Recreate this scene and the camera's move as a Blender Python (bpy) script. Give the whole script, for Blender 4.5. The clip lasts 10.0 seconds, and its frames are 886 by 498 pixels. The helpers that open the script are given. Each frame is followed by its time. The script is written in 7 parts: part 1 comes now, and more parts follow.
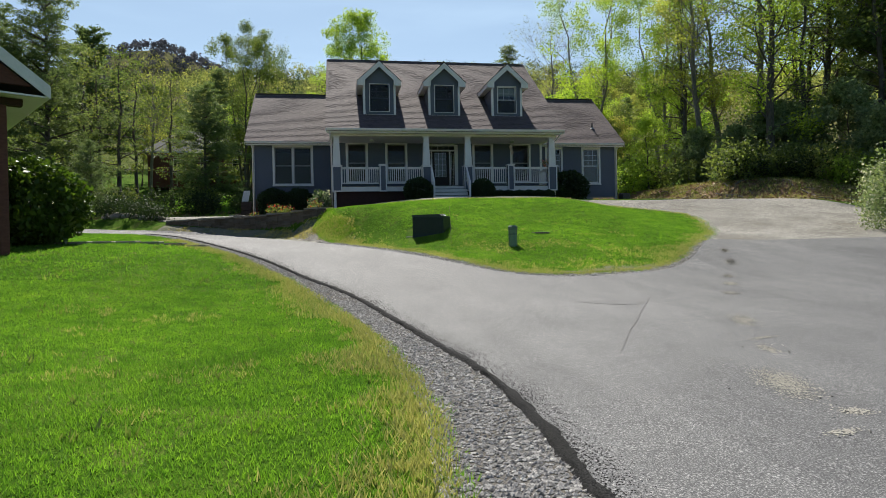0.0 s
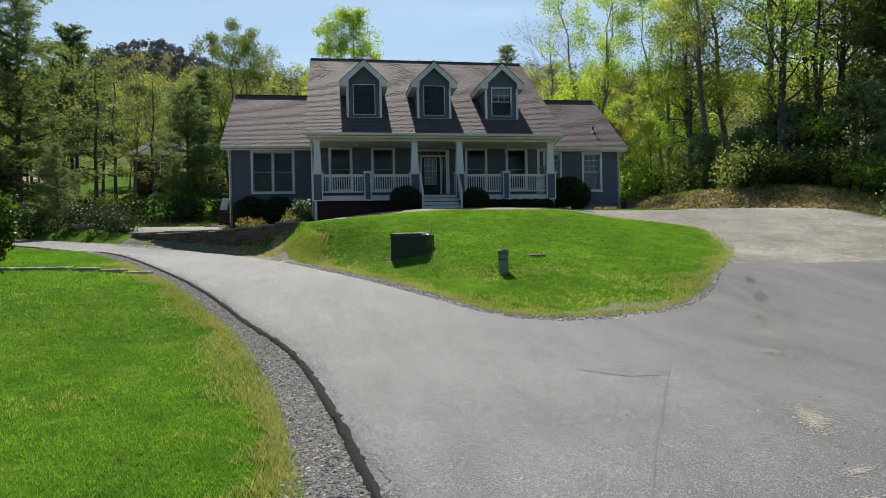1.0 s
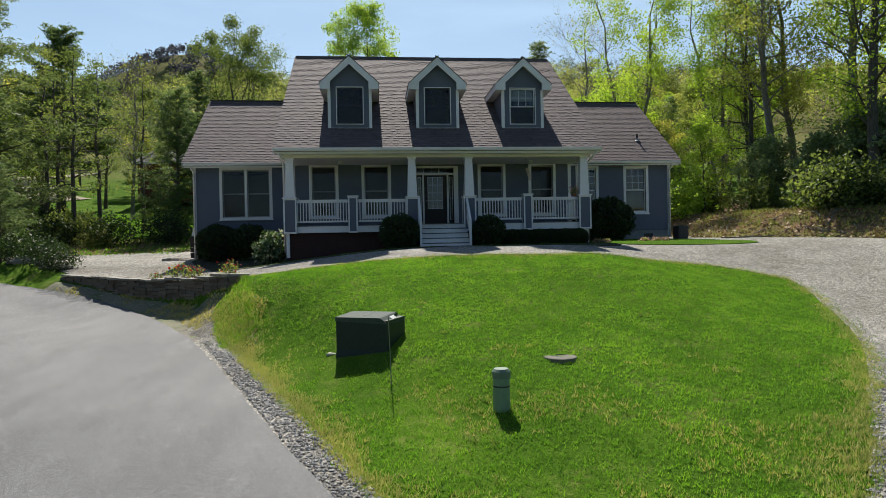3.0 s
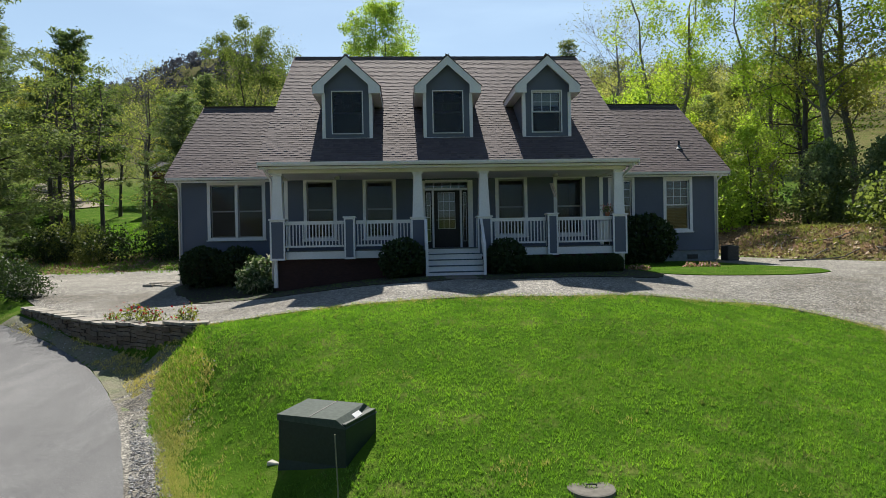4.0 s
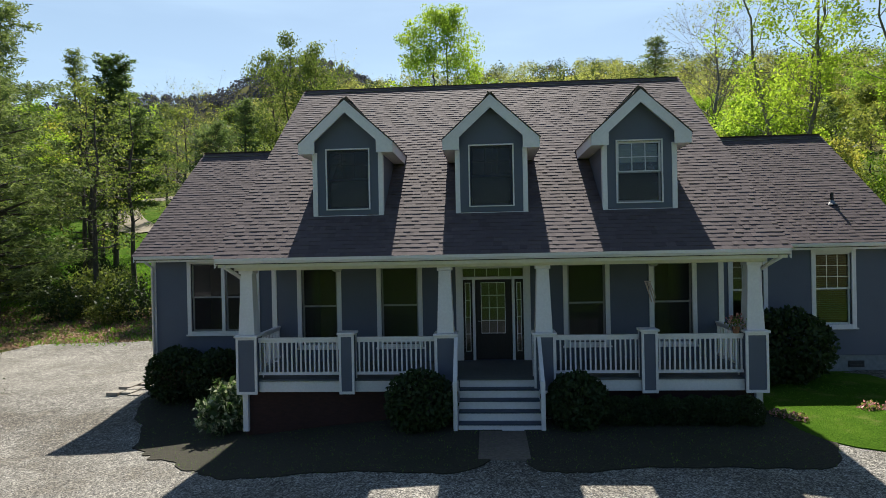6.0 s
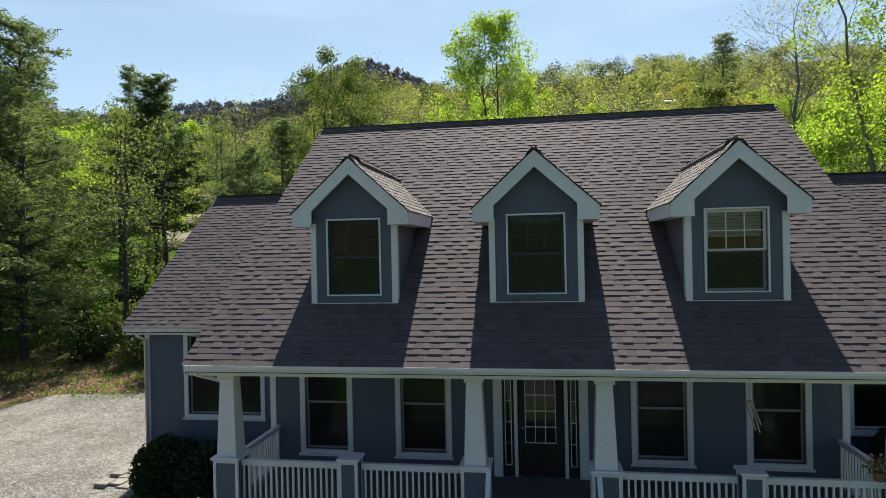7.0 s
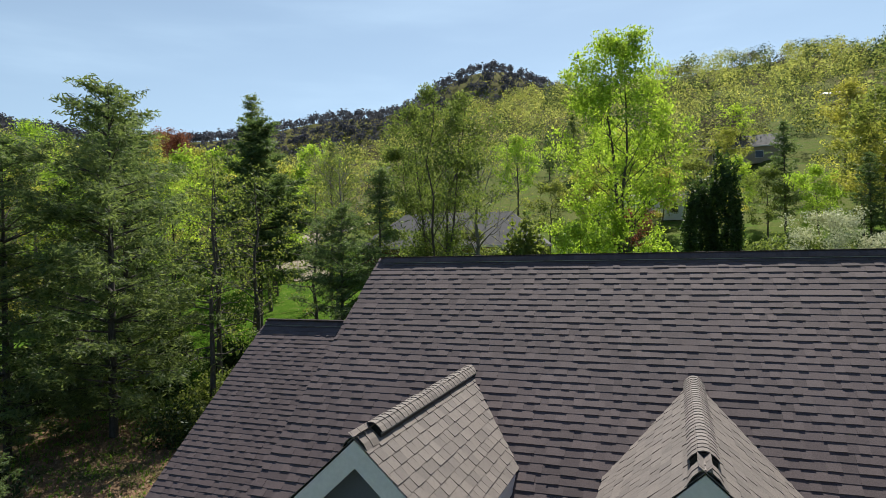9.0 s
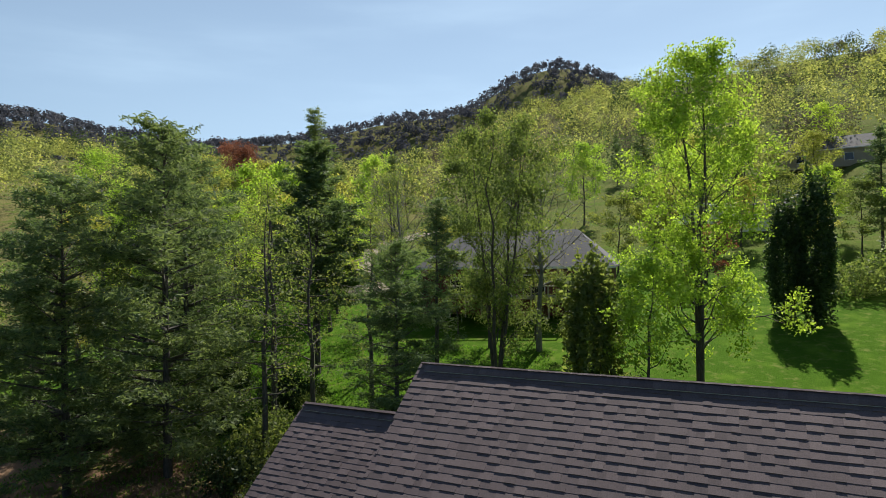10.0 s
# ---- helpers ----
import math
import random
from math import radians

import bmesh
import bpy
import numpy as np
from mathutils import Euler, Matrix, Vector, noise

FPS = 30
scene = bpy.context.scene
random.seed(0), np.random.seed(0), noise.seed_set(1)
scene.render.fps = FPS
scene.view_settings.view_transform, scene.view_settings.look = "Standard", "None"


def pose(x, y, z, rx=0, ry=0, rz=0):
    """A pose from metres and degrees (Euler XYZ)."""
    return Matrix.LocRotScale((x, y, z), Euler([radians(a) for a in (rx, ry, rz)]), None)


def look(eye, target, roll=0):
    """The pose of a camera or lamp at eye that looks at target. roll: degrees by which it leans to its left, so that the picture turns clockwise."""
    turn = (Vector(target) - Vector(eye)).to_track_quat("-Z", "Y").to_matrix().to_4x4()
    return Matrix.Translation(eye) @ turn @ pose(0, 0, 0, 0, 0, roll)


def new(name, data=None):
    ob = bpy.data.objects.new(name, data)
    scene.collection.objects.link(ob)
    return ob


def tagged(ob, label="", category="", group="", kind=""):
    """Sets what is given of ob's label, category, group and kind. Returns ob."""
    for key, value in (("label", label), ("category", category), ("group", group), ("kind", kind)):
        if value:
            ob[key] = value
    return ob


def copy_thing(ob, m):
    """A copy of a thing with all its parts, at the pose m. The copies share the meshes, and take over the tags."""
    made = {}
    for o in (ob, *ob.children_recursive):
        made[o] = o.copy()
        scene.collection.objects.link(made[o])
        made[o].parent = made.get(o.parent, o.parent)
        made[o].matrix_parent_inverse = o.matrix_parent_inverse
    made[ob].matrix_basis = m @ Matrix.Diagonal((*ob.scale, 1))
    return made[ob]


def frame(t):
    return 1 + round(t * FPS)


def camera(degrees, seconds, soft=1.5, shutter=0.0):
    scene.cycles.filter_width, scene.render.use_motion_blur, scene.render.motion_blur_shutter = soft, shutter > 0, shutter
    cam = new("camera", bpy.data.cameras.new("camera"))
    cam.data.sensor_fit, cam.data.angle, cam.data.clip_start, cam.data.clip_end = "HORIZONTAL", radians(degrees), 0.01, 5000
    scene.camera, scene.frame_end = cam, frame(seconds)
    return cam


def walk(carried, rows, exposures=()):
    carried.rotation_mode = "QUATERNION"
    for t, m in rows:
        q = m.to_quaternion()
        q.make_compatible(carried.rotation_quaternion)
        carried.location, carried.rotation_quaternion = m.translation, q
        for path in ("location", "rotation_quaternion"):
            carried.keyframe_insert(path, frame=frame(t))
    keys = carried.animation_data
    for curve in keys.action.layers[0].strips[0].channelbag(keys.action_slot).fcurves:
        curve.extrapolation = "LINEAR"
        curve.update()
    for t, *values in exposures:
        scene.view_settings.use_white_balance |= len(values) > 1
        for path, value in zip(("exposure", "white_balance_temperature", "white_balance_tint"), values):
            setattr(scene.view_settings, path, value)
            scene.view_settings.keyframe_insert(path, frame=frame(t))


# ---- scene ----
cam = camera(71.1, 10.0, 0.65)
METRES, EYE, TILT, LEAN, TURN = 32.0, 2.0, 0.0, 0.0, -9.1
ROWS = [
    (0.0, 0.0, 0.0, 0.0, -0.01, -0.47, 1.17),
    (0.5, 0.0073, 0.0354, 0.0096, -0.04, -0.47, 1.17),
    (1.0, 0.0152, 0.0724, 0.0193, -0.04, -0.47, 1.16),
    (1.5, 0.0243, 0.1154, 0.031, 0.07, -0.47, 1.14),
    (2.0, 0.033, 0.1606, 0.0433, 0.87, -0.46, 1.13),
    (2.5, 0.0417, 0.2105, 0.0562, 1.89, -0.45, 1.15),
    (4.0, 0.0633, 0.3606, 0.0956, 5.68, -0.33, 1.13),
    (4.5, 0.0681, 0.4122, 0.1143, 7.11, -0.28, 1.13),
    (5.0, 0.0716, 0.4617, 0.1346, 8.83, -0.25, 1.13),
    (5.5, 0.0731, 0.5135, 0.1585, 10.83, -0.21, 1.14),
    (7.0, 0.0654, 0.6662, 0.2392, 18.23, -0.02, 1.21),
    (7.5, 0.0578, 0.7144, 0.268, 20.99, 0.07, 1.23),
    (8.0, 0.0492, 0.756, 0.2964, 23.78, 0.11, 1.21),
    (8.5, 0.0392, 0.7937, 0.325, 26.75, 0.16, 1.19),
    (9.0, 0.0299, 0.8249, 0.3524, 29.66, 0.2, 1.18),
    (9.5, 0.0197, 0.8536, 0.3826, 32.74, 0.21, 1.12),
    (10.0, 0.0089, 0.8793, 0.4128, 35.59, 0.21, 1.08),
]
walk(cam, [(t, pose(0, 0, EYE, TILT, LEAN, TURN) @ pose(METRES * x, METRES * y, METRES * z, 90 + pitch, roll, yaw)) for t, x, y, z, yaw, pitch, roll in ROWS], [(0.0, 0.54), (2.5, 0.54), (5.0, 0.68), (7.5, 0.64), (10.0, 0.52)])

# ---- sky, sun ----
world = bpy.data.worlds.new("world")
scene.world = world
world.use_nodes = True
wn, wl = world.node_tree.nodes, world.node_tree.links
sky = wn.new("ShaderNodeTexSky")
sky.sky_type, sky.sun_disc = "NISHITA", False
sky.sun_elevation, sky.sun_rotation = radians(49.5), radians(-1.5)
sky.altitude, sky.air_density, sky.dust_density, sky.ozone_density = 600, 1.0, 1.0, 1.6
# a clear deep sky, with thin haze that brightens low down and towards the sun
SUN_WAY = (-0.017, 0.65, 0.76)
cast = wn.new("ShaderNodeMix")
cast.data_type, cast.blend_type = "RGBA", "MULTIPLY"
cast.inputs[0].default_value, cast.inputs[7].default_value = 1.0, (0.55, 0.65, 0.72, 1)
wl.new(sky.outputs[0], cast.inputs[6])
where, squash, wisp = wn.new("ShaderNodeTexCoord"), wn.new("ShaderNodeMapping"), wn.new("ShaderNodeTexNoise")
squash.inputs["Scale"].default_value = (1.2, 1.2, 7.0)
wisp.inputs["Scale"].default_value, wisp.inputs["Detail"].default_value, wisp.inputs["Roughness"].default_value = 1.6, 5, 0.5
wl.new(where.outputs["Generated"], squash.inputs["Vector"])
wl.new(squash.outputs[0], wisp.inputs["Vector"])


def sky_math(kind, a, b):
    q = wn.new("ShaderNodeMath")
    q.operation = kind
    for slot, value in enumerate((a, b)):
        if isinstance(value, (int, float)):
            q.inputs[slot].default_value = value
        else:
            wl.new(value, q.inputs[slot])
    return q.outputs[0]


def sky_range(value, lo, hi, top):
    q = wn.new("ShaderNodeMapRange")
    q.interpolation_type = "SMOOTHSTEP"
    q.inputs["From Min"].default_value, q.inputs["From Max"].default_value, q.inputs["To Max"].default_value = lo, hi, top
    wl.new(value, q.inputs["Value"])
    return q.outputs[0]


toward = wn.new("ShaderNodeVectorMath")
toward.operation = "DOT_PRODUCT"
toward.inputs[1].default_value = SUN_WAY
wl.new(where.outputs["Generated"], toward.inputs[0])
tall = wn.new("ShaderNodeSeparateXYZ")
wl.new(where.outputs["Generated"], tall.inputs[0])
low = sky_math("POWER", sky_math("SUBTRACT", 1.0, sky_math("MAXIMUM", tall.outputs[2], 0.0)), 1.6)
fog = sky_math("MULTIPLY", sky_math("MULTIPLY", sky_range(toward.outputs["Value"], -0.2, 0.75, 0.78), low), sky_math("ADD", 0.82, sky_range(wisp.outputs["Fac"], 0.45, 0.8, 0.4)))
haze = wn.new("ShaderNodeMix")
haze.data_type, haze.blend_type = "RGBA", "MIX"
haze.inputs[7].default_value = (6.9, 9.1, 11.0, 1)
wl.new(fog, haze.inputs[0])
wl.new(cast.outputs[2], haze.inputs[6])
wl.new(haze.outputs[2], wn["Background"].inputs[0])
wn["Background"].inputs[1].default_value = 0.084
sun = new("sun", bpy.data.lights.new("sun", "SUN"))
sun.data.energy, sun.data.angle, sun.data.color = 5.0, radians(0.53), (1.0, 0.945, 0.855)
sun.matrix_world = look((0, 60, 80), (0.017 * 60 / 0.65, 60 - 60, 80 - 60 * 0.762 / 0.65))

# ---- small helpers ----


def sm(a, b, x):
    u = min(1.0, max(0.0, (x - a) / (b - a)))
    return u * u * (3 - 2 * u)


class Shape:
    """Vertices and faces of one mesh, gathered piece by piece."""

    def __init__(self):
        self.v, self.f = [], []

    def add(self, pts, faces):
        n = len(self.v)
        self.v += [tuple(p) for p in pts]
        self.f += [tuple(i + n for i in f) for f in faces]
        return self

    def box(self, x0, y0, z0, x1, y1, z1, taper=0.0):
        t = taper
        return self.add([(x0, y0, z0), (x1, y0, z0), (x1, y1, z0), (x0, y1, z0), (x0 + t, y0 + t, z1), (x1 - t, y0 + t, z1), (x1 - t, y1 - t, z1), (x0 + t, y1 - t, z1)],
                        [(3, 2, 1, 0), (4, 5, 6, 7), (0, 1, 5, 4), (1, 2, 6, 5), (2, 3, 7, 6), (3, 0, 4, 7)])

    def prism(self, poly, d):
        """A flat polygon (3D points) pushed along the vector d."""
        n, d = len(poly), Vector(d)
        a = [Vector(p) for p in poly]
        return self.add(a + [p + d for p in a], [tuple(range(n - 1, -1, -1)), tuple(range(n, 2 * n))] + [(i, (i + 1) % n, n + (i + 1) % n, n + i) for i in range(n)])

    def tube(self, pts, radii, sides=6, caps=True):
        pts = [Vector(p) for p in pts]
        n0 = len(self.v)
        ref = Vector((0.31, 0.17, 0.93))
        for i, p in enumerate(pts):
            d = (pts[min(i + 1, len(pts) - 1)] - pts[max(i - 1, 0)]).normalized()
            a = d.cross(ref if abs(d.dot(ref)) < 0.95 else Vector((1, 0, 0))).normalized()
            b = d.cross(a)
            for k in range(sides):
                w = 2 * math.pi * k / sides
                self.v.append(tuple(p + (a * math.cos(w) + b * math.sin(w)) * radii[i]))
        for i in range(len(pts) - 1):
            for k in range(sides):
                q, r = n0 + i * sides, (k + 1) % sides
                self.f.append((q + k, q + r, q + sides + r, q + sides + k))
        if caps:
            self.f += [tuple(n0 + k for k in reversed(range(sides))), tuple(n0 + (len(pts) - 1) * sides + k for k in range(sides))]
        return self

    def lump(self, c, rx, ry, rz, rng, rough=0.2, rings=4, segs=6):
        c, n0 = Vector(c), len(self.v)
        self.v.append(tuple(c + Vector((0, 0, rz))))
        for i in range(1, rings):
            for k in range(segs):
                a, b, s = math.pi * i / rings, 2 * math.pi * k / segs, 1 + rough * (rng.random() - 0.5) * 2
                self.v.append(tuple(c + Vector((rx * math.sin(a) * math.cos(b), ry * math.sin(a) * math.sin(b), rz * math.cos(a))) * s))
        self.v.append(tuple(c - Vector((0, 0, rz))))
        last = len(self.v) - 1
        for k in range(segs):
            r = (k + 1) % segs
            self.f.append((n0, n0 + 1 + k, n0 + 1 + r))
            self.f.append((last, last - segs + r, last - segs + k))
            for i in range(rings - 2):
                q = n0 + 1 + i * segs
                self.f.append((q + k, q + segs + k, q + segs + r, q + r))
        return self

    def mesh(self, name):
        me = bpy.data.meshes.new(name)
        me.from_pydata(self.v, [], self.f)
        me.update()
        return me


def part(name, shape, material, parent=None, label="", bevel=0.0, smooth=False):
    me = shape if isinstance(shape, bpy.types.Mesh) else shape.mesh(name)
    if material and not me.materials:
        me.materials.append(material)
    if smooth:
        me.shade_smooth()
    ob = new(name, me)
    if parent:
        ob.parent = parent
        top = parent if parent.parent is None else parent.parent
        ob.matrix_parent_inverse = top.matrix_basis.inverted() if parent is top else Matrix()
    if bevel:
        b = ob.modifiers.new("bevel", "BEVEL")
        b.width, b.segments, b.limit_method = bevel, 1, "ANGLE"
    return tagged(ob, label) if label else ob


def thing(name, base, label, category, group="", kind=""):
    ob = new(name)
    ob.matrix_basis = Matrix.Translation(base)
    ob.empty_display_size = 0.2
    return tagged(ob, label, category, group, kind)


def fast_mesh(name, verts, size, material, smooth=False):
    """A mesh of separate faces with size corners each; verts is (n * size, 3)."""
    verts = np.asarray(verts, dtype=np.float32).reshape(-1, 3)
    n = len(verts) // size
    me = bpy.data.meshes.new(name)
    me.vertices.add(len(verts))
    me.vertices.foreach_set("co", verts.ravel())
    me.loops.add(len(verts))
    me.loops.foreach_set("vertex_index", np.arange(len(verts), dtype=np.int32))
    me.polygons.add(n)
    me.polygons.foreach_set("loop_start", np.arange(0, n * size, size, dtype=np.int32))
    me.update(calc_edges=True)
    me.materials.append(material)
    return me


# ---- materials ----


def nodes_of(name):
    m = bpy.data.materials.new(name)
    m.use_nodes = True
    return m, m.node_tree.nodes, m.node_tree.links, m.node_tree.nodes["Principled BSDF"]


def noise_at(n, l, scale, detail=4, kind="Object", stretch=None, rough=0.6):
    c = n.new("ShaderNodeTexCoord")
    t = n.new("ShaderNodeTexNoise")
    t.inputs["Scale"].default_value, t.inputs["Detail"].default_value, t.inputs["Roughness"].default_value = scale, detail, rough
    if stretch:
        mp = n.new("ShaderNodeMapping")
        mp.inputs["Scale"].default_value = stretch
        l.new(c.outputs[kind], mp.inputs["Vector"])
        l.new(mp.outputs[0], t.inputs["Vector"])
    else:
        l.new(c.outputs[kind], t.inputs["Vector"])
    return t.outputs["Fac"]


def ramp(n, l, fac, stops):
    r = n.new("ShaderNodeValToRGB")
    while len(r.color_ramp.elements) < len(stops):
        r.color_ramp.elements.new(0.5)
    for e, (p, c) in zip(r.color_ramp.elements, stops):
        e.position, e.color = p, (*c, 1) if len(c) == 3 else c
    l.new(fac, r.inputs[0])
    return r.outputs[0]


def blend(n, l, fac, a, b, mode="MIX"):
    m = n.new("ShaderNodeMix")
    m.data_type, m.blend_type = "RGBA", mode
    for value, slot in ((fac, 0), (a, 6), (b, 7)):
        if isinstance(value, (int, float)):
            m.inputs[slot].default_value = value
        elif isinstance(value, tuple):
            m.inputs[slot].default_value = (*value, 1)
        else:
            l.new(value, m.inputs[slot])
    return m.outputs[2]


def bump(n, l, p, height, strength, distance):
    b = n.new("ShaderNodeBump")
    b.inputs["Strength"].default_value, b.inputs["Distance"].default_value = strength, distance
    l.new(height, b.inputs["Height"])
    l.new(b.outputs[0], p.inputs["Normal"])


def grained(name, dark, light, scale, big=0.6, rough=0.7, relief=0.3, depth=0.003, metal=0.0, stretch=None, stain=(0.75, 0.75, 0.72), spec=0.5):
    """A surface with fine grain and broad stains."""
    m, n, l, p = nodes_of(name)
    fine = noise_at(n, l, scale, 5, stretch=stretch)
    broad = noise_at(n, l, big, 3)
    col = ramp(n, l, fine, [(0.3, dark), (0.7, light)])
    col = blend(n, l, ramp(n, l, broad, [(0.42, (0, 0, 0)), (0.75, (1, 1, 1))]), col, blend(n, l, 1.0, col, stain, "MULTIPLY"))
    l.new(col, p.inputs["Base Color"])
    p.inputs["Roughness"].default_value, p.inputs["Metallic"].default_value = rough, metal
    p.inputs["Specular IOR Level"].default_value = spec
    if relief:
        bump(n, l, p, fine, relief, depth)
    return m


def pieces(name, tones, scale=40, rough=0.85, island=False, relief=0.4, depth=0.002, stain=0.35, big=0.5):
    """Pieces that differ one by one: object or island random picks the tone."""
    m, n, l, p = nodes_of(name)
    if island:
        pick = n.new("ShaderNodeNewGeometry").outputs["Random Per Island"]
    else:
        pick = n.new("ShaderNodeObjectInfo").outputs["Random"]
    col = ramp(n, l, pick, [(i / max(1, len(tones) - 1), c) for i, c in enumerate(tones)])
    fine = noise_at(n, l, scale, 4, "Object")
    col = blend(n, l, 0.55, col, ramp(n, l, fine, [(0.3, (0.45, 0.45, 0.45)), (0.7, (1.4, 1.4, 1.4))]), "MULTIPLY")
    broad = noise_at(n, l, big, 3)
    col = blend(n, l, stain, col, ramp(n, l, broad, [(0.35, (0.55, 0.55, 0.56)), (0.65, (1.3, 1.28, 1.25))]), "MULTIPLY")
    l.new(col, p.inputs["Base Color"])
    p.inputs["Roughness"].default_value = rough
    bump(n, l, p, fine, relief, depth)
    return m


def foliage(name, dark, light, glow, through_light=0.45, rough=0.6, patch=0.35, mottle=0.0):
    """Leaves: tone by island and by tree, sun shining through."""
    m, n, l, p = nodes_of(name)
    isl = n.new("ShaderNodeNewGeometry").outputs["Random Per Island"]
    col = ramp(n, l, isl, [(0.0, dark), (1.0, light)])
    tree = n.new("ShaderNodeObjectInfo").outputs["Random"]
    col = blend(n, l, 0.6, col, ramp(n, l, tree, [(0.0, (0.75, 0.8, 0.7)), (0.5, (1, 1, 1)), (1.0, (1.3, 1.12, 0.95))]), "MULTIPLY")
    col = blend(n, l, 0.5, col, ramp(n, l, noise_at(n, l, patch, 2), [(0.35, (0.65, 0.7, 0.7)), (0.65, (1.3, 1.25, 1.1))]), "MULTIPLY")
    if mottle:
        col = blend(n, l, 0.75, col, ramp(n, l, noise_at(n, l, mottle, 4), [(0.3, (0.42, 0.56, 0.5)), (0.5, (1, 1, 1)), (0.7, (1.42, 1.25, 1.05))]), "MULTIPLY")
    l.new(col, p.inputs["Base Color"])
    p.inputs["Roughness"].default_value = rough
    p.inputs["Specular IOR Level"].default_value = 0.35
    tr = n.new("ShaderNodeBsdfTranslucent")
    l.new(blend(n, l, 1.0, col, glow, "MULTIPLY"), tr.inputs["Color"])
    mx = n.new("ShaderNodeMixShader")
    mx.inputs[0].default_value = through_light
    l.new(p.outputs[0], mx.inputs[1])
    l.new(tr.outputs[0], mx.inputs[2])
    l.new(mx.outputs[0], n["Material Output"].inputs["Surface"])
    return m


def plain(name, color, rough=0.5, metal=0.0, scale=12, vary=0.12, relief=0.0):
    a = tuple(c * (1 - vary) for c in color)
    b = tuple(min(1, c * (1 + vary)) for c in color)
    return grained(name, a, b, scale, rough=rough, metal=metal, relief=relief, stain=(0.9, 0.9, 0.88))


siding = grained("blue_siding", (0.093, 0.105, 0.147), (0.119, 0.131, 0.178), 30, rough=0.65, relief=0.15, stretch=(1, 1, 6), stain=(0.86, 0.87, 0.88))
white_trim = grained("white_trim", (0.74, 0.70, 0.72), (0.83, 0.79, 0.81), 20, rough=0.5, relief=0.05, stain=(0.88, 0.88, 0.85))
cream_beam = grained("cream_beam", (0.74, 0.70, 0.61), (0.82, 0.78, 0.69), 9, rough=0.5, relief=0.05, stain=(0.86, 0.85, 0.8))
shingle_tones = [(0.082, 0.060, 0.063), (0.108, 0.079, 0.082), (0.130, 0.097, 0.098), (0.092, 0.067, 0.071), (0.118, 0.088, 0.091), (0.102, 0.074, 0.078)]
shingle_mat = pieces("shingle", shingle_tones, 60, stain=0.25)
shingle_far = pieces("shingle_joined", shingle_tones, 60, island=True, stain=0.25)
# sunlit dormer slopes get a paler copy of the main roof's shingle tones
sunlit_dormer_tones = [(0.14, 0.121, 0.11), (0.175, 0.15, 0.134), (0.20, 0.172, 0.153), (0.155, 0.134, 0.122)]
sunlit_dormer_shingle = pieces("sunlit_dormer_shingle", sunlit_dormer_tones, 70, stain=0.25)
underlay = grained("roof_underlay", (0.02, 0.019, 0.019), (0.035, 0.033, 0.032), 30, rough=0.95)
door_wood = grained("door_stain", (0.014, 0.008, 0.007), (0.028, 0.016, 0.013), 8, rough=0.6, stretch=(8, 8, 1))
deck_board = grained("deck_board", (0.10, 0.105, 0.11), (0.15, 0.155, 0.16), 14, rough=0.7, stretch=(1, 6, 1))
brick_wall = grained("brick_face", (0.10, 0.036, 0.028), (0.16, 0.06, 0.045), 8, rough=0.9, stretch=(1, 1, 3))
# the same brick with deep porch shade put into its colour
brick_shade_tone = grained("brick_with_shade", (0.032, 0.014, 0.012), (0.055, 0.022, 0.018), 8, rough=0.9, stretch=(1, 1, 3))
mortar = grained("mortar", (0.25, 0.24, 0.22), (0.34, 0.33, 0.30), 30, rough=0.95)
parge = grained("foundation_parge", (0.20, 0.21, 0.22), (0.28, 0.29, 0.30), 10, rough=0.9)
dark_metal = plain("dark_metal", (0.03, 0.03, 0.032), 0.5)
grey_metal = plain("grey_metal", (0.28, 0.29, 0.30), 0.45, 0.6)
bark = grained("bark", (0.045, 0.038, 0.032), (0.13, 0.115, 0.10), 14, rough=0.95, relief=0.8, depth=0.02, stretch=(1, 1, 0.2))
bark_pale = grained("bark_pale", (0.12, 0.11, 0.10), (0.26, 0.245, 0.22), 12, rough=0.95, relief=0.6, depth=0.015, stretch=(1, 1, 0.25))
leaf_bright = foliage("leaf_bright", (0.18, 0.275, 0.042), (0.35, 0.44, 0.095), (1.45, 1.6, 0.8), 0.58)
leaf_yellow = foliage("leaf_yellow", (0.195, 0.225, 0.06), (0.36, 0.365, 0.13), (1.5, 1.5, 0.8), 0.58)
leaf_mid = foliage("leaf_mid", (0.09, 0.13, 0.042), (0.195, 0.24, 0.085), (1.5, 1.5, 0.85), 0.55)
leaf_dark = foliage("leaf_dark", (0.02, 0.038, 0.013), (0.05, 0.078, 0.026), (1.3, 1.5, 0.7), 0.3)
leaf_gloss = foliage("leaf_gloss", (0.06, 0.095, 0.05), (0.13, 0.18, 0.10), (1.2, 1.5, 0.6), 0.3, rough=0.3)
leaf_box = foliage("leaf_box", (0.04, 0.075, 0.012), (0.10, 0.15, 0.03), (1.4, 1.6, 0.6), 0.35, rough=0.5)
needle = foliage("needle", (0.072, 0.114, 0.056), (0.168, 0.23, 0.108), (1.5, 1.5, 0.9), 0.48)
needle_deep = foliage("needle_deep", (0.03, 0.058, 0.024), (0.08, 0.125, 0.05), (1.4, 1.5, 0.8), 0.4)
leaf_rust = foliage("leaf_rust", (0.16, 0.06, 0.04), (0.28, 0.13, 0.08), (1.3, 1.1, 0.9), 0.4)
leaf_sage = foliage("leaf_sage", (0.12, 0.17, 0.09), (0.29, 0.35, 0.20), (1.3, 1.4, 0.8), 0.4)
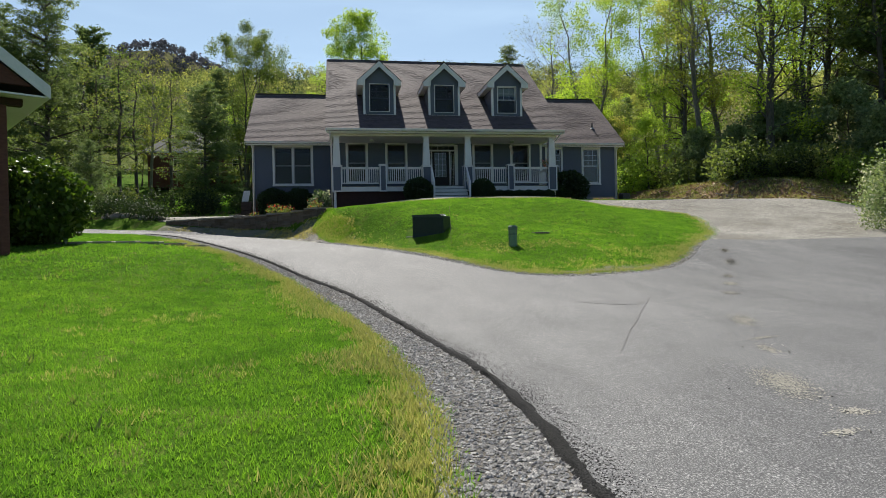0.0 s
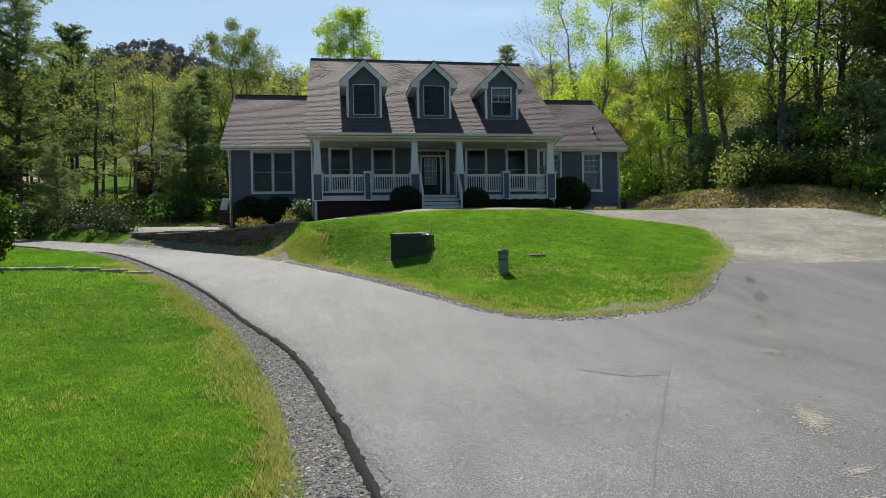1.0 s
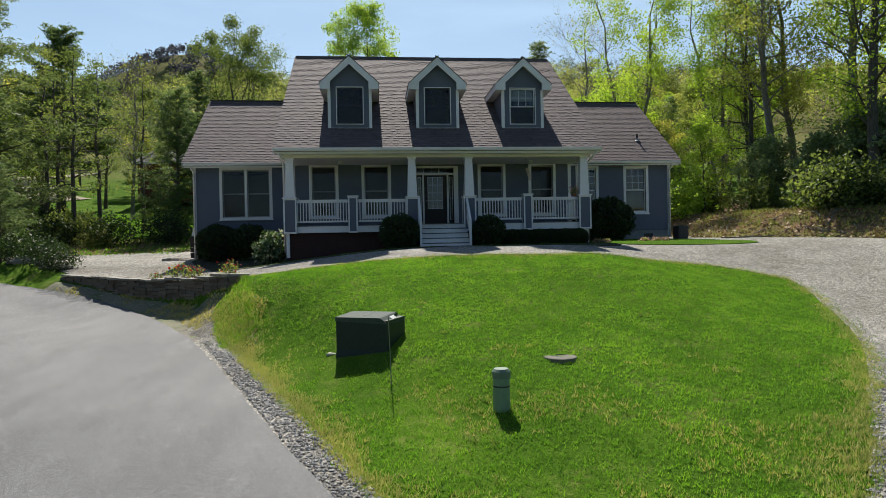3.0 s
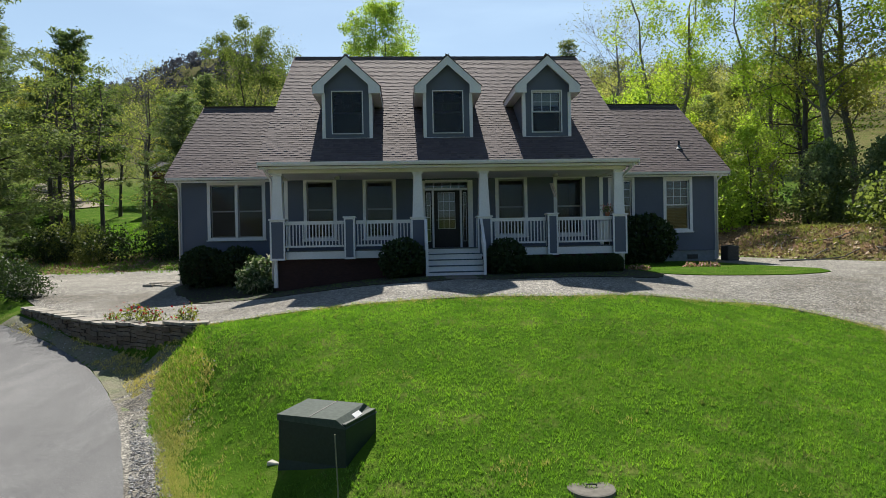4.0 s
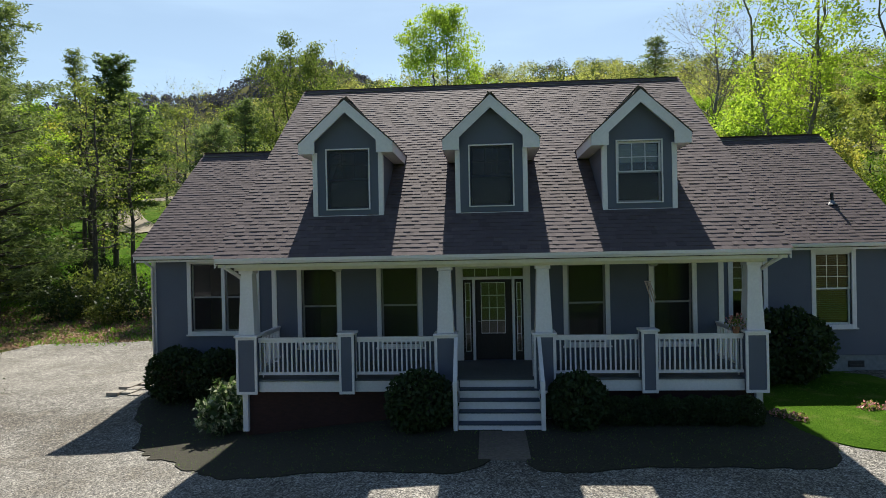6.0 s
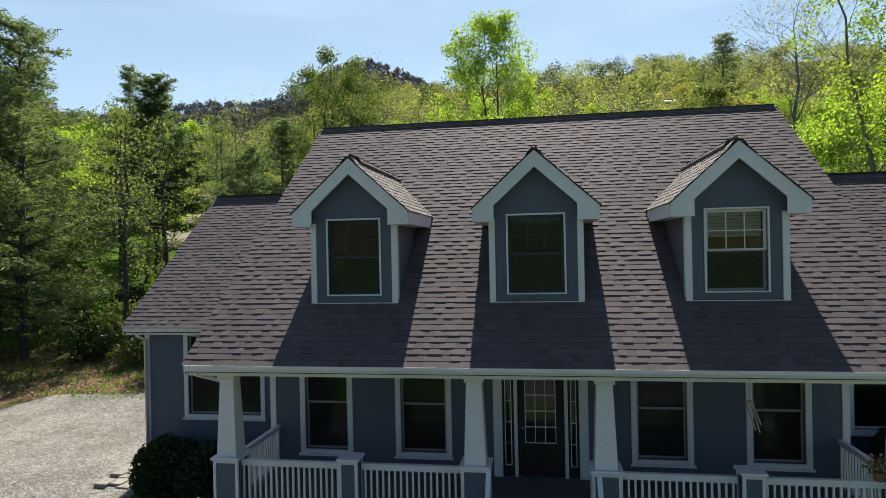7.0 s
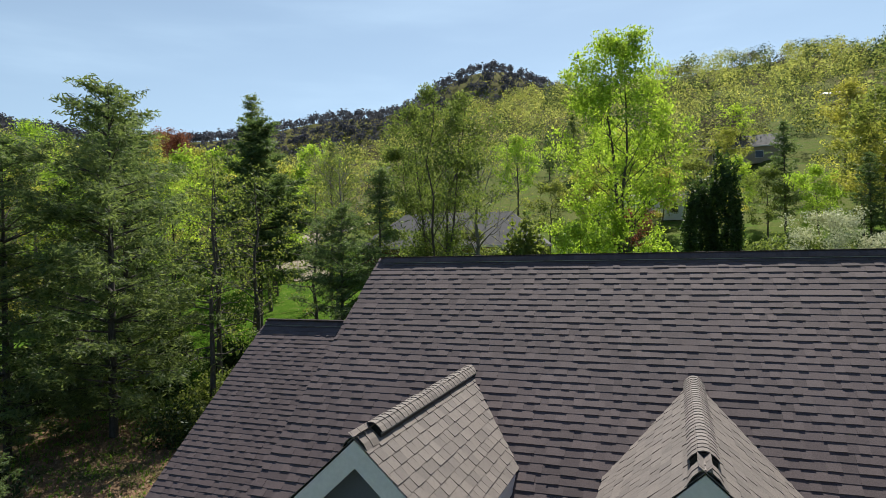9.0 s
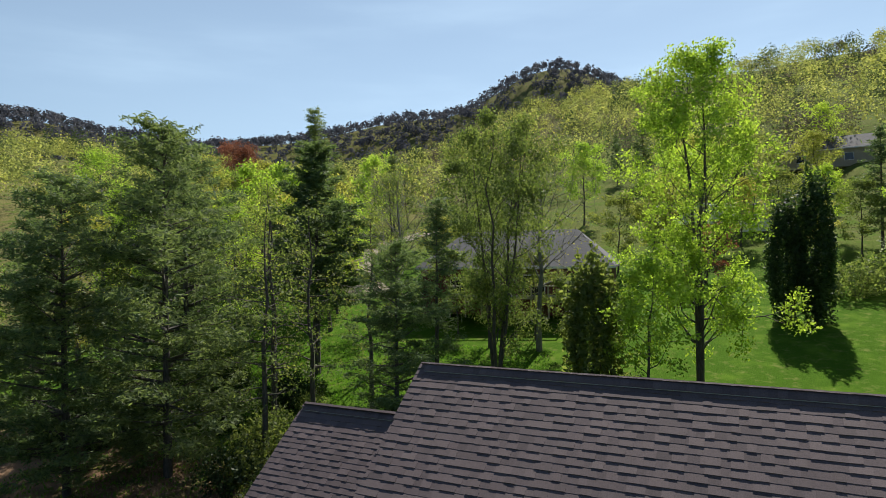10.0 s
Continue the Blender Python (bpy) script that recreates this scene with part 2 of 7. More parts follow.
leaf_white = foliage("blossom_white", (0.35, 0.38, 0.25), (0.6, 0.62, 0.5), (1.1, 1.1, 0.9), 0.4)
leaf_litter = foliage("leaf_litter", (0.19, 0.115, 0.07), (0.48, 0.33, 0.20), (1, 1, 1), 0.1)
leaf_red = foliage("blossom_red", (0.35, 0.02, 0.02), (0.6, 0.06, 0.05), (1.1, 0.9, 0.9), 0.3)
leaf_pink = foliage("blossom_pink", (0.6, 0.22, 0.25), (0.8, 0.5, 0.5), (1.1, 1.0, 1.0), 0.3)
hill_leaf = foliage("hill_leaf", (0.17, 0.198, 0.07), (0.335, 0.35, 0.14), (1.5, 1.5, 0.95), 0.55, rough=0.95, patch=0.1, mottle=0.16)
hill_dark = foliage("hill_dark", (0.05, 0.075, 0.035), (0.10, 0.13, 0.055), (1.2, 1.3, 0.8), 0.35, rough=0.95, patch=0.1)
hill_brown = foliage("hill_brown", (0.12, 0.10, 0.075), (0.21, 0.18, 0.13), (1, 1, 1), 0.3, rough=0.95, patch=0.1)
# bluish distance haze is mixed into the ridge forest's colours
hill_bare_hazed = foliage("hill_bare_hazed", (0.065, 0.072, 0.098), (0.11, 0.118, 0.15), (1, 1, 1), 0.3, rough=0.95, patch=0.01)
grass_blade = foliage("grass_blade", (0.083, 0.182, 0.023), (0.182, 0.322, 0.052), (1.4, 1.6, 0.7), 0.5, patch=0.35, mottle=2.0)
straw_blade = foliage("straw_blade", (0.31, 0.33, 0.09), (0.56, 0.52, 0.22), (1.2, 1.2, 0.9), 0.35)
stone_mat = pieces("gravel_stone", [(0.10, 0.096, 0.09), (0.25, 0.24, 0.225), (0.46, 0.44, 0.41), (0.17, 0.163, 0.155), (0.34, 0.325, 0.305), (0.56, 0.54, 0.50)], 60, island=True, stain=0.1)
wall_stone = pieces("wall_stone", [(0.085, 0.066, 0.05), (0.12, 0.095, 0.072), (0.15, 0.125, 0.10), (0.10, 0.09, 0.078)], 14, depth=0.008)
cap_stone = pieces("cap_stone", [(0.27, 0.245, 0.20), (0.34, 0.315, 0.265), (0.22, 0.20, 0.17)], 12, depth=0.006)
# transformer green in two tones: sunlight painted into the lid, shade into the cabinet
lit_lid_green = grained("lit_lid_green", (0.045, 0.062, 0.052), (0.075, 0.095, 0.082), 18, rough=0.75, spec=0.2, relief=0.05, stain=(0.8, 0.85, 0.8))
shade_utility_green = grained("shade_utility_green", (0.013, 0.026, 0.02), (0.022, 0.038, 0.03), 25, rough=0.5, spec=0.3, relief=0.05, stain=(0.8, 0.85, 0.8))
concrete = grained("concrete", (0.36, 0.34, 0.30), (0.48, 0.46, 0.41), 18, rough=0.9)
grey_roof = grained("grey_roof", (0.075, 0.075, 0.08), (0.12, 0.12, 0.125), 3, rough=0.9, stretch=(1, 1, 8))
white_paint = plain("white_paint", (0.75, 0.75, 0.74), 0.5)
tan_paint = plain("tan_paint", (0.35, 0.30, 0.24), 0.7)
rubber = plain("black_plastic", (0.02, 0.02, 0.02), 0.5)


def glass_pane(name, tint):
    """A window pane before a dim room: dark behind, mirror-smooth in front."""
    m, n, l, p = nodes_of(name)
    l.new(ramp(n, l, noise_at(n, l, 1.3, 2), [(0.3, tuple(c * 0.6 for c in tint)), (0.7, tint)]), p.inputs["Base Color"])
    p.inputs["Roughness"].default_value = 0.03
    p.inputs["IOR"].default_value = 1.5
    p.inputs["Specular IOR Level"].default_value = 0.6
    return m


pane_mat = glass_pane("window_glass", (0.014, 0.015, 0.017))
blind_mat = plain("blind", (0.45, 0.45, 0.43), 0.7)


def asphalt_mat():
    m, n, l, p = nodes_of("asphalt")
    fine = noise_at(n, l, 95, 3, "Object", rough=0.7)
    mid = noise_at(n, l, 26, 6, "Object", rough=0.75)
    streak = noise_at(n, l, 1.0, 4, "Object", stretch=(1.6, 0.35, 1))
    broad = noise_at(n, l, 0.35, 4, "Object")
    col = ramp(n, l, fine, [(0.34, (0.028, 0.029, 0.031)), (0.53, (0.098, 0.099, 0.101)), (0.68, (0.36, 0.355, 0.35))])
    col = blend(n, l, 0.6, col, ramp(n, l, broad, [(0.35, (0.74, 0.74, 0.76)), (0.65, (1.22, 1.22, 1.21))]), "MULTIPLY")
    col = blend(n, l, 0.75, col, ramp(n, l, mid, [(0.33, (0.6, 0.6, 0.61)), (0.5, (1, 1, 1)), (0.68, (1.4, 1.39, 1.38))]), "MULTIPLY")
    col = blend(n, l, 0.6, col, ramp(n, l, streak, [(0.38, (0.78, 0.78, 0.79)), (0.62, (1.18, 1.18, 1.17))]), "MULTIPLY")
    l.new(col, p.inputs["Base Color"])
    p.inputs["Roughness"].default_value = 0.78
    bump(n, l, p, fine, 0.5, 0.006)
    return m


def gravel_mat():
    m, n, l, p = nodes_of("gravel_bed")
    c = n.new("ShaderNodeTexCoord")
    v = n.new("ShaderNodeTexVoronoi")
    v.inputs["Scale"].default_value = 44
    l.new(c.outputs["Object"], v.inputs["Vector"])
    grey = n.new("ShaderNodeSeparateColor")
    l.new(v.outputs["Color"], grey.inputs[0])
    col = ramp(n, l, grey.outputs[0], [(0.0, (0.04, 0.038, 0.034)), (0.5, (0.165, 0.158, 0.142)), (1.0, (0.42, 0.405, 0.365))])
    big = n.new("ShaderNodeTexVoronoi")
    big.inputs["Scale"].default_value = 15
    l.new(c.outputs["Object"], big.inputs["Vector"])
    tone = n.new("ShaderNodeSeparateColor")
    l.new(big.outputs["Color"], tone.inputs[0])
    col = blend(n, l, 0.6, col, ramp(n, l, tone.outputs[1], [(0.0, (0.55, 0.54, 0.52)), (0.6, (1, 1, 1)), (1.0, (1.5, 1.48, 1.43))]), "MULTIPLY")
    broad = noise_at(n, l, 0.4, 6, "Object", rough=0.7)
    col = blend(n, l, 0.7, col, ramp(n, l, broad, [(0.36, (0.52, 0.46, 0.36)), (0.5, (0.95, 0.93, 0.88)), (0.64, (1.38, 1.35, 1.3))]), "MULTIPLY")
    l.new(col, p.inputs["Base Color"])
    p.inputs["Roughness"].default_value = 0.9
    bump(n, l, p, v.outputs["Distance"], -1.0, 0.03)
    return m


def ground_mat():
    m, n, l, p = nodes_of("ground_soil")
    fine = noise_at(n, l, 30, 5, "Object")
    broad = noise_at(n, l, 0.45, 4, "Object")
    lawn = ramp(n, l, fine, [(0.3, (0.03, 0.075, 0.007)), (0.7, (0.082, 0.165, 0.014))])
    lawn = blend(n, l, ramp(n, l, broad, [(0.5, (0, 0, 0)), (0.75, (1, 1, 1))]), lawn, (0.11, 0.19, 0.02))
    tuft = noise_at(n, l, 1.4, 7, "Object", rough=0.7)
    lawn = blend(n, l, ramp(n, l, tuft, [(0.53, (0, 0, 0)), (0.68, (0.55, 0.55, 0.55))]), lawn, (0.22, 0.22, 0.07))
    litter = ramp(n, l, fine, [(0.25, (0.10, 0.065, 0.042)), (0.5, (0.23, 0.145, 0.09)), (0.75, (0.38, 0.26, 0.165))])
    litter = blend(n, l, ramp(n, l, broad, [(0.5, (0, 0, 0)), (0.62, (0.8, 0.8, 0.8))]), litter, (0.05, 0.08, 0.02))
    at = n.new("ShaderNodeAttribute")
    at.attribute_name = "litter"
    l.new(blend(n, l, at.outputs["Fac"], lawn, litter), p.inputs["Base Color"])
    p.inputs["Roughness"].default_value = 0.95
    p.inputs["Specular IOR Level"].default_value = 0.02
    bump(n, l, p, fine, 0.8, 0.05)
    return m


asphalt, gravel_bed, soil = asphalt_mat(), gravel_mat(), ground_mat()
tar = grained("fresh_tar", (0.014, 0.014, 0.015), (0.07, 0.069, 0.068), 90, rough=0.95, relief=1.0, depth=0.02, spec=0.05)
screen_cloth, sn, sl, sp = nodes_of("insect_screen")
sp.inputs["Base Color"].default_value, sp.inputs["Roughness"].default_value = (0.034, 0.029, 0.026, 1), 0.9
smx, stp = sn.new("ShaderNodeMixShader"), sn.new("ShaderNodeBsdfTransparent")
smx.inputs[0].default_value = 0.42
sl.new(stp.outputs[0], smx.inputs[1])
sl.new(sp.outputs[0], smx.inputs[2])
sl.new(smx.outputs[0], sn["Material Output"].inputs["Surface"])
# dark soil for the beds, with the house's shade deepened in its colour
mulch = grained("shade_dark_mulch", (0.016, 0.014, 0.009), (0.05, 0.045, 0.024), 24, rough=0.95, relief=0.9, depth=0.03, stain=(0.6, 0.75, 0.5))
old_joint = grained("old_joint", (0.095, 0.095, 0.096), (0.15, 0.15, 0.15), 60, rough=0.9)
old_patch = grained("old_patch", (0.10, 0.10, 0.101), (0.18, 0.178, 0.176), 70, big=3.0, rough=0.9, relief=0.5)
dry_turf = grained("dry_turf", (0.09, 0.085, 0.06), (0.27, 0.25, 0.17), 22, big=1.3, rough=0.95, relief=0.8, depth=0.03, stain=(0.6, 0.85, 0.45))
sand = grained("pale_sand", (0.28, 0.265, 0.225), (0.45, 0.43, 0.37), 40, rough=0.95)
dirt = grained("dirt", (0.20, 0.165, 0.12), (0.34, 0.29, 0.215), 12, rough=0.95)
# gravel bed darkened for the shade between stones, with brown soil stains
gravel_gap_shade = grained("gravel_gap_shade", (0.055, 0.052, 0.047), (0.20, 0.19, 0.175), 45, big=2.0, rough=0.95, relief=1.0, depth=0.02, stain=(0.8, 0.68, 0.5))
tread_paint = grained("tread_paint", (0.035, 0.05, 0.08), (0.055, 0.075, 0.11), 16, rough=0.6, stretch=(1, 6, 1))
grille_grey = plain("grille_grey", (0.10, 0.10, 0.10), 0.6)

# ---- the lie of the land ----


def profile(ys, zs, y):
    if y <= ys[0]:
        return zs[0]
    for i in range(len(ys) - 1):
        if y <= ys[i + 1]:
            h = ys[i + 1] - ys[i]
            u = (y - ys[i]) / h
            m0 = (zs[i + 1] - zs[i - 1]) / (ys[i + 1] - ys[i - 1]) if i else 0
            m1 = (zs[i + 2] - zs[i]) / (ys[i + 2] - ys[i]) if i + 2 < len(ys) else 0
            return (2 * u**3 - 3 * u * u + 1) * zs[i] + (u**3 - 2 * u * u + u) * h * m0 + (3 * u * u - 2 * u**3) * zs[i + 1] + (u**3 - u * u) * h * m1
    return zs[-1]


BACK_Y, BACK_Z = (55, 70, 83, 110), (5.3, 7.4, 9.6, 13)
LANE_Y, LANE_Z = (-40, 0, 6, 9, 11, 13, 15, 17, 21, 27, 32, 40, 46) + BACK_Y, (0.3, 0.72, 0.85, 0.95, 1.1, 1.35, 1.63, 1.82, 2.07, 2.46, 2.9, 3.5, 3.9) + BACK_Z
PAD_Y, PAD_Z = (-40, 0, 6, 10, 12, 13.5, 15, 17, 19.5, 21.5, 23.6, 26.7, 30, 40, 46) + BACK_Y, (0.3, 0.72, 0.85, 1.0, 1.12, 1.4, 1.72, 2.1, 2.6, 3.1, 3.62, 4.02, 4.08, 4.1, 4.2) + BACK_Z
DRIVE_Y, DRIVE_Z = (-40, 0, 6, 10, 13, 15, 17, 21, 25, 28, 31, 40, 46) + BACK_Y, (0.3, 0.72, 0.85, 1.0, 1.3, 1.65, 1.95, 2.5, 3.2, 3.85, 4.1, 4.3, 4.5) + BACK_Z


def from_lane(x, y):
    """How far a place lies to the house's side of the lane's edge."""
    a, b = ((x + 0.2) * 6.3 + (y - 21.2) * 4.3) / 7.63, (x + 2.45) * 0.684 + (y - 25.72) * 0.73 + 0.67
    return a + (b - a) * sm(23.7, 25.3, y)


def near_height(x, y):
    d = from_lane(x, y)
    k = sm(23.8, 25.1, y)
    lane = profile(LANE_Y, LANE_Z, y) + 0.3 * sm(-1.5, -6, x) * sm(40, 25, y) * sm(-1.2, -4.5, d) + 0.3 * k * sm(0, 0.6, d) * sm(34, 31, y)
    pad = profile(PAD_Y, PAD_Z, y) - 0.85 * sm(5, -5, x) * sm(22, 26, y) * (0.4 + 0.6 * sm(36, 31, y)) * sm(46, 40, y)
    pad += (profile(DRIVE_Y, DRIVE_Z, y) - pad) * sm(8.5, 13, x)
    z = lane + (pad - lane) * sm(-0.15 + 0.75 * k, 1.9 - 0.95 * k, d)
    return z + 1.3 * sm(0, 3.5, x - 19.5 - 0.55 * max(0, 36 - y)) * sm(26, 34, y)


HILL_AZ = (-180, -90, -62, -50, -40, -30, -24, -17, -9, 0, 9, 20, 35, 60, 100, 180)
HILL_EL = (3, 6, 9.5, 8.5, 8.0, 8.9, 10.8, 13.3, 14.8, 15.0, 15.2, 14.6, 13, 9, 5, 3)
RIDGE_EL = (3, 6, 11.2, 10, 10.6, 12.4, 13.2, 16.6, 14.2, 11, 10, 9, 8, 7, 5, 3)


def height(x, y):
    r, az = math.hypot(x - 3, y - 25), math.degrees(math.atan2(x - 3, y - 25))
    z = near_height(x, y)
    if r > 75:
        near, far = 450 * math.tan(radians(profile(HILL_AZ, HILL_EL, az))), 950 * math.tan(radians(profile(HILL_AZ, RIDGE_EL, az)))
        u = min(1.0, max(0.0, (r - 75) / 375))
        z += (near - 8) * u ** 1.15 * (1 - 0.5 * sm(480, 640, r))
        z = z + (far - z) * sm(560, 950, r) - far * 0.8 * sm(980, 2400, r)
        z += 5 * noise.noise((x * 0.012, y * 0.012, 0)) * sm(110, 250, r)
    return z


def smooth_line(pts, step=0.5):
    """A line of plan points rounded off."""
    p = [Vector((*q, 0)) for q in pts]
    p = [2 * p[0] - p[1]] + p + [2 * p[-1] - p[-2]]
    out = []
    for i in range(1, len(p) - 2):
        n = max(1, int((p[i + 1] - p[i]).length / step))
        for k in range(n):
            u = k / n
            a, b, c, d = p[i - 1], p[i], p[i + 1], p[i + 2]
            out.append(0.5 * (2 * b + (c - a) * u + (2 * a - 5 * b + 4 * c - d) * u * u + (3 * b - a - 3 * c + d) * u**3))
    out.append(p[-2])
    return [(q.x, q.y) for q in out]


def inside(poly, x, y):
    hit = False
    j = len(poly) - 1
    for i in range(len(poly)):
        (xi, yi), (xj, yj) = poly[i], poly[j]
        if (yi > y) != (yj > y) and x < (xj - xi) * (y - yi) / (yj - yi) + xi:
            hit = not hit
        j = i
    return hit


def sheet(name, poly, lift, cell, material, skirt=0.06, wobble=0.0, seed=3):
    """A sheet over the ground with that outline, cut into cells so that it follows the land."""
    bm = bmesh.new()
    pts = []
    for i, (x, y) in enumerate(poly):
        w = wobble * noise.noise((x * 3.1, y * 3.1, seed))
        pts.append(bm.verts.new((x + w, y + w * 0.7, 0)))
    bm.faces.new(pts)
    bmesh.ops.triangulate(bm, faces=bm.faces[:])
    for axis in (0, 1):
        lo, hi = min(p[axis] for p in poly), max(p[axis] for p in poly)
        c = math.ceil(lo / cell) * cell
        while c < hi:
            co, no = [0, 0, 0], [0, 0, 0]
            co[axis], no[axis] = c, 1
            bmesh.ops.bisect_plane(bm, geom=bm.verts[:] + bm.edges[:] + bm.faces[:], plane_co=co, plane_no=no)
            c += cell
    for v in bm.verts:
        v.co.z = near_height(v.co.x, v.co.y) + lift
    edges = [e for e in bm.edges if e.is_boundary]
    if skirt:
        new_geo = bmesh.ops.extrude_edge_only(bm, edges=edges)["geom"]
        for v in new_geo:
            if isinstance(v, bmesh.types.BMVert):
                v.co.z -= skirt
    bmesh.ops.recalc_face_normals(bm, faces=bm.faces[:])
    me = bpy.data.meshes.new(name)
    bm.to_mesh(me)
    bm.free()
    me.materials.append(material)
    ob = new(name, me)
    return ob


def steps_out(limit, first, grow, fine):
    out, s = [fine], first
    while out[-1] < limit:
        out.append(out[-1] + s)
        s *= grow
    return out


def build_ground():
    xs = sorted([-v for v in steps_out(2600, 1.2, 1.12, 26)] + list(np.arange(-25.2, -10.1, 0.6)) + list(np.arange(-10, 1, 0.2)) + list(np.arange(1.2, 40, 0.6)) + steps_out(2600, 1.2, 1.12, 41))
    ys = sorted([-v for v in steps_out(1500, 1.5, 1.2, 8)] + list(np.arange(-7.4, 21.2, 0.6)) + list(np.arange(21.4, 34, 0.2)) + list(np.arange(34.2, 50, 0.6)) + steps_out(2800, 1.0, 1.075, 51))
    v, f, lit = [], [], []
    for y in ys:
        for x in xs:
            v.append((x, y, height(x, y) - 0.01))
            woods = max(sm(-8.5, -11, x) * sm(40, 43, y) * sm(54, 49, y), sm(-0.5, 1.5, x - 19.5 - 0.55 * max(0, 36 - y)) * sm(20, 24, y) * sm(72, 58, y), sm(95, 120, y) * 0.3, sm(45, 70, abs(x)) * 0.5)
            lit.append(woods)
    w = len(xs)
    f = [(j * w + i, j * w + i + 1, (j + 1) * w + i + 1, (j + 1) * w + i) for j in range(len(ys) - 1) for i in range(w - 1)]
    me = bpy.data.meshes.new("ground")
    me.from_pydata(v, [], f)
    at = me.attributes.new("litter", "FLOAT", "POINT")
    at.data.foreach_set("value", lit)
    me.materials.append(soil)
    me.shade_smooth()
    tagged(new("ground", me), "rolling ground of mown green lawn and brown woodland floor", "ground", kind="structure")


build_ground()

LAWN_EDGE = [(0.5, -12), (0.5, -6), (0.5, -2), (0.5, 0.4), (0.5, 1.8), (0.5, 2.9), (0.6, 4.2), (0.55, 5.6), (0.27, 7.8), (-0.5, 11.2), (-2.4, 15.5), (-4.5, 19.2), (-8.0, 24.9), (-12, 30.2), (-18, 34.5)]
TAR_LEFT = [(1.15, -12), (1.15, -6), (1.16, -2), (1.17, 0.4), (1.17, 1.7), (1.18, 2.8), (1.24, 4.1), (1.13, 5.9), (0.28, 10.5), (-0.9, 13.2), (-2.16, 15.9), (-3.8, 18.9), (-7.2, 24.4), (-11.4, 29.7), (-17.5, 34.0)]
TAR_RIGHT = [(-15.5, 37.0), (-12.0, 33.8), (-8.7, 30.9), (-6.6, 29.0), (-3.75, 26.05), (-1.62, 22.85), (-0.2, 20.0), (1.4, 16.4), (2.7, 13.95), (3.75, 12.5), (5.0, 12.15), (6.1, 12.45), (7.5, 13.2), (8.66, 14.3), (10.4, 16.5)]
ISLAND = [(-1.05, 23.6), (-0.3, 21.2), (1.55, 16.85), (2.72, 14.3), (3.44, 13.0), (4.34, 12.5), (5.5, 12.42), (6.3, 12.68), (7.4, 13.3), (8.3, 14.05), (10.1, 16.4), (12.15, 19.2), (14.0, 23.2), (14.0, 24.4), (13.2, 25.6), (12.1, 26.0), (11.0, 25.6), (8.6, 24.95), (6.1, 25.12), (3.5, 25.05), (1.8, 25.1), (0.5, 24.95), (-0.4, 24.8)]
tar_left, tar_right = smooth_line(TAR_LEFT), smooth_line(TAR_RIGHT)
lawn_edge = smooth_line(LAWN_EDGE)
island = smooth_line(ISLAND + ISLAND[:1])[:-1]
road = sheet("road", tar_left + tar_right + [(13.5, 16.62), (16.9, 16.7), (17.6, 10), (17.2, -12)], 0.035, 0.4, asphalt, 0.08, 0.03)
tagged(road, "grey weathered asphalt driveway with pale scuffs and patches", "driveway", kind="structure")
tagged(sheet("gravel_verge", lawn_edge + tar_left[::-1], 0.012, 0.75, gravel_gap_shade, 0.05, 0.05), "strip of grey crushed stone beside the asphalt", "gravel strip", kind="structure")
k = [i for i, q in enumerate(tar_right) if q[1] < 23.4 and q[0] > -1.9]


def inset(line, amount):
    """The same line moved to its left, less so at its two ends."""
    out = []
    for i, (x, y) in enumerate(line):
        (xa, ya), (xb, yb) = line[max(i - 1, 0)], line[min(i + 1, len(line) - 1)]
        ln = math.hypot(xb - xa, yb - ya) or 1
        a = amount * min(1, i / 6, (len(line) - 1 - i) / 6)
        out.append((x - (yb - ya) / ln * a, y + (xb - xa) / ln * a))
    return out


isl_front = inset(smooth_line(ISLAND[:11]), 0.15)
tagged(sheet("gravel_verge", isl_front + [tar_right[i] for i in reversed(k)], 0.012, 0.75, gravel_bed, 0.05, 0.04), "strip of grey crushed stone round the lawn's edge", "gravel strip", kind="structure")
foot = [q for q in smooth_line(TAR_RIGHT[2:8]) if q[1] > 20.6]
tagged(sheet("gravel_verge", [(x + 0.02, y + 0.015) for x, y in foot] + [(-0.45, 21.3), (-1.0, 23.4), (-0.95, 24.35), (-1.4, 24.78), (-2.1, 25.4), (-2.6, 25.8), (-4.42, 27.3), (-6.3, 29.2), (-8.3, 31.2)], 0.01, 0.3, dry_turf, 0.05, 0.08), "strip of straw-coloured turf and dry soil below the wall", "dry turf", kind="structure")
top_edge = smooth_line(ISLAND[10:])
drive_poly = top_edge + [(-0.8, 24.8), (-1.3, 25.15), (-1.95, 25.7), (-2.45, 26.1), (-4.15, 27.55), (-6.0, 29.85), (-8.1, 31.9), (-9.7, 33.8), (-12, 37.5), (-15.5, 41.2), (-14.5, 43.4), (-10, 43.8), (-5.3, 45), (-4.6, 36.5), (0, 33), (11, 33), (16.2, 36), (16.6, 46), (18.6, 46), (18.6, 39), (19.2, 36), (21.4, 32), (23.6, 28), (24.2, 25), (21.5, 20.5), (17.2, 16.75), (13.5, 16.66), (10.43, 16.53)]
tagged(sheet("gravel_drive", drive_poly, 0.022, 0.4, gravel_bed, 0.05, 0.06), "pale grey gravel drive spread before the house", "gravel drive", kind="structure")
STRIP = smooth_line([(11.3, 32.6), (11.35, 30.3), (11.9, 29.4), (13.6, 29.0), (15.6, 28.9), (16.8, 29.3), (17.0, 30.1), (16.2, 31.2), (15.6, 33.0), (15.3, 34.9), (14, 35.2), (12, 35.2), (11.3, 32.6)])[:-1]
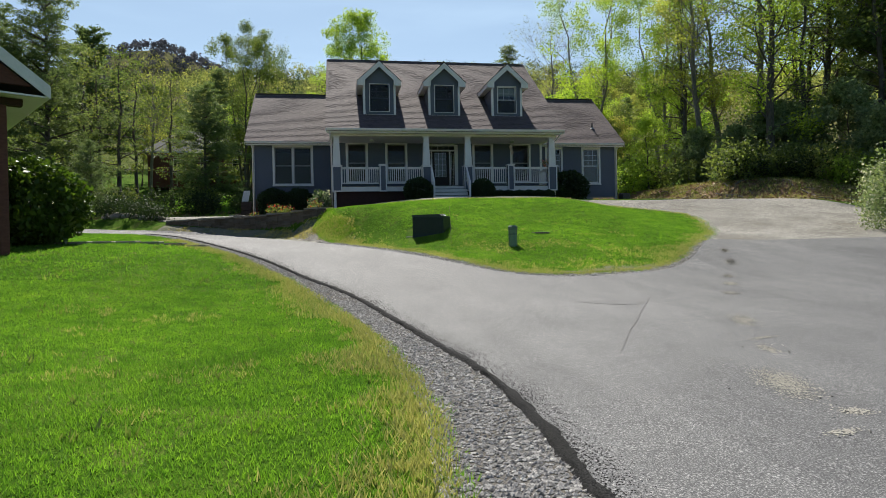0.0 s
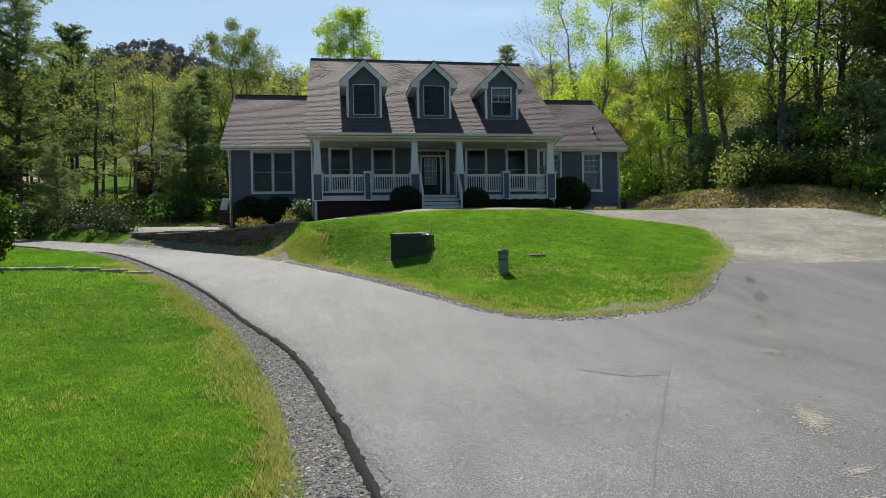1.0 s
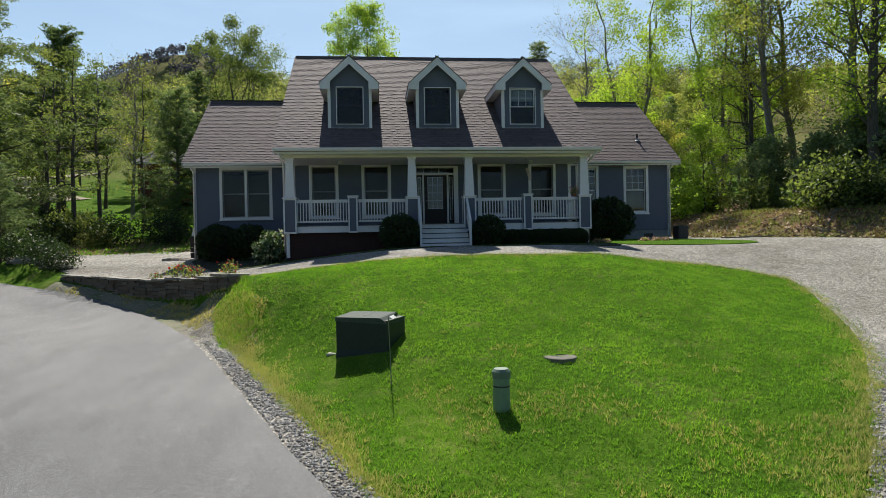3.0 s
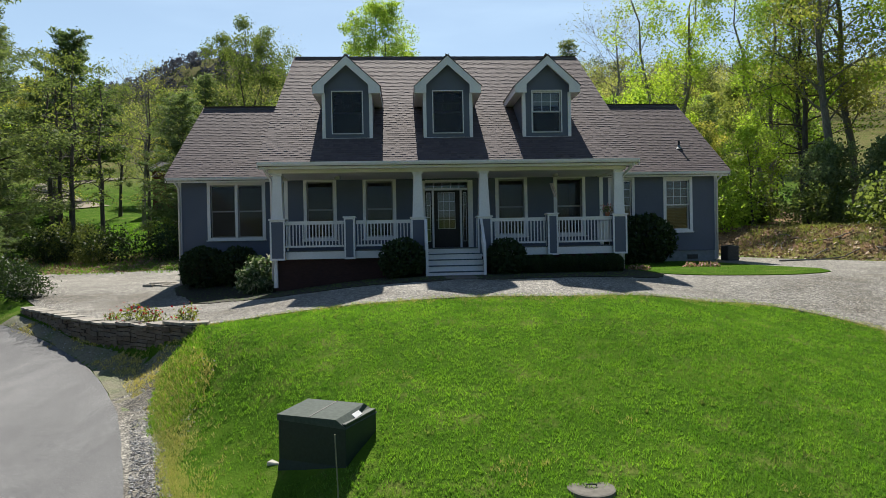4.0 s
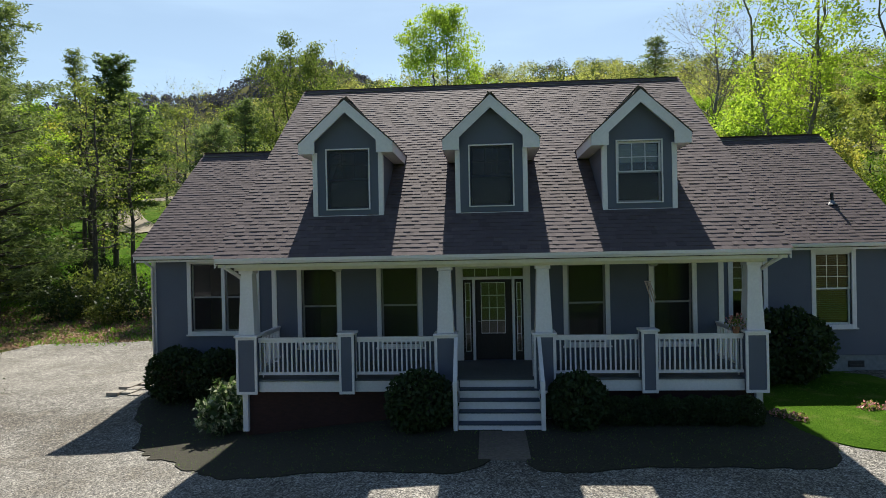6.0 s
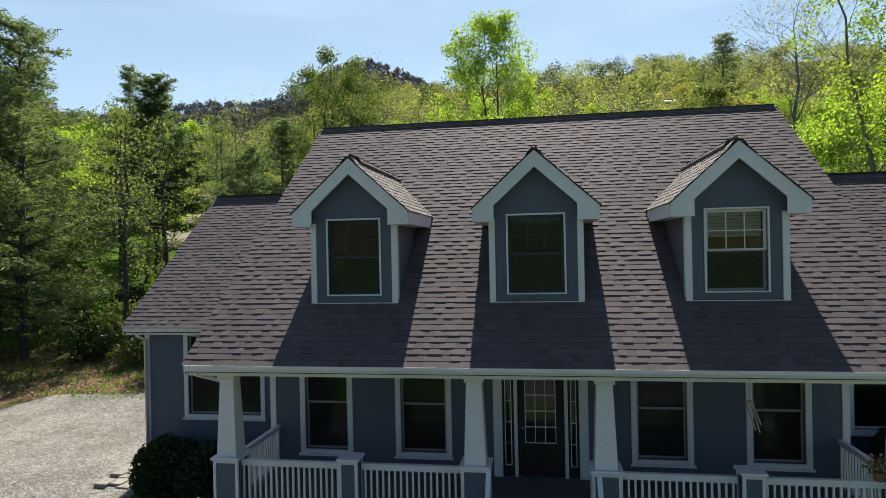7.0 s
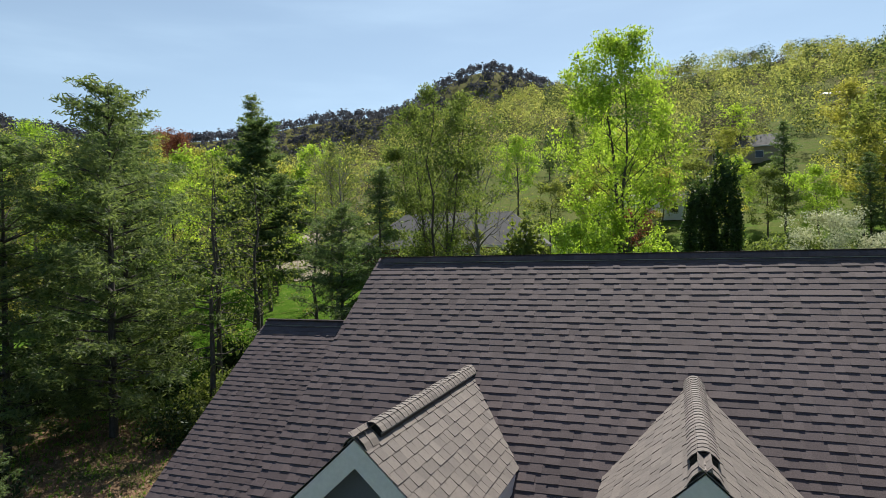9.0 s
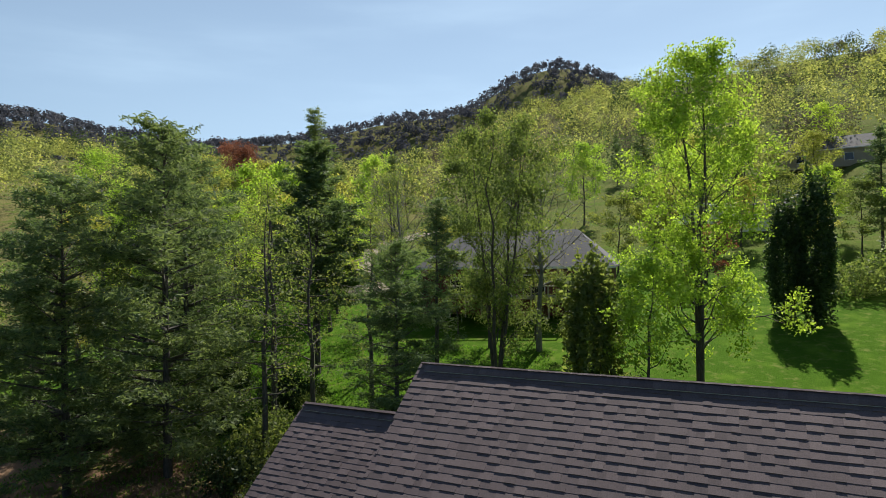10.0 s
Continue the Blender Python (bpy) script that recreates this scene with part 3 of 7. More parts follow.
tagged(sheet("lawn_strip", STRIP, 0.045, 0.75, soil, 0.05, 0.05), "small strip of mown grass before the wing", "lawn", kind="structure")
BED = smooth_line([(-4.7, 35.3), (-4.5, 33.9), (-3.6, 32.6), (-2.9, 31.2), (-1.5, 30.0), (0.2, 28.6), (2.4, 28.25), (4.9, 28.1), (4.9, 31.1), (-0.4, 33.0), (-2, 35.2), (-4.7, 35.3)], 0.15)[:-1]
BED_B = smooth_line([(5.92, 31.0), (5.94, 28.1), (8.0, 28.2), (9.8, 28.25), (11.3, 28.8), (11.6, 31.6), (5.92, 31.0)], 0.15)[:-1]
for bed in (BED, BED_B):
    tagged(sheet("planting_bed", bed, 0.042, 0.75, mulch, 0.03, 0.14), "bed of thin grass and soil along the house, shade deepened in its colour", "planting bed", kind="structure")

# ---- the house ----
house = thing("house", (5.3, 33.4, 4.1), "blue-grey clapboard cottage with white trim, brown shingle roof and three dormers", "house")
EAVE_Y, EAVE_Z, RIDGE_Y, RIDGE_Z, ROOF_X0, ROOF_X1 = 30.6, 7.75, 37.75, 13.12, -0.72, 11.36
DECK = 4.98


def roof_z(y):
    return RIDGE_Z - (RIDGE_Z - EAVE_Z) / (RIDGE_Y - EAVE_Y) * abs(y - RIDGE_Y)


def pierced_wall(x0, x1, z0, z1, y0, y1, holes):
    """A wall along x with openings (x0, x1, z0, z1) through it, as one closed skin."""
    s = Shape()
    xs = sorted({x0, x1, *[v for h in holes for v in h[:2]]})
    zs = sorted({z0, z1, *[v for h in holes for v in h[2:]]})
    nx, nz = len(xs), len(zs)
    s.v = [(x, y, z) for y in (y0, y1) for z in zs for x in xs]

    def at(i, j, back):
        return back * nx * nz + j * nx + i

    def solid(i, j):
        if not (0 <= i < nx - 1 and 0 <= j < nz - 1):
            return False
        cx, cz = (xs[i] + xs[i + 1]) / 2, (zs[j] + zs[j + 1]) / 2
        return not any(h[0] < cx < h[1] and h[2] < cz < h[3] for h in holes)

    for i in range(nx - 1):
        for j in range(nz - 1):
            if solid(i, j):
                s.f += [(at(i, j, 0), at(i + 1, j, 0), at(i + 1, j + 1, 0), at(i, j + 1, 0)), (at(i, j + 1, 1), at(i + 1, j + 1, 1), at(i + 1, j, 1), at(i, j, 1))]
                for di, dj, p, q in ((-1, 0, (0, 1), (0, 0)), (1, 0, (1, 0), (1, 1)), (0, -1, (0, 0), (1, 0)), (0, 1, (1, 1), (0, 1))):
                    if not solid(i + di, j + dj):
                        s.f.append((at(i + p[0], j + p[1], 0), at(i + p[0], j + p[1], 1), at(i + q[0], j + q[1], 1), at(i + q[0], j + q[1], 0)))
    return s


def lap_boards(wall, x0, x1, z0, z1, y, holes, pitch=0.125):
    """Clapboards: thin wedges, each lapping over the one below."""
    z = z0
    while z < z1 - 0.01:
        t = min(z + pitch, z1)
        spans = [(x0, x1)]
        for h in holes:
            if h[2] < t - 0.005 and h[3] > z + 0.005:
                spans = [q for a, b in spans for q in ((a, min(b, h[0])), (max(a, h[1]), b)) if q[1] - q[0] > 0.005]
        for a, b in spans:
            part("clapboard", Shape().add([(a, y - 0.014, z), (b, y - 0.014, z), (b, y - 0.004, t), (a, y - 0.004, t), (a, y, z), (b, y, z)], [(0, 1, 2, 3), (4, 5, 1, 0)]), siding, wall)
        z = t


real_glass, gn, gl, gp = nodes_of("clear_glass")
gp.inputs["Transmission Weight"].default_value, gp.inputs["Roughness"].default_value, gp.inputs["IOR"].default_value = 1.0, 0.0, 1.45
gp.inputs["Base Color"].default_value = (0.72, 0.76, 0.76, 1)


def pane(x0, x1, z0, z1, y, parent):
    ob = part("pane", Shape().box(x0, y, z0, x1, y + 0.006, z1), real_glass, parent)
    ob.visible_shadow = False
    return ob


def window(parent, x0, x1, z0, z1, y, trim=0.10, sashes=1, grid=(0, 0), blind=None, sill=True, label="", screened=True, sash=None, bars=None):
    """A double-hung window in the opening x0..x1, z0..z1 of a wall whose face is at y."""
    s = Shape()
    s.box(x0 - trim, y - 0.035, z0 - trim * 0.8, x0, y + 0.02, z1 + trim).box(x1, y - 0.035, z0 - trim * 0.8, x1 + trim, y + 0.02, z1 + trim)
    s.box(x0, y - 0.033, z1, x1, y + 0.02, z1 + trim).box(x0, y - 0.033, z0 - trim * 0.8, x1, y + 0.02, z0)
    w = part("window", s, white_trim, parent, label or "double-hung window with white casing", bevel=0.004)
    if sill:
        part("sill", Shape().box(x0 - trim - 0.03, y - 0.08, z0 - trim * 0.8 - 0.035, x1 + trim + 0.03, y + 0.01, z0 - trim * 0.8 + 0.005), white_trim, w)
    step = (x1 - x0) / sashes
    for k in range(sashes):
        a, b = x0 + k * step, x0 + (k + 1) * step
        if k:
            part("mullion", Shape().box(a - 0.05, y - 0.03, z0, a + 0.05, y + 0.1, z1), white_trim, w)
        a, b = a + (0.05 if k else 0), b - (0.05 if k < sashes - 1 else 0)
        mid, f = (z0 + z1) / 2, 0.045
        for name, q0, q1, yy in (("upper_sash", mid - 0.02, z1, y + 0.05), ("lower_sash", z0, mid + 0.02, y + 0.085)):
            part(name, Shape().box(a, yy, q0, a + f, yy + 0.035, q1).box(b - f, yy, q0, b, yy + 0.035, q1).box(a + f, yy, q0, b - f, yy + 0.035, q0 + f).box(a + f, yy, q1 - f, b - f, yy + 0.035, q1), sash or white_trim, w)
            pane(a + f, b - f, q0 + f, q1 - f, yy + 0.014, w)
            if name == "upper_sash" and grid[0]:
                for i in range(1, grid[0]):
                    g = a + f + (b - a - 2 * f) * i / grid[0]
                    part("muntin", Shape().box(g - 0.009, yy + 0.004, q0 + f, g + 0.009, yy + 0.013, q1 - f), bars or white_trim, w)
                for i in range(1, grid[1]):
                    g = q0 + f + (q1 - q0 - 2 * f) * i / grid[1]
                    part("muntin", Shape().box(a + f, yy + 0.003, g - 0.009, b - f, yy + 0.012, g + 0.009), bars or white_trim, w)
        if screened:
            zs = mid if screened == "lower" else z1
            part("insect_screen", Shape().add([(a, y + 0.036, z0), (b, y + 0.036, z0), (b, y + 0.036, zs), (a, y + 0.036, zs)], [(0, 1, 2, 3)]), screen_cloth, w)
        if blind:
            drop, mat = blind
            n = int((z1 - z0) * drop / 0.06)
            sl = Shape()
            for i in range(n):
                zz = z1 - 0.05 - i * 0.06
                sl.add([(a + 0.05, y + 0.15, zz), (b - 0.05, y + 0.15, zz), (b - 0.05, y + 0.175, zz - 0.052), (a + 0.05, y + 0.175, zz - 0.052)], [(0, 1, 2, 3)])
            part("blind", sl, mat, w, "lowered slatted blind")
    return w


WALL_Y, WING_Y, MX0, MX1, LX0, RX1 = 33.42, 35.52, -0.45, 11.05, -4.88, 16.45
main_holes = [(0.33, 1.27, 5.42, 7.41), (2.43, 3.39, 5.42, 7.41), (7.21, 8.15, 5.42, 7.41), (9.35, 10.29, 5.42, 7.41), (4.52, 6.12, DECK, 7.36)]
left_holes, right_holes = [(-3.68, -1.70, 5.52, 7.55)], [(12.08, 12.92, 5.52, 7.52), (14.34, 15.30, 5.52, 7.52)]
s = pierced_wall(MX0, MX1, 4.66, 7.9, WALL_Y, WALL_Y + 0.18, main_holes)
lap_boards(part("wall", s, siding, house, "blue-grey lapped siding"), MX0 + 0.1, MX1 - 0.1, 4.98, 7.46, WALL_Y, [(a - 0.1, b + 0.1, c - 0.1, d + 0.1) for a, b, c, d in main_holes])
BACK = 2 * RIDGE_Y - WALL_Y
for x in (MX0, MX1 - 0.18):
    top = [(x, WALL_Y + 0.18, 4.66), (x, BACK, 4.66), (x, BACK, roof_z(BACK) - 0.2), (x, RIDGE_Y, RIDGE_Z - 0.22), (x, WALL_Y + 0.18, roof_z(WALL_Y + 0.18) - 0.2)]
    part("gable_wall", Shape().prism(top, (0.18, 0, 0)), siding, house)
part("wall", Shape().box(MX0 + 0.18, BACK - 0.18, 4.66, MX1 - 0.18, BACK, 9.0), siding, house)
for x0, x1, holes in ((LX0, MX0, left_holes), (MX1, RX1, right_holes)):
    s = pierced_wall(x0, x1, 4.66, 7.85, WING_Y, WING_Y + 0.18, holes)
    lap_boards(part("wing_wall", s, siding, house, "blue-grey lapped siding"), x0 + 0.1, x1 - 0.02, 4.68, 7.7, WING_Y, [(a - 0.1, b + 0.1, c - 0.1, d + 0.1) for a, b, c, d in holes])
W_EAVE_Y, W_EAVE_Z, W_RIDGE_Y, W_RIDGE_Z = 35.05, 7.82, 39.85, 11.48
W_BACK = 2 * W_RIDGE_Y - WING_Y


def wing_z(y):
    return W_RIDGE_Z - (W_RIDGE_Z - W_EAVE_Z) / (W_RIDGE_Y - W_EAVE_Y) * abs(y - W_RIDGE_Y)


for x in (LX0, RX1 - 0.18):
    part("gable_wall", Shape().prism([(x, WING_Y + 0.18, 4.66), (x, W_BACK, 4.66), (x, W_BACK, wing_z(W_BACK) - 0.2), (x, W_RIDGE_Y, W_RIDGE_Z - 0.22), (x, WING_Y + 0.18, wing_z(WING_Y + 0.18) - 0.2)], (0.18, 0, 0)), siding, house)
for x0, x1 in ((LX0 + 0.18, MX0), (MX1, RX1 - 0.18)):
    part("wall", Shape().box(x0, W_BACK - 0.18, 4.66, x1, W_BACK, 7.85), siding, house)
# inner floor, ceiling and partitions
part("inner_floor", Shape().box(MX0 + 0.19, WALL_Y + 0.2, 4.75, MX1 - 0.19, BACK - 0.2, 4.95), tan_paint, house)
for x0, x1 in ((LX0 + 0.19, MX0 - 0.01), (MX1 + 0.01, RX1 - 0.19)):
    part("inner_floor", Shape().box(x0, WING_Y + 0.19, 4.75, x1, W_BACK - 0.2, 4.95), tan_paint, house)
part("inner_ceiling", Shape().box(MX0 + 0.19, WALL_Y + 0.19, 7.6, MX1 - 0.19, BACK - 0.2, 7.7), white_paint, house)
part("partition", Shape().box(MX0 + 0.19, 37.4, 4.95, MX1 - 0.19, 37.5, 7.6).box(LX0 + 0.2, 39, 4.95, MX0 - 0.02, 39.1, 7.75).box(MX1 + 0.02, 39, 4.95, RX1 - 0.2, 39.1, 7.75), tan_paint, house)
# foundations
part("foundation", Shape().box(LX0 + 0.04, WING_Y + 0.04, 3.2, MX0, W_BACK - 0.1, 4.66), brick_wall, house, "red brick foundation")
part("foundation", Shape().box(MX1, WING_Y + 0.04, 3.6, RX1 - 0.04, W_BACK - 0.1, 4.66), parge, house, "grey parged foundation")
part("foundation", Shape().box(MX0 + 0.04, WALL_Y + 0.03, 3.6, MX1 - 0.04, BACK - 0.1, 4.66), brick_wall, house)
v = Shape().box(15.2, WING_Y + 0.01, 4.32, 15.62, WING_Y + 0.05, 4.5)
for i in range(4):
    v.box(15.22, WING_Y - 0.005, 4.335 + i * 0.042, 15.6, WING_Y + 0.02, 4.355 + i * 0.042)
part("foundation_vent", v, dark_metal, house)
# corner boards
for x in (LX0 - 0.012, MX1 + 0.0, RX1 - 0.118):
    if x != MX1:
        part("corner_board", Shape().box(x, WING_Y - 0.03, 4.3 if x > 0 else 3.75, x + 0.13, WING_Y + 0.1, 7.72), white_trim, house, bevel=0.004)
for x in (MX0 - 0.012, MX1 - 0.118):
    part("corner_board", Shape().box(x, WALL_Y - 0.03, 4.98, x + 0.13, WALL_Y + 0.1, 7.46), white_trim, house, bevel=0.004)
for (a, b, c, d) in main_holes[:4]:
    window(house, a, b, c, d, WALL_Y, 0.115)
window(house, -3.68, -1.70, 5.52, 7.55, WING_Y, 0.12, sashes=2, label="twin double-hung window with white casing")
window(house, 12.08, 12.92, 5.52, 7.52, WING_Y, 0.12, grid=(3, 3), screened=False)
window(house, 14.34, 15.30, 5.52, 7.52, WING_Y, 0.12, grid=(3, 3), screened=False, blind=(0.97, plain("brown_blind", (0.13, 0.075, 0.05), 0.8)), label="double-hung window with a brown blind behind")

# entrance
dx0, dx1 = 4.52, 6.12
s = Shape().box(dx0 - 0.15, WALL_Y - 0.04, DECK, dx0 + 0.03, WALL_Y + 0.1, 7.40).box(dx1 - 0.03, WALL_Y - 0.04, DECK, dx1 + 0.15, WALL_Y + 0.1, 7.40)
s.box(dx0 + 0.03, WALL_Y - 0.042, 7.33, dx1 - 0.03, WALL_Y + 0.1, 7.42).box(dx0 + 0.03, WALL_Y - 0.02, 7.05, dx1 - 0.03, WALL_Y + 0.1, 7.12)
s.box(4.79, WALL_Y - 0.02, DECK, 4.86, WALL_Y + 0.1, 7.05).box(5.80, WALL_Y - 0.02, DECK, 5.87, WALL_Y + 0.1, 7.05)
entry = part("door_frame", s, white_trim, house, "white door surround with transom and side lights", bevel=0.004)
for i in range(5):
    a = dx0 + 0.03 + (dx1 - dx0 - 0.06) * i / 5
    pane(a + 0.015, a + 0.293, 7.135, 7.315, WALL_Y + 0.05, entry)
    if i:
        part("muntin", Shape().box(a - 0.014, WALL_Y + 0.03, 7.12, a + 0.014, WALL_Y + 0.075, 7.33), white_trim, entry)
for a, b in ((dx0 + 0.03, 4.79), (5.87, dx1 - 0.03)):
    part("side_panel", Shape().box(a, WALL_Y + 0.03, DECK, b, WALL_Y + 0.075, 5.2).box(a, WALL_Y + 0.03, 6.97, b, WALL_Y + 0.075, 7.05).box(a, WALL_Y + 0.03, 5.2, a + 0.055, WALL_Y + 0.075, 6.97).box(b - 0.055, WALL_Y + 0.03, 5.2, b, WALL_Y + 0.075, 6.97), door_wood, entry)
    part("moulding", Shape().box(a + 0.05, WALL_Y + 0.018, 5.2, a + 0.066, WALL_Y + 0.032, 6.97).box(b - 0.066, WALL_Y + 0.018, 5.2, b - 0.05, WALL_Y + 0.032, 6.97).box(a + 0.066, WALL_Y + 0.018, 5.2, b - 0.066, WALL_Y + 0.032, 5.217).box(a + 0.066, WALL_Y + 0.018, 6.953, b - 0.066, WALL_Y + 0.032, 6.97), white_trim, entry)
    for i in range(4):
        pane(a + 0.066, b - 0.066, 5.22 + i * 0.435, 5.64 + i * 0.435, WALL_Y + 0.05, entry)
        if i:
            part("muntin", Shape().box(a + 0.066, WALL_Y + 0.04, 5.205 + i * 0.435, b - 0.066, WALL_Y + 0.068, 5.22 + i * 0.435), white_trim, entry)
a, b = 4.87, 5.79
door = part("door", Shape().box(a, WALL_Y + 0.05, DECK + 0.02, b, WALL_Y + 0.095, 5.66).box(a, WALL_Y + 0.05, 6.97, b, WALL_Y + 0.095, 7.04).box(a, WALL_Y + 0.05, 5.66, 5.01, WALL_Y + 0.095, 6.97).box(5.63, WALL_Y + 0.05, 5.66, b, WALL_Y + 0.095, 6.97).box(a + 0.14, WALL_Y + 0.04, 5.1, 5.28, WALL_Y + 0.055, 5.54).box(5.38, WALL_Y + 0.04, 5.1, b - 0.14, WALL_Y + 0.055, 5.54), door_wood, house, "dark stained front door with a gridded glass light", bevel=0.004)
for i in range(3):
    for j in range(4):
        pane(5.02 + i * 0.202, 5.212 + i * 0.202, 5.675 + j * 0.323, 5.985 + j * 0.323, WALL_Y + 0.07, door)
for i in range(4):
    part("muntin", Shape().box(5.008 + i * 0.203, WALL_Y + 0.034, 5.66, 5.022 + i * 0.203, WALL_Y + 0.066, 6.97), white_trim, door)
for j in range(5):
    part("muntin", Shape().box(5.012, WALL_Y + 0.036, 5.658 + j * 0.324, 5.628, WALL_Y + 0.064, 5.674 + j * 0.324), white_trim, door)
part("door_handle", Shape().tube([(4.94, WALL_Y + 0.05, 5.98), (4.94, WALL_Y - 0.01, 5.98), (5.0, WALL_Y - 0.02, 5.98)], [0.016, 0.014, 0.012], 6), grey_metal, door)

# porch: deck boards, skirt, steps
s = Shape().box(MX0, 31.24, 4.70, MX1, WALL_Y, 4.945)
deck = part("porch_deck", s, deck_board, house, "grey painted porch deck")
for i in range(15):
    part("board", Shape().box(MX0, 31.16 + i * 0.15, 4.947, MX1, 31.302 + i * 0.15, 4.975), deck_board, deck)
part("skirt_board", Shape().box(-0.02, 31.19, 4.70, 4.5, 31.235, 4.94).box(6.28, 31.19, 4.70, 10.66, 31.235, 4.94), white_trim, house, "white porch skirt board", bevel=0.004)
part("porch_foundation", Shape().box(MX0 + 0.05, 31.32, 3.7, MX1 - 0.05, 31.5, 4.695), brick_shade_tone, house, "dark red brick below the porch, shade put into its colour")
for x in (MX0 + 0.03, MX1 - 0.16):
    part("deck_post", Shape().box(x, 31.22, 3.8, x + 0.12, 31.33, 4.69), white_trim, house)
RISE = (DECK - 4.06) / 5
stair = part("steps", Shape().box(4.56, 30.36, 3.9, 6.21, 31.18, 4.2), white_trim, house, "white risers with blue-grey treads")
for i in range(5):
    y = 30.27 + i * 0.232
    part("riser", Shape().box(4.53, y, 4.06 + i * RISE - (0.12 if not i else 0), 6.24, y + 0.025, 4.06 + (i + 1) * RISE - 0.03), white_trim, stair)
    if i < 4:
        part("tread", Shape().box(4.53, y - 0.025, 4.06 + (i + 1) * RISE - 0.03, 6.24, y + 0.235, 4.06 + (i + 1) * RISE), tread_paint, stair, bevel=0.006)
for i in range(4):
    y = 30.3 + i * 0.232
    for x in (4.5, 6.24):
        part("stringer", Shape().box(x, y, 3.95, x + 0.03, 31.2, 4.06 + (i + 1) * RISE - 0.03), white_trim, stair)

# porch piers, columns, railings
PIERS = [(-0.245, 1), (2.03, 0), (4.24, 1), (6.39, 1), (8.625, 0), (10.855, 1)]
for x, tall in PIERS:
    w = 0.235 if tall else 0.17
    top = 5.95 if tall else 6.0
    pier = part("pier", Shape().box(x - w + 0.02, 31.05, 4.72, x + w - 0.02, 31.05 + 2 * w - 0.04, top), siding, house, "blue-grey panelled porch pier with white corner trim")
    fr = Shape()
    for sx in (x - w, x + w - 0.05):
        fr.box(sx, 31.03, 4.68, sx + 0.05, 31.08, top).box(sx, 31.03 + 2 * w - 0.05, 4.68, sx + 0.05, 31.03 + 2 * w, top)
    fr.box(x - w + 0.05, 31.032, 4.68, x + w - 0.05, 31.06, 4.74).box(x - w + 0.05, 31.032, top - 0.05, x + w - 0.05, 31.06, top)
    part("pier_trim", fr, white_trim, pier)
    part("pier_cap", Shape().box(x - w - 0.035, 30.995, top, x + w + 0.035, 31.065 + 2 * w, top + 0.05), white_trim, pier, bevel=0.01)
    if tall:
        c = part("column", Shape().box(x - 0.185, 31.08, top + 0.05, x + 0.185, 31.45, 7.40, 0.055), white_trim, house, "white tapered porch column", bevel=0.006)
        part("capital", Shape().box(x - 0.165, 31.1, 7.38, x + 0.165, 31.43, 7.455), white_trim, c, bevel=0.008)
baluster = Shape().box(-0.017, -0.017, 0, 0.017, 0.017, 0.74).mesh("baluster")
baluster.materials.append(white_trim)


def railing(p, q):
    """A railing between two plan points on the deck."""
    p, q = Vector((*p, 0)), Vector((*q, 0))
    d = (q - p).normalized()
    n = Vector((-d.y, d.x, 0))
    s = Shape()
    for half, z0, z1 in ((0.045, 5.87, 5.92), (0.022, 5.81, 5.87), (0.03, 5.08, 5.14)):
        s.prism([p + n * half + Vector((0, 0, z0)), p - n * half + Vector((0, 0, z0)), p - n * half + Vector((0, 0, z1)), p + n * half + Vector((0, 0, z1))], q - p)
    r = part("railing", s, white_trim, house, "white porch railing with square balusters")
    count = round((q - p).length / 0.106)
    for i in range(count):
        b = part("baluster", baluster, None, r)
        b.location = p + (q - p) * ((i + 0.5) / count) + Vector((0, 0, 5.11))


for i in (0, 1, 3, 4):
    railing((PIERS[i][0] + 0.2, 31.24), (PIERS[i + 1][0] - 0.2, 31.24))
railing((-0.28, 31.5), (-0.28, WALL_Y - 0.02))
railing((10.88, 31.5), (10.88, WALL_Y - 0.02))
for x in (4.47, 6.27):
    r = part("stair_rail", Shape().prism([(x - 0.04, 31.04, 5.86), (x + 0.04, 31.04, 5.86), (x + 0.04, 31.04, 5.93), (x - 0.04, 31.04, 5.93)], (0, -0.78, -0.80)).prism([(x - 0.02, 31.04, 5.2), (x + 0.02, 31.04, 5.2), (x + 0.02, 31.04, 5.25), (x - 0.02, 31.04, 5.25)], (0, -0.78, -0.80)), white_trim, house, "white sloping stair rail")
    part("newel", Shape().box(x - 0.045, 30.2, 4.0, x + 0.045, 30.29, 5.12), white_trim, r, bevel=0.008)
    for i in range(6):
        b = part("baluster", baluster, None, r)
        b.location, b.scale = (x, 30.98 - i * 0.115, 5.18 - i * 0.118), (1, 1, 0.87)

# porch beam, ceiling, fascia, gutters
part("porch_beam", Shape().box(MX0 - 0.06, 31.1, 7.455, MX1 + 0.06, 31.42, 7.72), cream_beam, house, "cream porch beam", bevel=0.006)
for x in (MX0 - 0.06, MX1 - 0.2):
    part("side_beam", Shape().box(x, 31.425, 7.455, x + 0.26, WALL_Y - 0.035, 7.72), cream_beam, house)
part("porch_ceiling", Shape().box(MX0 + 0.2, 31.425, 7.47, MX1 - 0.2, WALL_Y - 0.035, 7.5), white_trim, house)
part("soffit", Shape().box(ROOF_X0 + 0.05, 30.72, 7.56, ROOF_X1 - 0.05, 31.095, 7.58), cream_beam, house)


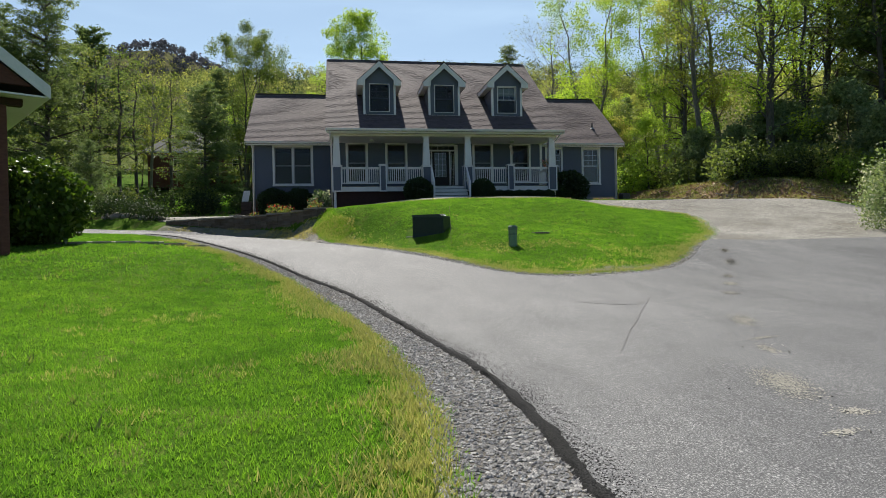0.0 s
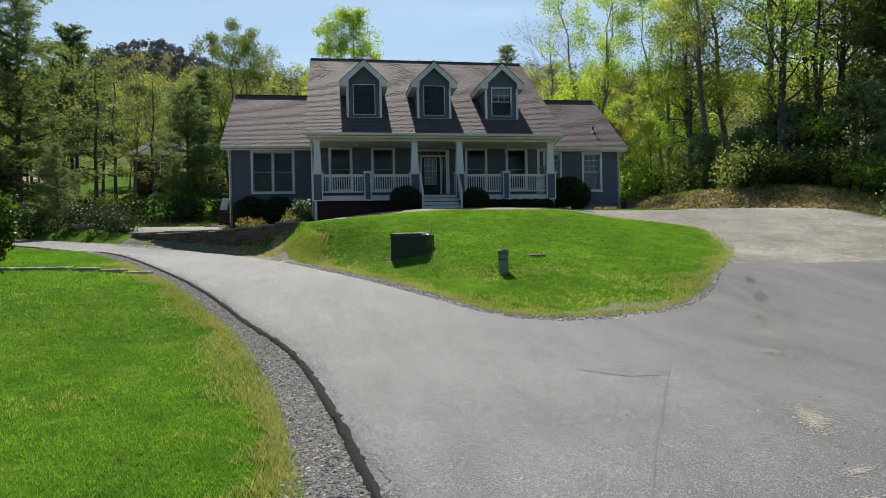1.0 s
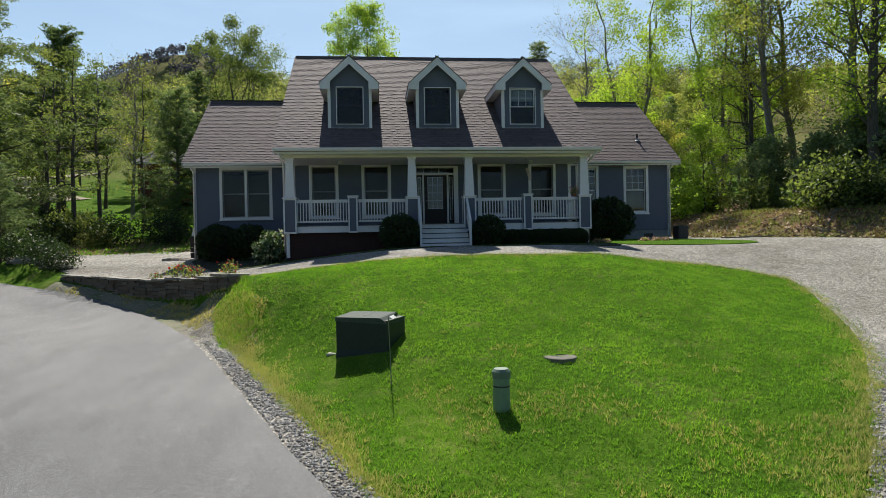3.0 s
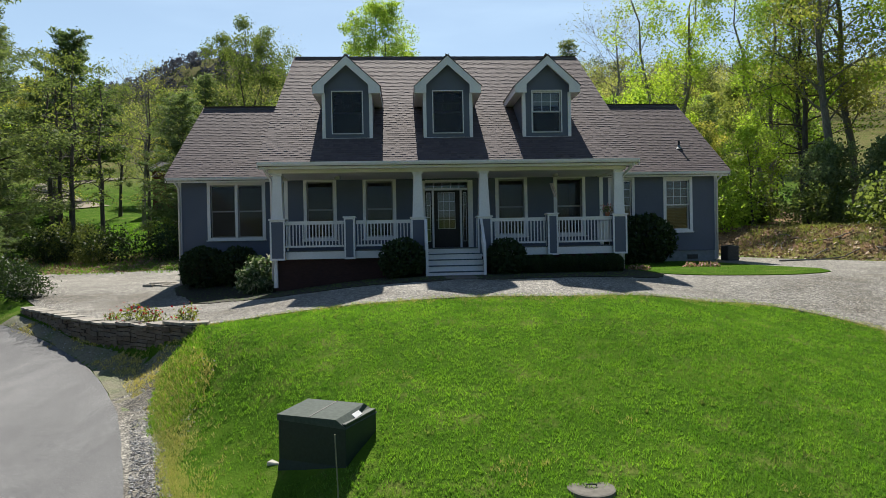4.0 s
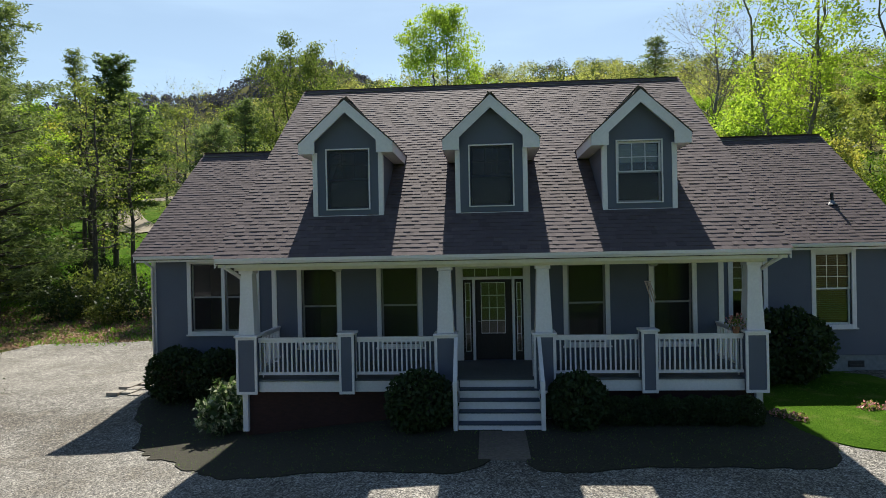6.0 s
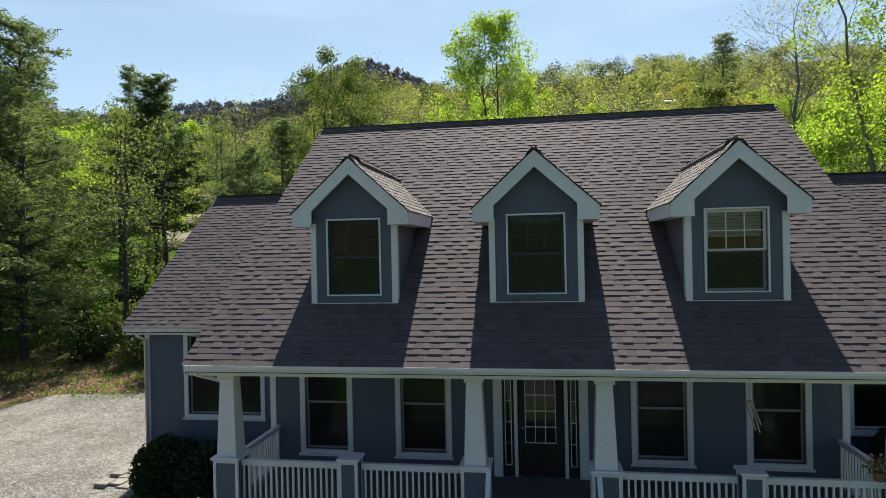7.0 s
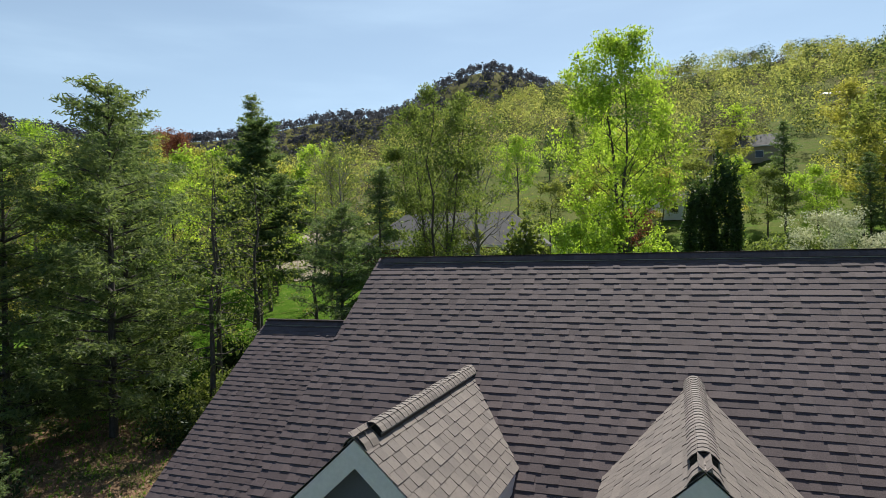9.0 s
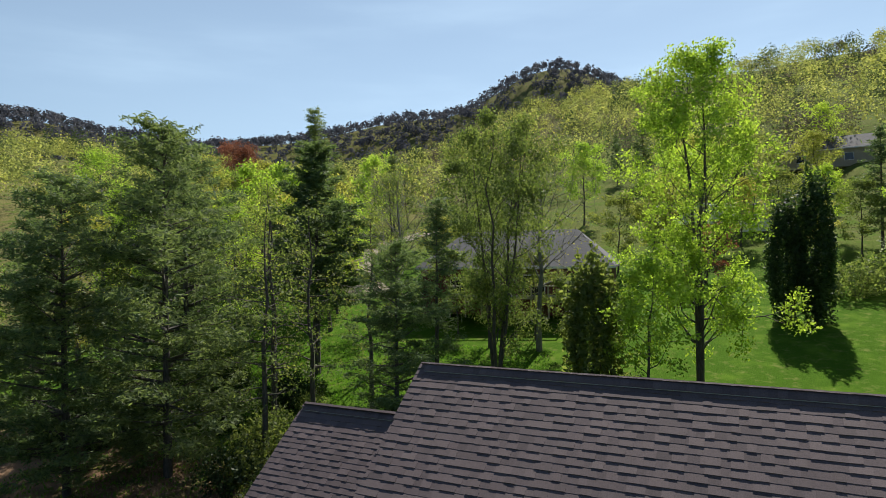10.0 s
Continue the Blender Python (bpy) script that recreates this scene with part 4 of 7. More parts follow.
def gutter(x0, x1, y, z):
    """An open gutter with a rounded front and end caps, hung below the eave."""
    prof = [(y + 0.10, z), (y + 0.10, z - 0.10), (y + 0.03, z - 0.115), (y - 0.01, z - 0.06), (y - 0.02, z)]
    inner = [(y - 0.008, z), (y + 0.002, z - 0.056), (y + 0.036, z - 0.105), (y + 0.09, z - 0.09), (y + 0.09, z)]
    s = Shape().prism([(x0, *q) for q in prof + inner], (x1 - x0, 0, 0))
    for x in (x0, x1 - 0.006):
        s.prism([(x, *q) for q in prof], (0.006, 0, 0))
    return part("gutter", s, white_trim, house, "white metal gutter")


part("fascia", Shape().box(ROOF_X0 + 0.02, 30.68, 7.54, ROOF_X1 - 0.02, 30.71, 7.68), cream_beam, house)
gutter(ROOF_X0, ROOF_X1, 30.56, 7.74)
for x0, x1 in ((LX0 - 0.28, MX0), (MX1, RX1 + 0.28)):
    part("fascia", Shape().box(x0, 35.13, 7.62, x1, 35.16, 7.80), white_trim, house)
    part("soffit", Shape().box(x0, 35.16, 7.66, x1, WING_Y - 0.02, 7.68), white_trim, house)
    gutter(x0, x1, 35.03, 7.80)


def downspout(pts):
    return part("downspout", Shape().tube(pts, [0.045] * len(pts), 6), white_trim, house, "white metal downspout", smooth=True)


downspout([(-0.55, 30.65, 7.70), (-0.55, 30.68, 7.56), (-0.52, 31.2, 7.38), (-0.5, 31.5, 7.25), (-0.5, 31.53, 4.0)])
downspout([(11.2, 30.65, 7.70), (11.2, 30.68, 7.56), (11.15, 31.2, 7.38), (11.12, 31.5, 7.25), (11.12, 31.53, 4.15)])
downspout([(LX0 + 0.02, 35.1, 7.70), (LX0 + 0.02, 35.15, 7.6), (LX0 + 0.05, 35.42, 7.45), (LX0 + 0.05, 35.44, 3.75)])
downspout([(RX1 - 0.02, 35.1, 7.70), (RX1 - 0.02, 35.15, 7.6), (RX1 - 0.05, 35.42, 7.45), (RX1 - 0.05, 35.44, 4.35)])

# ---- roofs ----
rng = random.Random(11)


def gable_slab(x0, x1, ey, ez, ry, rz, thick=0.14):
    by = 2 * ry - ey
    return Shape().prism([(x0, ey, ez), (x0, ry, rz), (x0, by, ez), (x0, by, ez - thick), (x0, ry, rz - thick * 1.25), (x0, ey, ez - thick)], (x1 - x0, 0, 0))


main_roof = part("roof", gable_slab(ROOF_X0, ROOF_X1, EAVE_Y, EAVE_Z, RIDGE_Y, RIDGE_Z), underlay, house, "brown architectural shingle roof")
wing_roofs = [part("wing_roof", gable_slab(x0, x1, W_EAVE_Y, W_EAVE_Z, W_RIDGE_Y, W_RIDGE_Z), underlay, house, "brown shingle roof over the wing") for x0, x1 in ((LX0 - 0.3, MX0 - 0.02), (MX1 + 0.02, RX1 + 0.3))]
for x in (ROOF_X0 - 0.025, ROOF_X1):
    for sgn in (1, -1):
        y0 = RIDGE_Y - sgn * (RIDGE_Y - EAVE_Y)
        part("rake_board", Shape().prism([(x, y0, EAVE_Z - 0.03), (x, RIDGE_Y, RIDGE_Z - 0.03), (x, RIDGE_Y, RIDGE_Z - 0.26), (x, y0, EAVE_Z - 0.22)], (0.025, 0, 0)), white_trim, house)
for x in (LX0 - 0.325, RX1 + 0.3):
    for sgn in (1, -1):
        y0 = W_RIDGE_Y - sgn * (W_RIDGE_Y - W_EAVE_Y)
        part("rake_board", Shape().prism([(x, y0, W_EAVE_Z - 0.03), (x, W_RIDGE_Y, W_RIDGE_Z - 0.03), (x, W_RIDGE_Y, W_RIDGE_Z - 0.24), (x, y0, W_EAVE_Z - 0.2)], (0.025, 0, 0)), white_trim, house)

EXPOSE = 0.1435
WIDTHS, THICK = (0.12, 0.16, 0.20, 0.25), (0.0055, 0.0125)


def shingle_points(w, t, skew=0.0, e=EXPOSE):
    return [(0, skew - 0.004, 0.002), (w, -skew - 0.004, 0.002), (w, e + 0.02, 0.001), (0, e + 0.02, 0.001), (0, skew, t + 0.004), (w, -skew, t + 0.004), (w, e + 0.02, 0.003), (0, e + 0.02, 0.003)]


SHINGLE_FACES = [(4, 5, 6, 7), (0, 1, 5, 4), (1, 2, 6, 5), (3, 0, 4, 7)]
shared = {}


def shingle_mesh(w, t, material):
    key = (w, t, material.name)
    if key not in shared:
        shared[key] = Shape().add(shingle_points(w, t), SHINGLE_FACES).mesh("shingle")
        shared[key].materials.append(material)
    return shared[key]


def lay(roof, start, along, up, length, rows, material, joined, keep=lambda u, v: True, single=lambda u, v: False, span=None, widths=WIDTHS, joint=0.0):
    """Courses of shingles on a slope; single() picks those that are parts of their own."""
    start, along, up = Vector(start), Vector(along).normalized(), Vector(up).normalized()
    out = along.cross(up).normalized()
    frame_m = Matrix((along, up, out)).transposed().to_4x4()
    rest, made, n_laid = Shape(), 0, 0
    for r in range(rows):
        lo, hi = span(r) if span else (0, length)
        u = lo - rng.random() * 0.2
        while u < hi:
            n_laid += 1
            w, t = rng.choice(widths), THICK[(n_laid + (rng.random() < 0.15)) % 2]
            a, b = max(u, lo), min(u + w - joint, hi)
            if b - a > 0.03 and keep((a + b) / 2, r * EXPOSE):
                lift = rng.uniform(-0.0008, 0.0012)
                m = Matrix.Translation(start + along * a + up * (r * EXPOSE + rng.uniform(-0.003, 0.003)) + out * (0.004 + lift)) @ frame_m
                whole = abs((b - a) - (w - joint)) < 1e-6
                if whole and made < 300 and single((a + b) / 2, r * EXPOSE):
                    ob = part("shingle", shingle_mesh(w - joint, t, material), None, roof)
                    ob.matrix_basis = m
                    made += 1
                else:
                    rest.add([m @ Vector(p) for p in shingle_points(b - a, t, rng.uniform(-0.003, 0.003))], SHINGLE_FACES)
            u += w
    if rest.f:
        tagged(part("shingle_field", rest, joined, roof), kind="stuff")


DORMERS = (1.97, 5.32, 8.67)
D_FRONT, D_HALF, D_ROOF_HALF, D_APEX, D_EAVE, D_GABLE = 31.84, 0.82, 1.09, 11.36, 10.37, 31.60
D_SLOPE = (D_APEX - D_EAVE) / D_ROOF_HALF


def under_dormer(x, y):
    """True where a dormer covers the main roof."""
    for c in DORMERS:
        dx = abs(x - c)
        if dx < D_ROOF_HALF and y > D_FRONT + 0.15:
            top = D_APEX - D_SLOPE * dx
            if (dx < D_HALF - 0.2 or y > 34.3 and dx < D_ROOF_HALF - 0.2) and roof_z(y) < top - 0.15:
                return True
    return False


run, rise = RIDGE_Y - EAVE_Y, RIDGE_Z - EAVE_Z
slope_len = math.hypot(run, rise)
cosr = run / slope_len
lay(main_roof, (ROOF_X0 - 0.05, EAVE_Y - 0.03, EAVE_Z - 0.02), (1, 0, 0), (0, run, rise), ROOF_X1 - ROOF_X0 + 0.1, int(slope_len / EXPOSE) + 1, shingle_mat, shingle_far,
    keep=lambda u, v: not under_dormer(ROOF_X0 - 0.05 + u, EAVE_Y + v * cosr + 0.06), single=lambda u, v: 1.3 < u < 6.0 and v > 5.9)
lay(main_roof, (ROOF_X1, 2 * RIDGE_Y - EAVE_Y + 0.03, EAVE_Z - 0.02), (-1, 0, 0), (0, -run, rise), ROOF_X1 - ROOF_X0, int(slope_len / EXPOSE) + 1, shingle_mat, shingle_far)
w_run, w_rise = W_RIDGE_Y - W_EAVE_Y, W_RIDGE_Z - W_EAVE_Z
w_len = math.hypot(w_run, w_rise)
for roof, x0, x1 in ((wing_roofs[0], LX0 - 0.3, MX0 - 0.02), (wing_roofs[1], MX1 + 0.02, RX1 + 0.3)):
    lay(roof, (x0 - (0.05 if x0 < 0 else 0), W_EAVE_Y - 0.03, W_EAVE_Z - 0.02), (1, 0, 0), (0, w_run, w_rise), x1 - x0 + 0.05, int(w_len / EXPOSE) + 1, shingle_mat, shingle_far, single=lambda u, v: x0 < 0 and v > 2.5)
    lay(roof, (x1, 2 * W_RIDGE_Y - W_EAVE_Y + 0.03, W_EAVE_Z - 0.02), (-1, 0, 0), (0, -w_run, w_rise), x1 - x0, int(w_len / EXPOSE) + 1, shingle_mat, shingle_far)


PIPES = ((13.25, 37.7), (15.36, 36.52))


vent_edge = plain("vent_edge", (0.30, 0.30, 0.29), 0.6)


def ridge_cap(parent, a, b, half, drop, material, lift=0.034, raised=True):
    """A raised ridge vent under overlapping cap shingles, from a to b."""
    a, b = Vector(a), Vector(b)
    d = (b - a).normalized()
    side = Vector((0, 0, 1)).cross(d).normalized()
    up = Vector((0, 0, 1))
    base = raised and Shape().prism([a + side * (half - 0.022) - up * drop, a - side * (half - 0.022) - up * drop, a - side * (half - 0.022) + up * (lift - drop * 0.86), a - side * half * 0.3 + up * (lift - drop * 0.1), a + side * half * 0.3 + up * (lift - drop * 0.1), a + side * (half - 0.022) + up * (lift - drop * 0.86)], b - a)
    vent = raised and part("ridge_vent", base, rubber, parent, "dark ridge vent strip")
    for sg in (1, -1) if raised else ():
        q = a + side * sg * (half - 0.008) + up * (lift - drop - 0.008)
        part("baffle", Shape().prism([q, q - side * sg * 0.02, q - side * sg * 0.02 + up * 0.011, q + up * 0.011][::sg], b - a), vent_edge, vent)
    n = max(1, round((b - a).length / 0.12))
    s = Shape()
    L = 0.16
    prof = [(half, -drop), (half * 0.72, -drop * 0.5), (half * 0.3, -drop * 0.08), (0.0, 0.0), (-half * 0.3, -drop * 0.08), (-half * 0.72, -drop * 0.5), (-half, -drop)]
    low = [side * o + up * (z + lift + 0.012) for o, z in prof]
    top = [side * o + up * (z + lift + 0.002) for o, z in prof]
    k = len(prof)
    s.add(low + [p + d * L for p in top] + [p - up * 0.011 for p in low], [(i, i + 1, k + i + 1, k + i) for i in range(k - 1)] + [(2 * k + i, 2 * k + i + 1, i + 1, i) for i in range(k - 1)])
    me = s.mesh("cap_shingle")
    me.materials.append(material)
    for i in range(n):
        ob = part("cap_shingle", me, None, parent)
        ob.location = a + (b - a) * (i / n) + up * rng.uniform(0, 0.004)


ridge_cap(main_roof, (ROOF_X0 + 0.1, RIDGE_Y, RIDGE_Z), (ROOF_X1 - 0.1, RIDGE_Y, RIDGE_Z), 0.15, 0.10, shingle_mat)
ridge_cap(wing_roofs[0], (LX0 - 0.25, W_RIDGE_Y, W_RIDGE_Z), (ROOF_X0 + 0.0, W_RIDGE_Y, W_RIDGE_Z), 0.15, 0.10, shingle_mat)
ridge_cap(wing_roofs[1], (ROOF_X1 + 0.0, W_RIDGE_Y, W_RIDGE_Z), (RX1 + 0.25, W_RIDGE_Y, W_RIDGE_Z), 0.15, 0.10, shingle_mat)
for x, y in PIPES:
    z = wing_z(y)
    p = part("vent_pipe", Shape().tube([(x, y, z - 0.05), (x, y, z + 0.34)], [0.045, 0.045], 8), rubber, wing_roofs[1], "black plumbing vent pipe")
    tagged(part("pipe_boot", Shape().tube([(x, y, z - 0.02), (x, y, z + 0.05), (x, y, z + 0.12)], [0.15, 0.08, 0.05], 8), grey_metal, wing_roofs[1]))


def dormer(c):
    zb = roof_z(D_FRONT)
    zt = D_EAVE - 0.2
    hole = (c - 0.49, c + 0.49, 8.84, 10.22)
    zw = 10.28
    s = pierced_wall(c - D_HALF + 0.03, c + D_HALF - 0.03, zb - 0.1, zw, D_FRONT, D_FRONT + 0.12, [hole])
    s.prism([(c - D_HALF + 0.03, D_FRONT, zw), (c + D_HALF - 0.03, D_FRONT, zw), (c + D_HALF - 0.03, D_FRONT, D_APEX - 0.12 - D_SLOPE * (D_HALF - 0.03)), (c, D_FRONT, D_APEX - 0.12), (c - D_HALF + 0.03, D_FRONT, D_APEX - 0.12 - D_SLOPE * (D_HALF - 0.03))], (0, 0.12, 0))
    for sx in (c - D_HALF, c + D_HALF - 0.12):
        yb = RIDGE_Y - (RIDGE_Z - zt - 0.1) / (rise / run)
        s.prism([(sx, D_FRONT + 0.12, zb - 0.1), (sx, yb, zt + 0.1), (sx, D_FRONT + 0.12, zt + 0.1)], (0.12, 0, 0))
    d = part("dormer", s, siding, house, "gabled dormer with blue-grey siding")
    for sx in (c - D_HALF - 0.012, c + D_HALF - 0.098):
        part("corner_trim", Shape().box(sx, D_FRONT - 0.03, zb - 0.16, sx + 0.11, D_FRONT + 0.11, zt), white_trim, d, bevel=0.004)
    part("apron_flashing", Shape().box(c - D_HALF + 0.1, D_FRONT - 0.03, zb - 0.035, c + D_HALF - 0.1, D_FRONT - 0.002, zb + 0.006), white_trim, d)
    # roof slab in two slopes that run back into the main roof
    back = RIDGE_Y - (RIDGE_Z - D_APEX) / (rise / run)
    back_e = RIDGE_Y - (RIDGE_Z - D_EAVE) / (rise / run)
    for sgn in (1, -1):
        e = c + sgn * D_ROOF_HALF
        top = [Vector((c, D_GABLE, D_APEX)), Vector((e, D_GABLE, D_EAVE)), Vector((e, back_e + 0.1, D_EAVE)), Vector((c, back + 0.1, D_APEX))]
        r = part("dormer_roof", Shape().prism(top if sgn < 0 else top[::-1], (0, 0, -0.1)), underlay, house, "brown shingle dormer roof, sun put into its paler tones")
        # rake fascia, boxed return and eave fascia
        x0, x1 = (c, e)
        part("rake_fascia", Shape().prism([(c, D_GABLE - 0.02, D_APEX - 0.02), (e, D_GABLE - 0.02, D_EAVE - 0.02), (e, D_GABLE - 0.02, D_EAVE - 0.26), (c + sgn * 0.72, D_GABLE - 0.02, D_EAVE - 0.26), (c + sgn * 0.72, D_GABLE - 0.02, D_APEX - 0.31 - D_SLOPE * 0.72), (c, D_GABLE - 0.02, D_APEX - 0.31)], (0, 0.03, 0)), white_trim, r)
        part("soffit", Shape().box(min(e, c + sgn * D_HALF), D_GABLE + 0.01, D_EAVE - 0.26, max(e, c + sgn * D_HALF), back_e - 0.2, D_EAVE - 0.24), white_trim, r)
        part("rake_soffit", Shape().prism([(c, D_GABLE + 0.01, D_APEX - 0.2), (c + sgn * D_HALF, D_GABLE + 0.01, D_APEX - 0.2 - D_SLOPE * D_HALF), (c + sgn * D_HALF, D_FRONT, D_APEX - 0.2 - D_SLOPE * D_HALF), (c, D_FRONT, D_APEX - 0.2)], (0, 0, -0.02)), white_trim, r)
        part("eave_fascia", Shape().box(min(e - sgn * 0.012, e + sgn * 0.014), D_GABLE + 0.011, D_EAVE - 0.26, max(e - sgn * 0.012, e + sgn * 0.014), back_e - 0.15, D_EAVE - 0.006), white_trim, r)
        slope = Vector((-sgn * D_ROOF_HALF, 0, D_APEX - D_EAVE))
        n = int(slope.length / EXPOSE) + 1
        grow = (back - back_e) / slope.length
        if sgn > 0:
            lay(r, (e + 0.03, D_GABLE - 0.035, D_EAVE - 0.03), (0, 1, 0), slope, 0, n, sunlit_dormer_shingle, sunlit_dormer_shingle, single=lambda u, v: True, span=lambda k: (0, back_e - D_GABLE + 0.1 + grow * (k + 0.4) * EXPOSE), widths=(0.15, 0.165, 0.18), joint=0.007)
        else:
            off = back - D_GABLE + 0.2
            lay(r, (e - 0.03, back + 0.2 - 0.035, D_EAVE - 0.03), (0, -1, 0), slope, 0, n, sunlit_dormer_shingle, sunlit_dormer_shingle, single=lambda u, v: True, span=lambda k: (off - (back_e - D_GABLE + 0.1 + grow * (k + 0.4) * EXPOSE), off), widths=(0.15, 0.165, 0.18), joint=0.007)
        if sgn > 0:
            ridge_cap(r, (c, D_GABLE - 0.02, D_APEX), (c, D_GABLE + 0.26, D_APEX), 0.15, 0.136, sunlit_dormer_shingle, 0.012, False)
            ridge_cap(r, (c, D_GABLE + 0.36, D_APEX), (c, back + 0.02, D_APEX), 0.14, 0.1, sunlit_dormer_shingle, 0.06)
    # the right dormer's half screen is added only to darken its lower glass
    w = window(d.parent, *hole, D_FRONT, 0.032, grid=(3, 2), sill=False, blind=(0.32, blind_mat) if c > 8 else None, label="double-hung dormer window with narrow white trim", screened=True if c < 8 else "lower", sash=siding if c < 8 else white_trim, bars=grille_grey if c < 8 else None)


for c in DORMERS:
    dormer(c)

# ---- trees and shrubs ----


def leaf_quads(centres, size, gen, flat=0.0, aspect=0.6):
    """One small four-cornered leaf at each centre, turned at random."""
    n = len(centres)
    a = gen.normal(size=(n, 3))
    a[:, 2] *= 1 - flat
    a /= np.linalg.norm(a, axis=1, keepdims=True)
    b = np.cross(a, gen.normal(size=(n, 3)))
    b /= np.linalg.norm(b, axis=1, keepdims=True)
    s = size * gen.uniform(0.6, 1.35, (n, 1))
    out = np.stack([centres - a * s, centres + b * s * aspect, centres + a * s, centres - b * s * aspect], axis=1)
    return out.reshape(-1, 3)


def grow_limb(shape, gen, p, d, length, radius, depth, tips, droop, spread, sides):
    """A crooked, tapering limb with smaller ones off it; collects twig ends."""
    n = 4 if depth else 3
    pts, rad = [Vector(p)], [radius]
    q, d = Vector(p), Vector(d).normalized()
    for i in range(n):
        d = (d + Vector(gen.normal(size=3)) * 0.16 + Vector((0, 0, droop))).normalized()
        q = q + d * (length / n)
        pts.append(q.copy())
        rad.append(radius * (1 - 0.8 * (i + 1) / n))
        if depth and i:
            for _ in range(1 if depth == 1 else 2):
                side = Vector(gen.normal(size=3)) * spread
                grow_limb(shape, gen, q, (d + side).normalized(), length * gen.uniform(0.4, 0.62), radius * 0.45, depth - 1, tips, droop, spread, 3)
    shape.tube(pts, rad, sides, caps=False)
    tips += [pts[-1]] if depth else [pts[-1], pts[-2]]


def make_tree(name, seed, tall, reach, clear, leaf, bark_mat, leaves, leaf_size, cluster, limbs=16, stems=1, droop=0.06, shape_of=lambda u: math.sin(math.pi * min(1, 0.12 + 0.9 * u)) ** 0.7, label="", category="tree", rise_of=0.7, depth=1, low=1.0):
    """A broad-leaved tree standing at the origin."""
    gen = np.random.default_rng(seed)
    t = thing(name, (0, 0, 0), label, category)
    wood, tips = Shape(), []
    for k in range(stems):
        lean = Vector((gen.normal() * 0.05, gen.normal() * 0.05, 0)) if stems == 1 else Vector((math.cos(k * 2.4), math.sin(k * 2.4), 0)) * (0.035 if stems == 2 else 0.15)
        pts, rad = [], []
        r0 = tall * 0.0125 * (1 if stems == 1 else 0.7)
        for i in range(9):
            u = i / 8
            sway = Vector((gen.normal(), gen.normal(), 0)) * 0.012 * tall * (u > 0)
            pts.append(lean * tall * u + sway * u + Vector((0, 0, tall * 0.97 * u - 0.3)))
            rad.append(max(0.012, r0 * (1 - u) ** 0.85 * (1.25 if i == 0 else 1)))
        wood.tube(pts, rad, 7, caps=False)
        tips.append(pts[-1])
        for j in range(limbs // stems):
            u = clear + (0.97 - clear) * ((j + gen.random()) / (limbs // stems)) ** low
            f = u * 8
            i = min(7, int(f))
            p = pts[i].lerp(pts[i + 1], f - i)
            az = j * 2.4 + gen.random()
            length = reach * shape_of((u - clear) / (1 - clear)) * gen.uniform(0.7, 1.15)
            d = Vector((math.cos(az), math.sin(az), rise_of * gen.uniform(0.5, 1.4)))
            grow_limb(wood, gen, p, d, max(0.4, length), max(0.014, rad[i] * 0.42), depth, tips, droop, 0.7, 4)
    trunk = part("trunk", wood, bark_mat, t, smooth=True)
    if leaves:
        tip = np.array([tuple(q) for q in tips])
        per = max(1, leaves // len(tip))
        puff = gen.normal(size=(len(tip) * per, 3))
        puff *= cluster * 1.45 * gen.random((len(puff), 1)) ** 0.5 / np.linalg.norm(puff, axis=1, keepdims=True)
        cen = np.repeat(tip, per, axis=0) + puff * (1, 1, 0.75)
        part("crown", fast_mesh("crown", leaf_quads(cen, leaf_size, gen), 4, leaf), None, t)
    return t


def make_pine(name, seed, tall, reach, clear, leaves, leaf_size, label, dense=1.0, mat=None):
    """A pine: whorls of drooping boughs with tufts of needles."""
    gen = np.random.default_rng(seed)
    t = thing(name, (0, 0, 0), label, "pine tree")
    wood, tufts = Shape(), []
    lean = gen.normal(size=2) * 0.015
    wood.tube([(lean[0] * tall * u, lean[1] * tall * u, tall * u - 0.3) for u in (0, 0.3, 0.6, 0.85, 1)], [tall * 0.013, tall * 0.0105, tall * 0.007, tall * 0.003, 0.01], 7, caps=False)
    z = clear * tall
    while z < tall * 0.985:
        u = (z / tall - clear) / (1 - clear)
        for k in range(int(gen.integers(4, 7))):
            az = gen.random() * 6.28
            length = reach * (1 - u) ** 0.6 * gen.uniform(0.4, 1.15) * (0.6 + 0.4 * min(1, u * 5)) + 0.25
            up = 0.05 + 0.55 * u + gen.normal() * 0.12
            d = Vector((math.cos(az), math.sin(az), up)).normalized()
            p0 = Vector((lean[0] * z, lean[1] * z, z))
            pts = [p0, p0 + d * length * 0.5, p0 + d * length + Vector((0, 0, 0.06 * length))]
            wood.tube(pts, [max(0.012, 0.02 * length), 0.014, 0.006], 3, caps=False)
            for f in np.linspace(0.3, 1.0, max(3, int(length * 3.2 * dense))):
                side = Vector(gen.normal(size=3)) * 0.17 * length * (1.15 - f) * 1.2
                side.z *= 0.4
                tufts.append(tuple(p0 + d * length * f + side))
        z += tall * gen.uniform(0.022, 0.045)
    part("trunk", wood, bark, t, smooth=True)
    tip = np.array(tufts)
    per = max(1, leaves // len(tip))
    cen = np.repeat(tip, per, axis=0) + gen.normal(size=(len(tip) * per, 3)) * (0.2, 0.2, 0.1)
    part("crown", fast_mesh("crown", leaf_quads(cen, leaf_size, gen, 0.4, 0.22), 4, mat or needle), None, t)
    return t


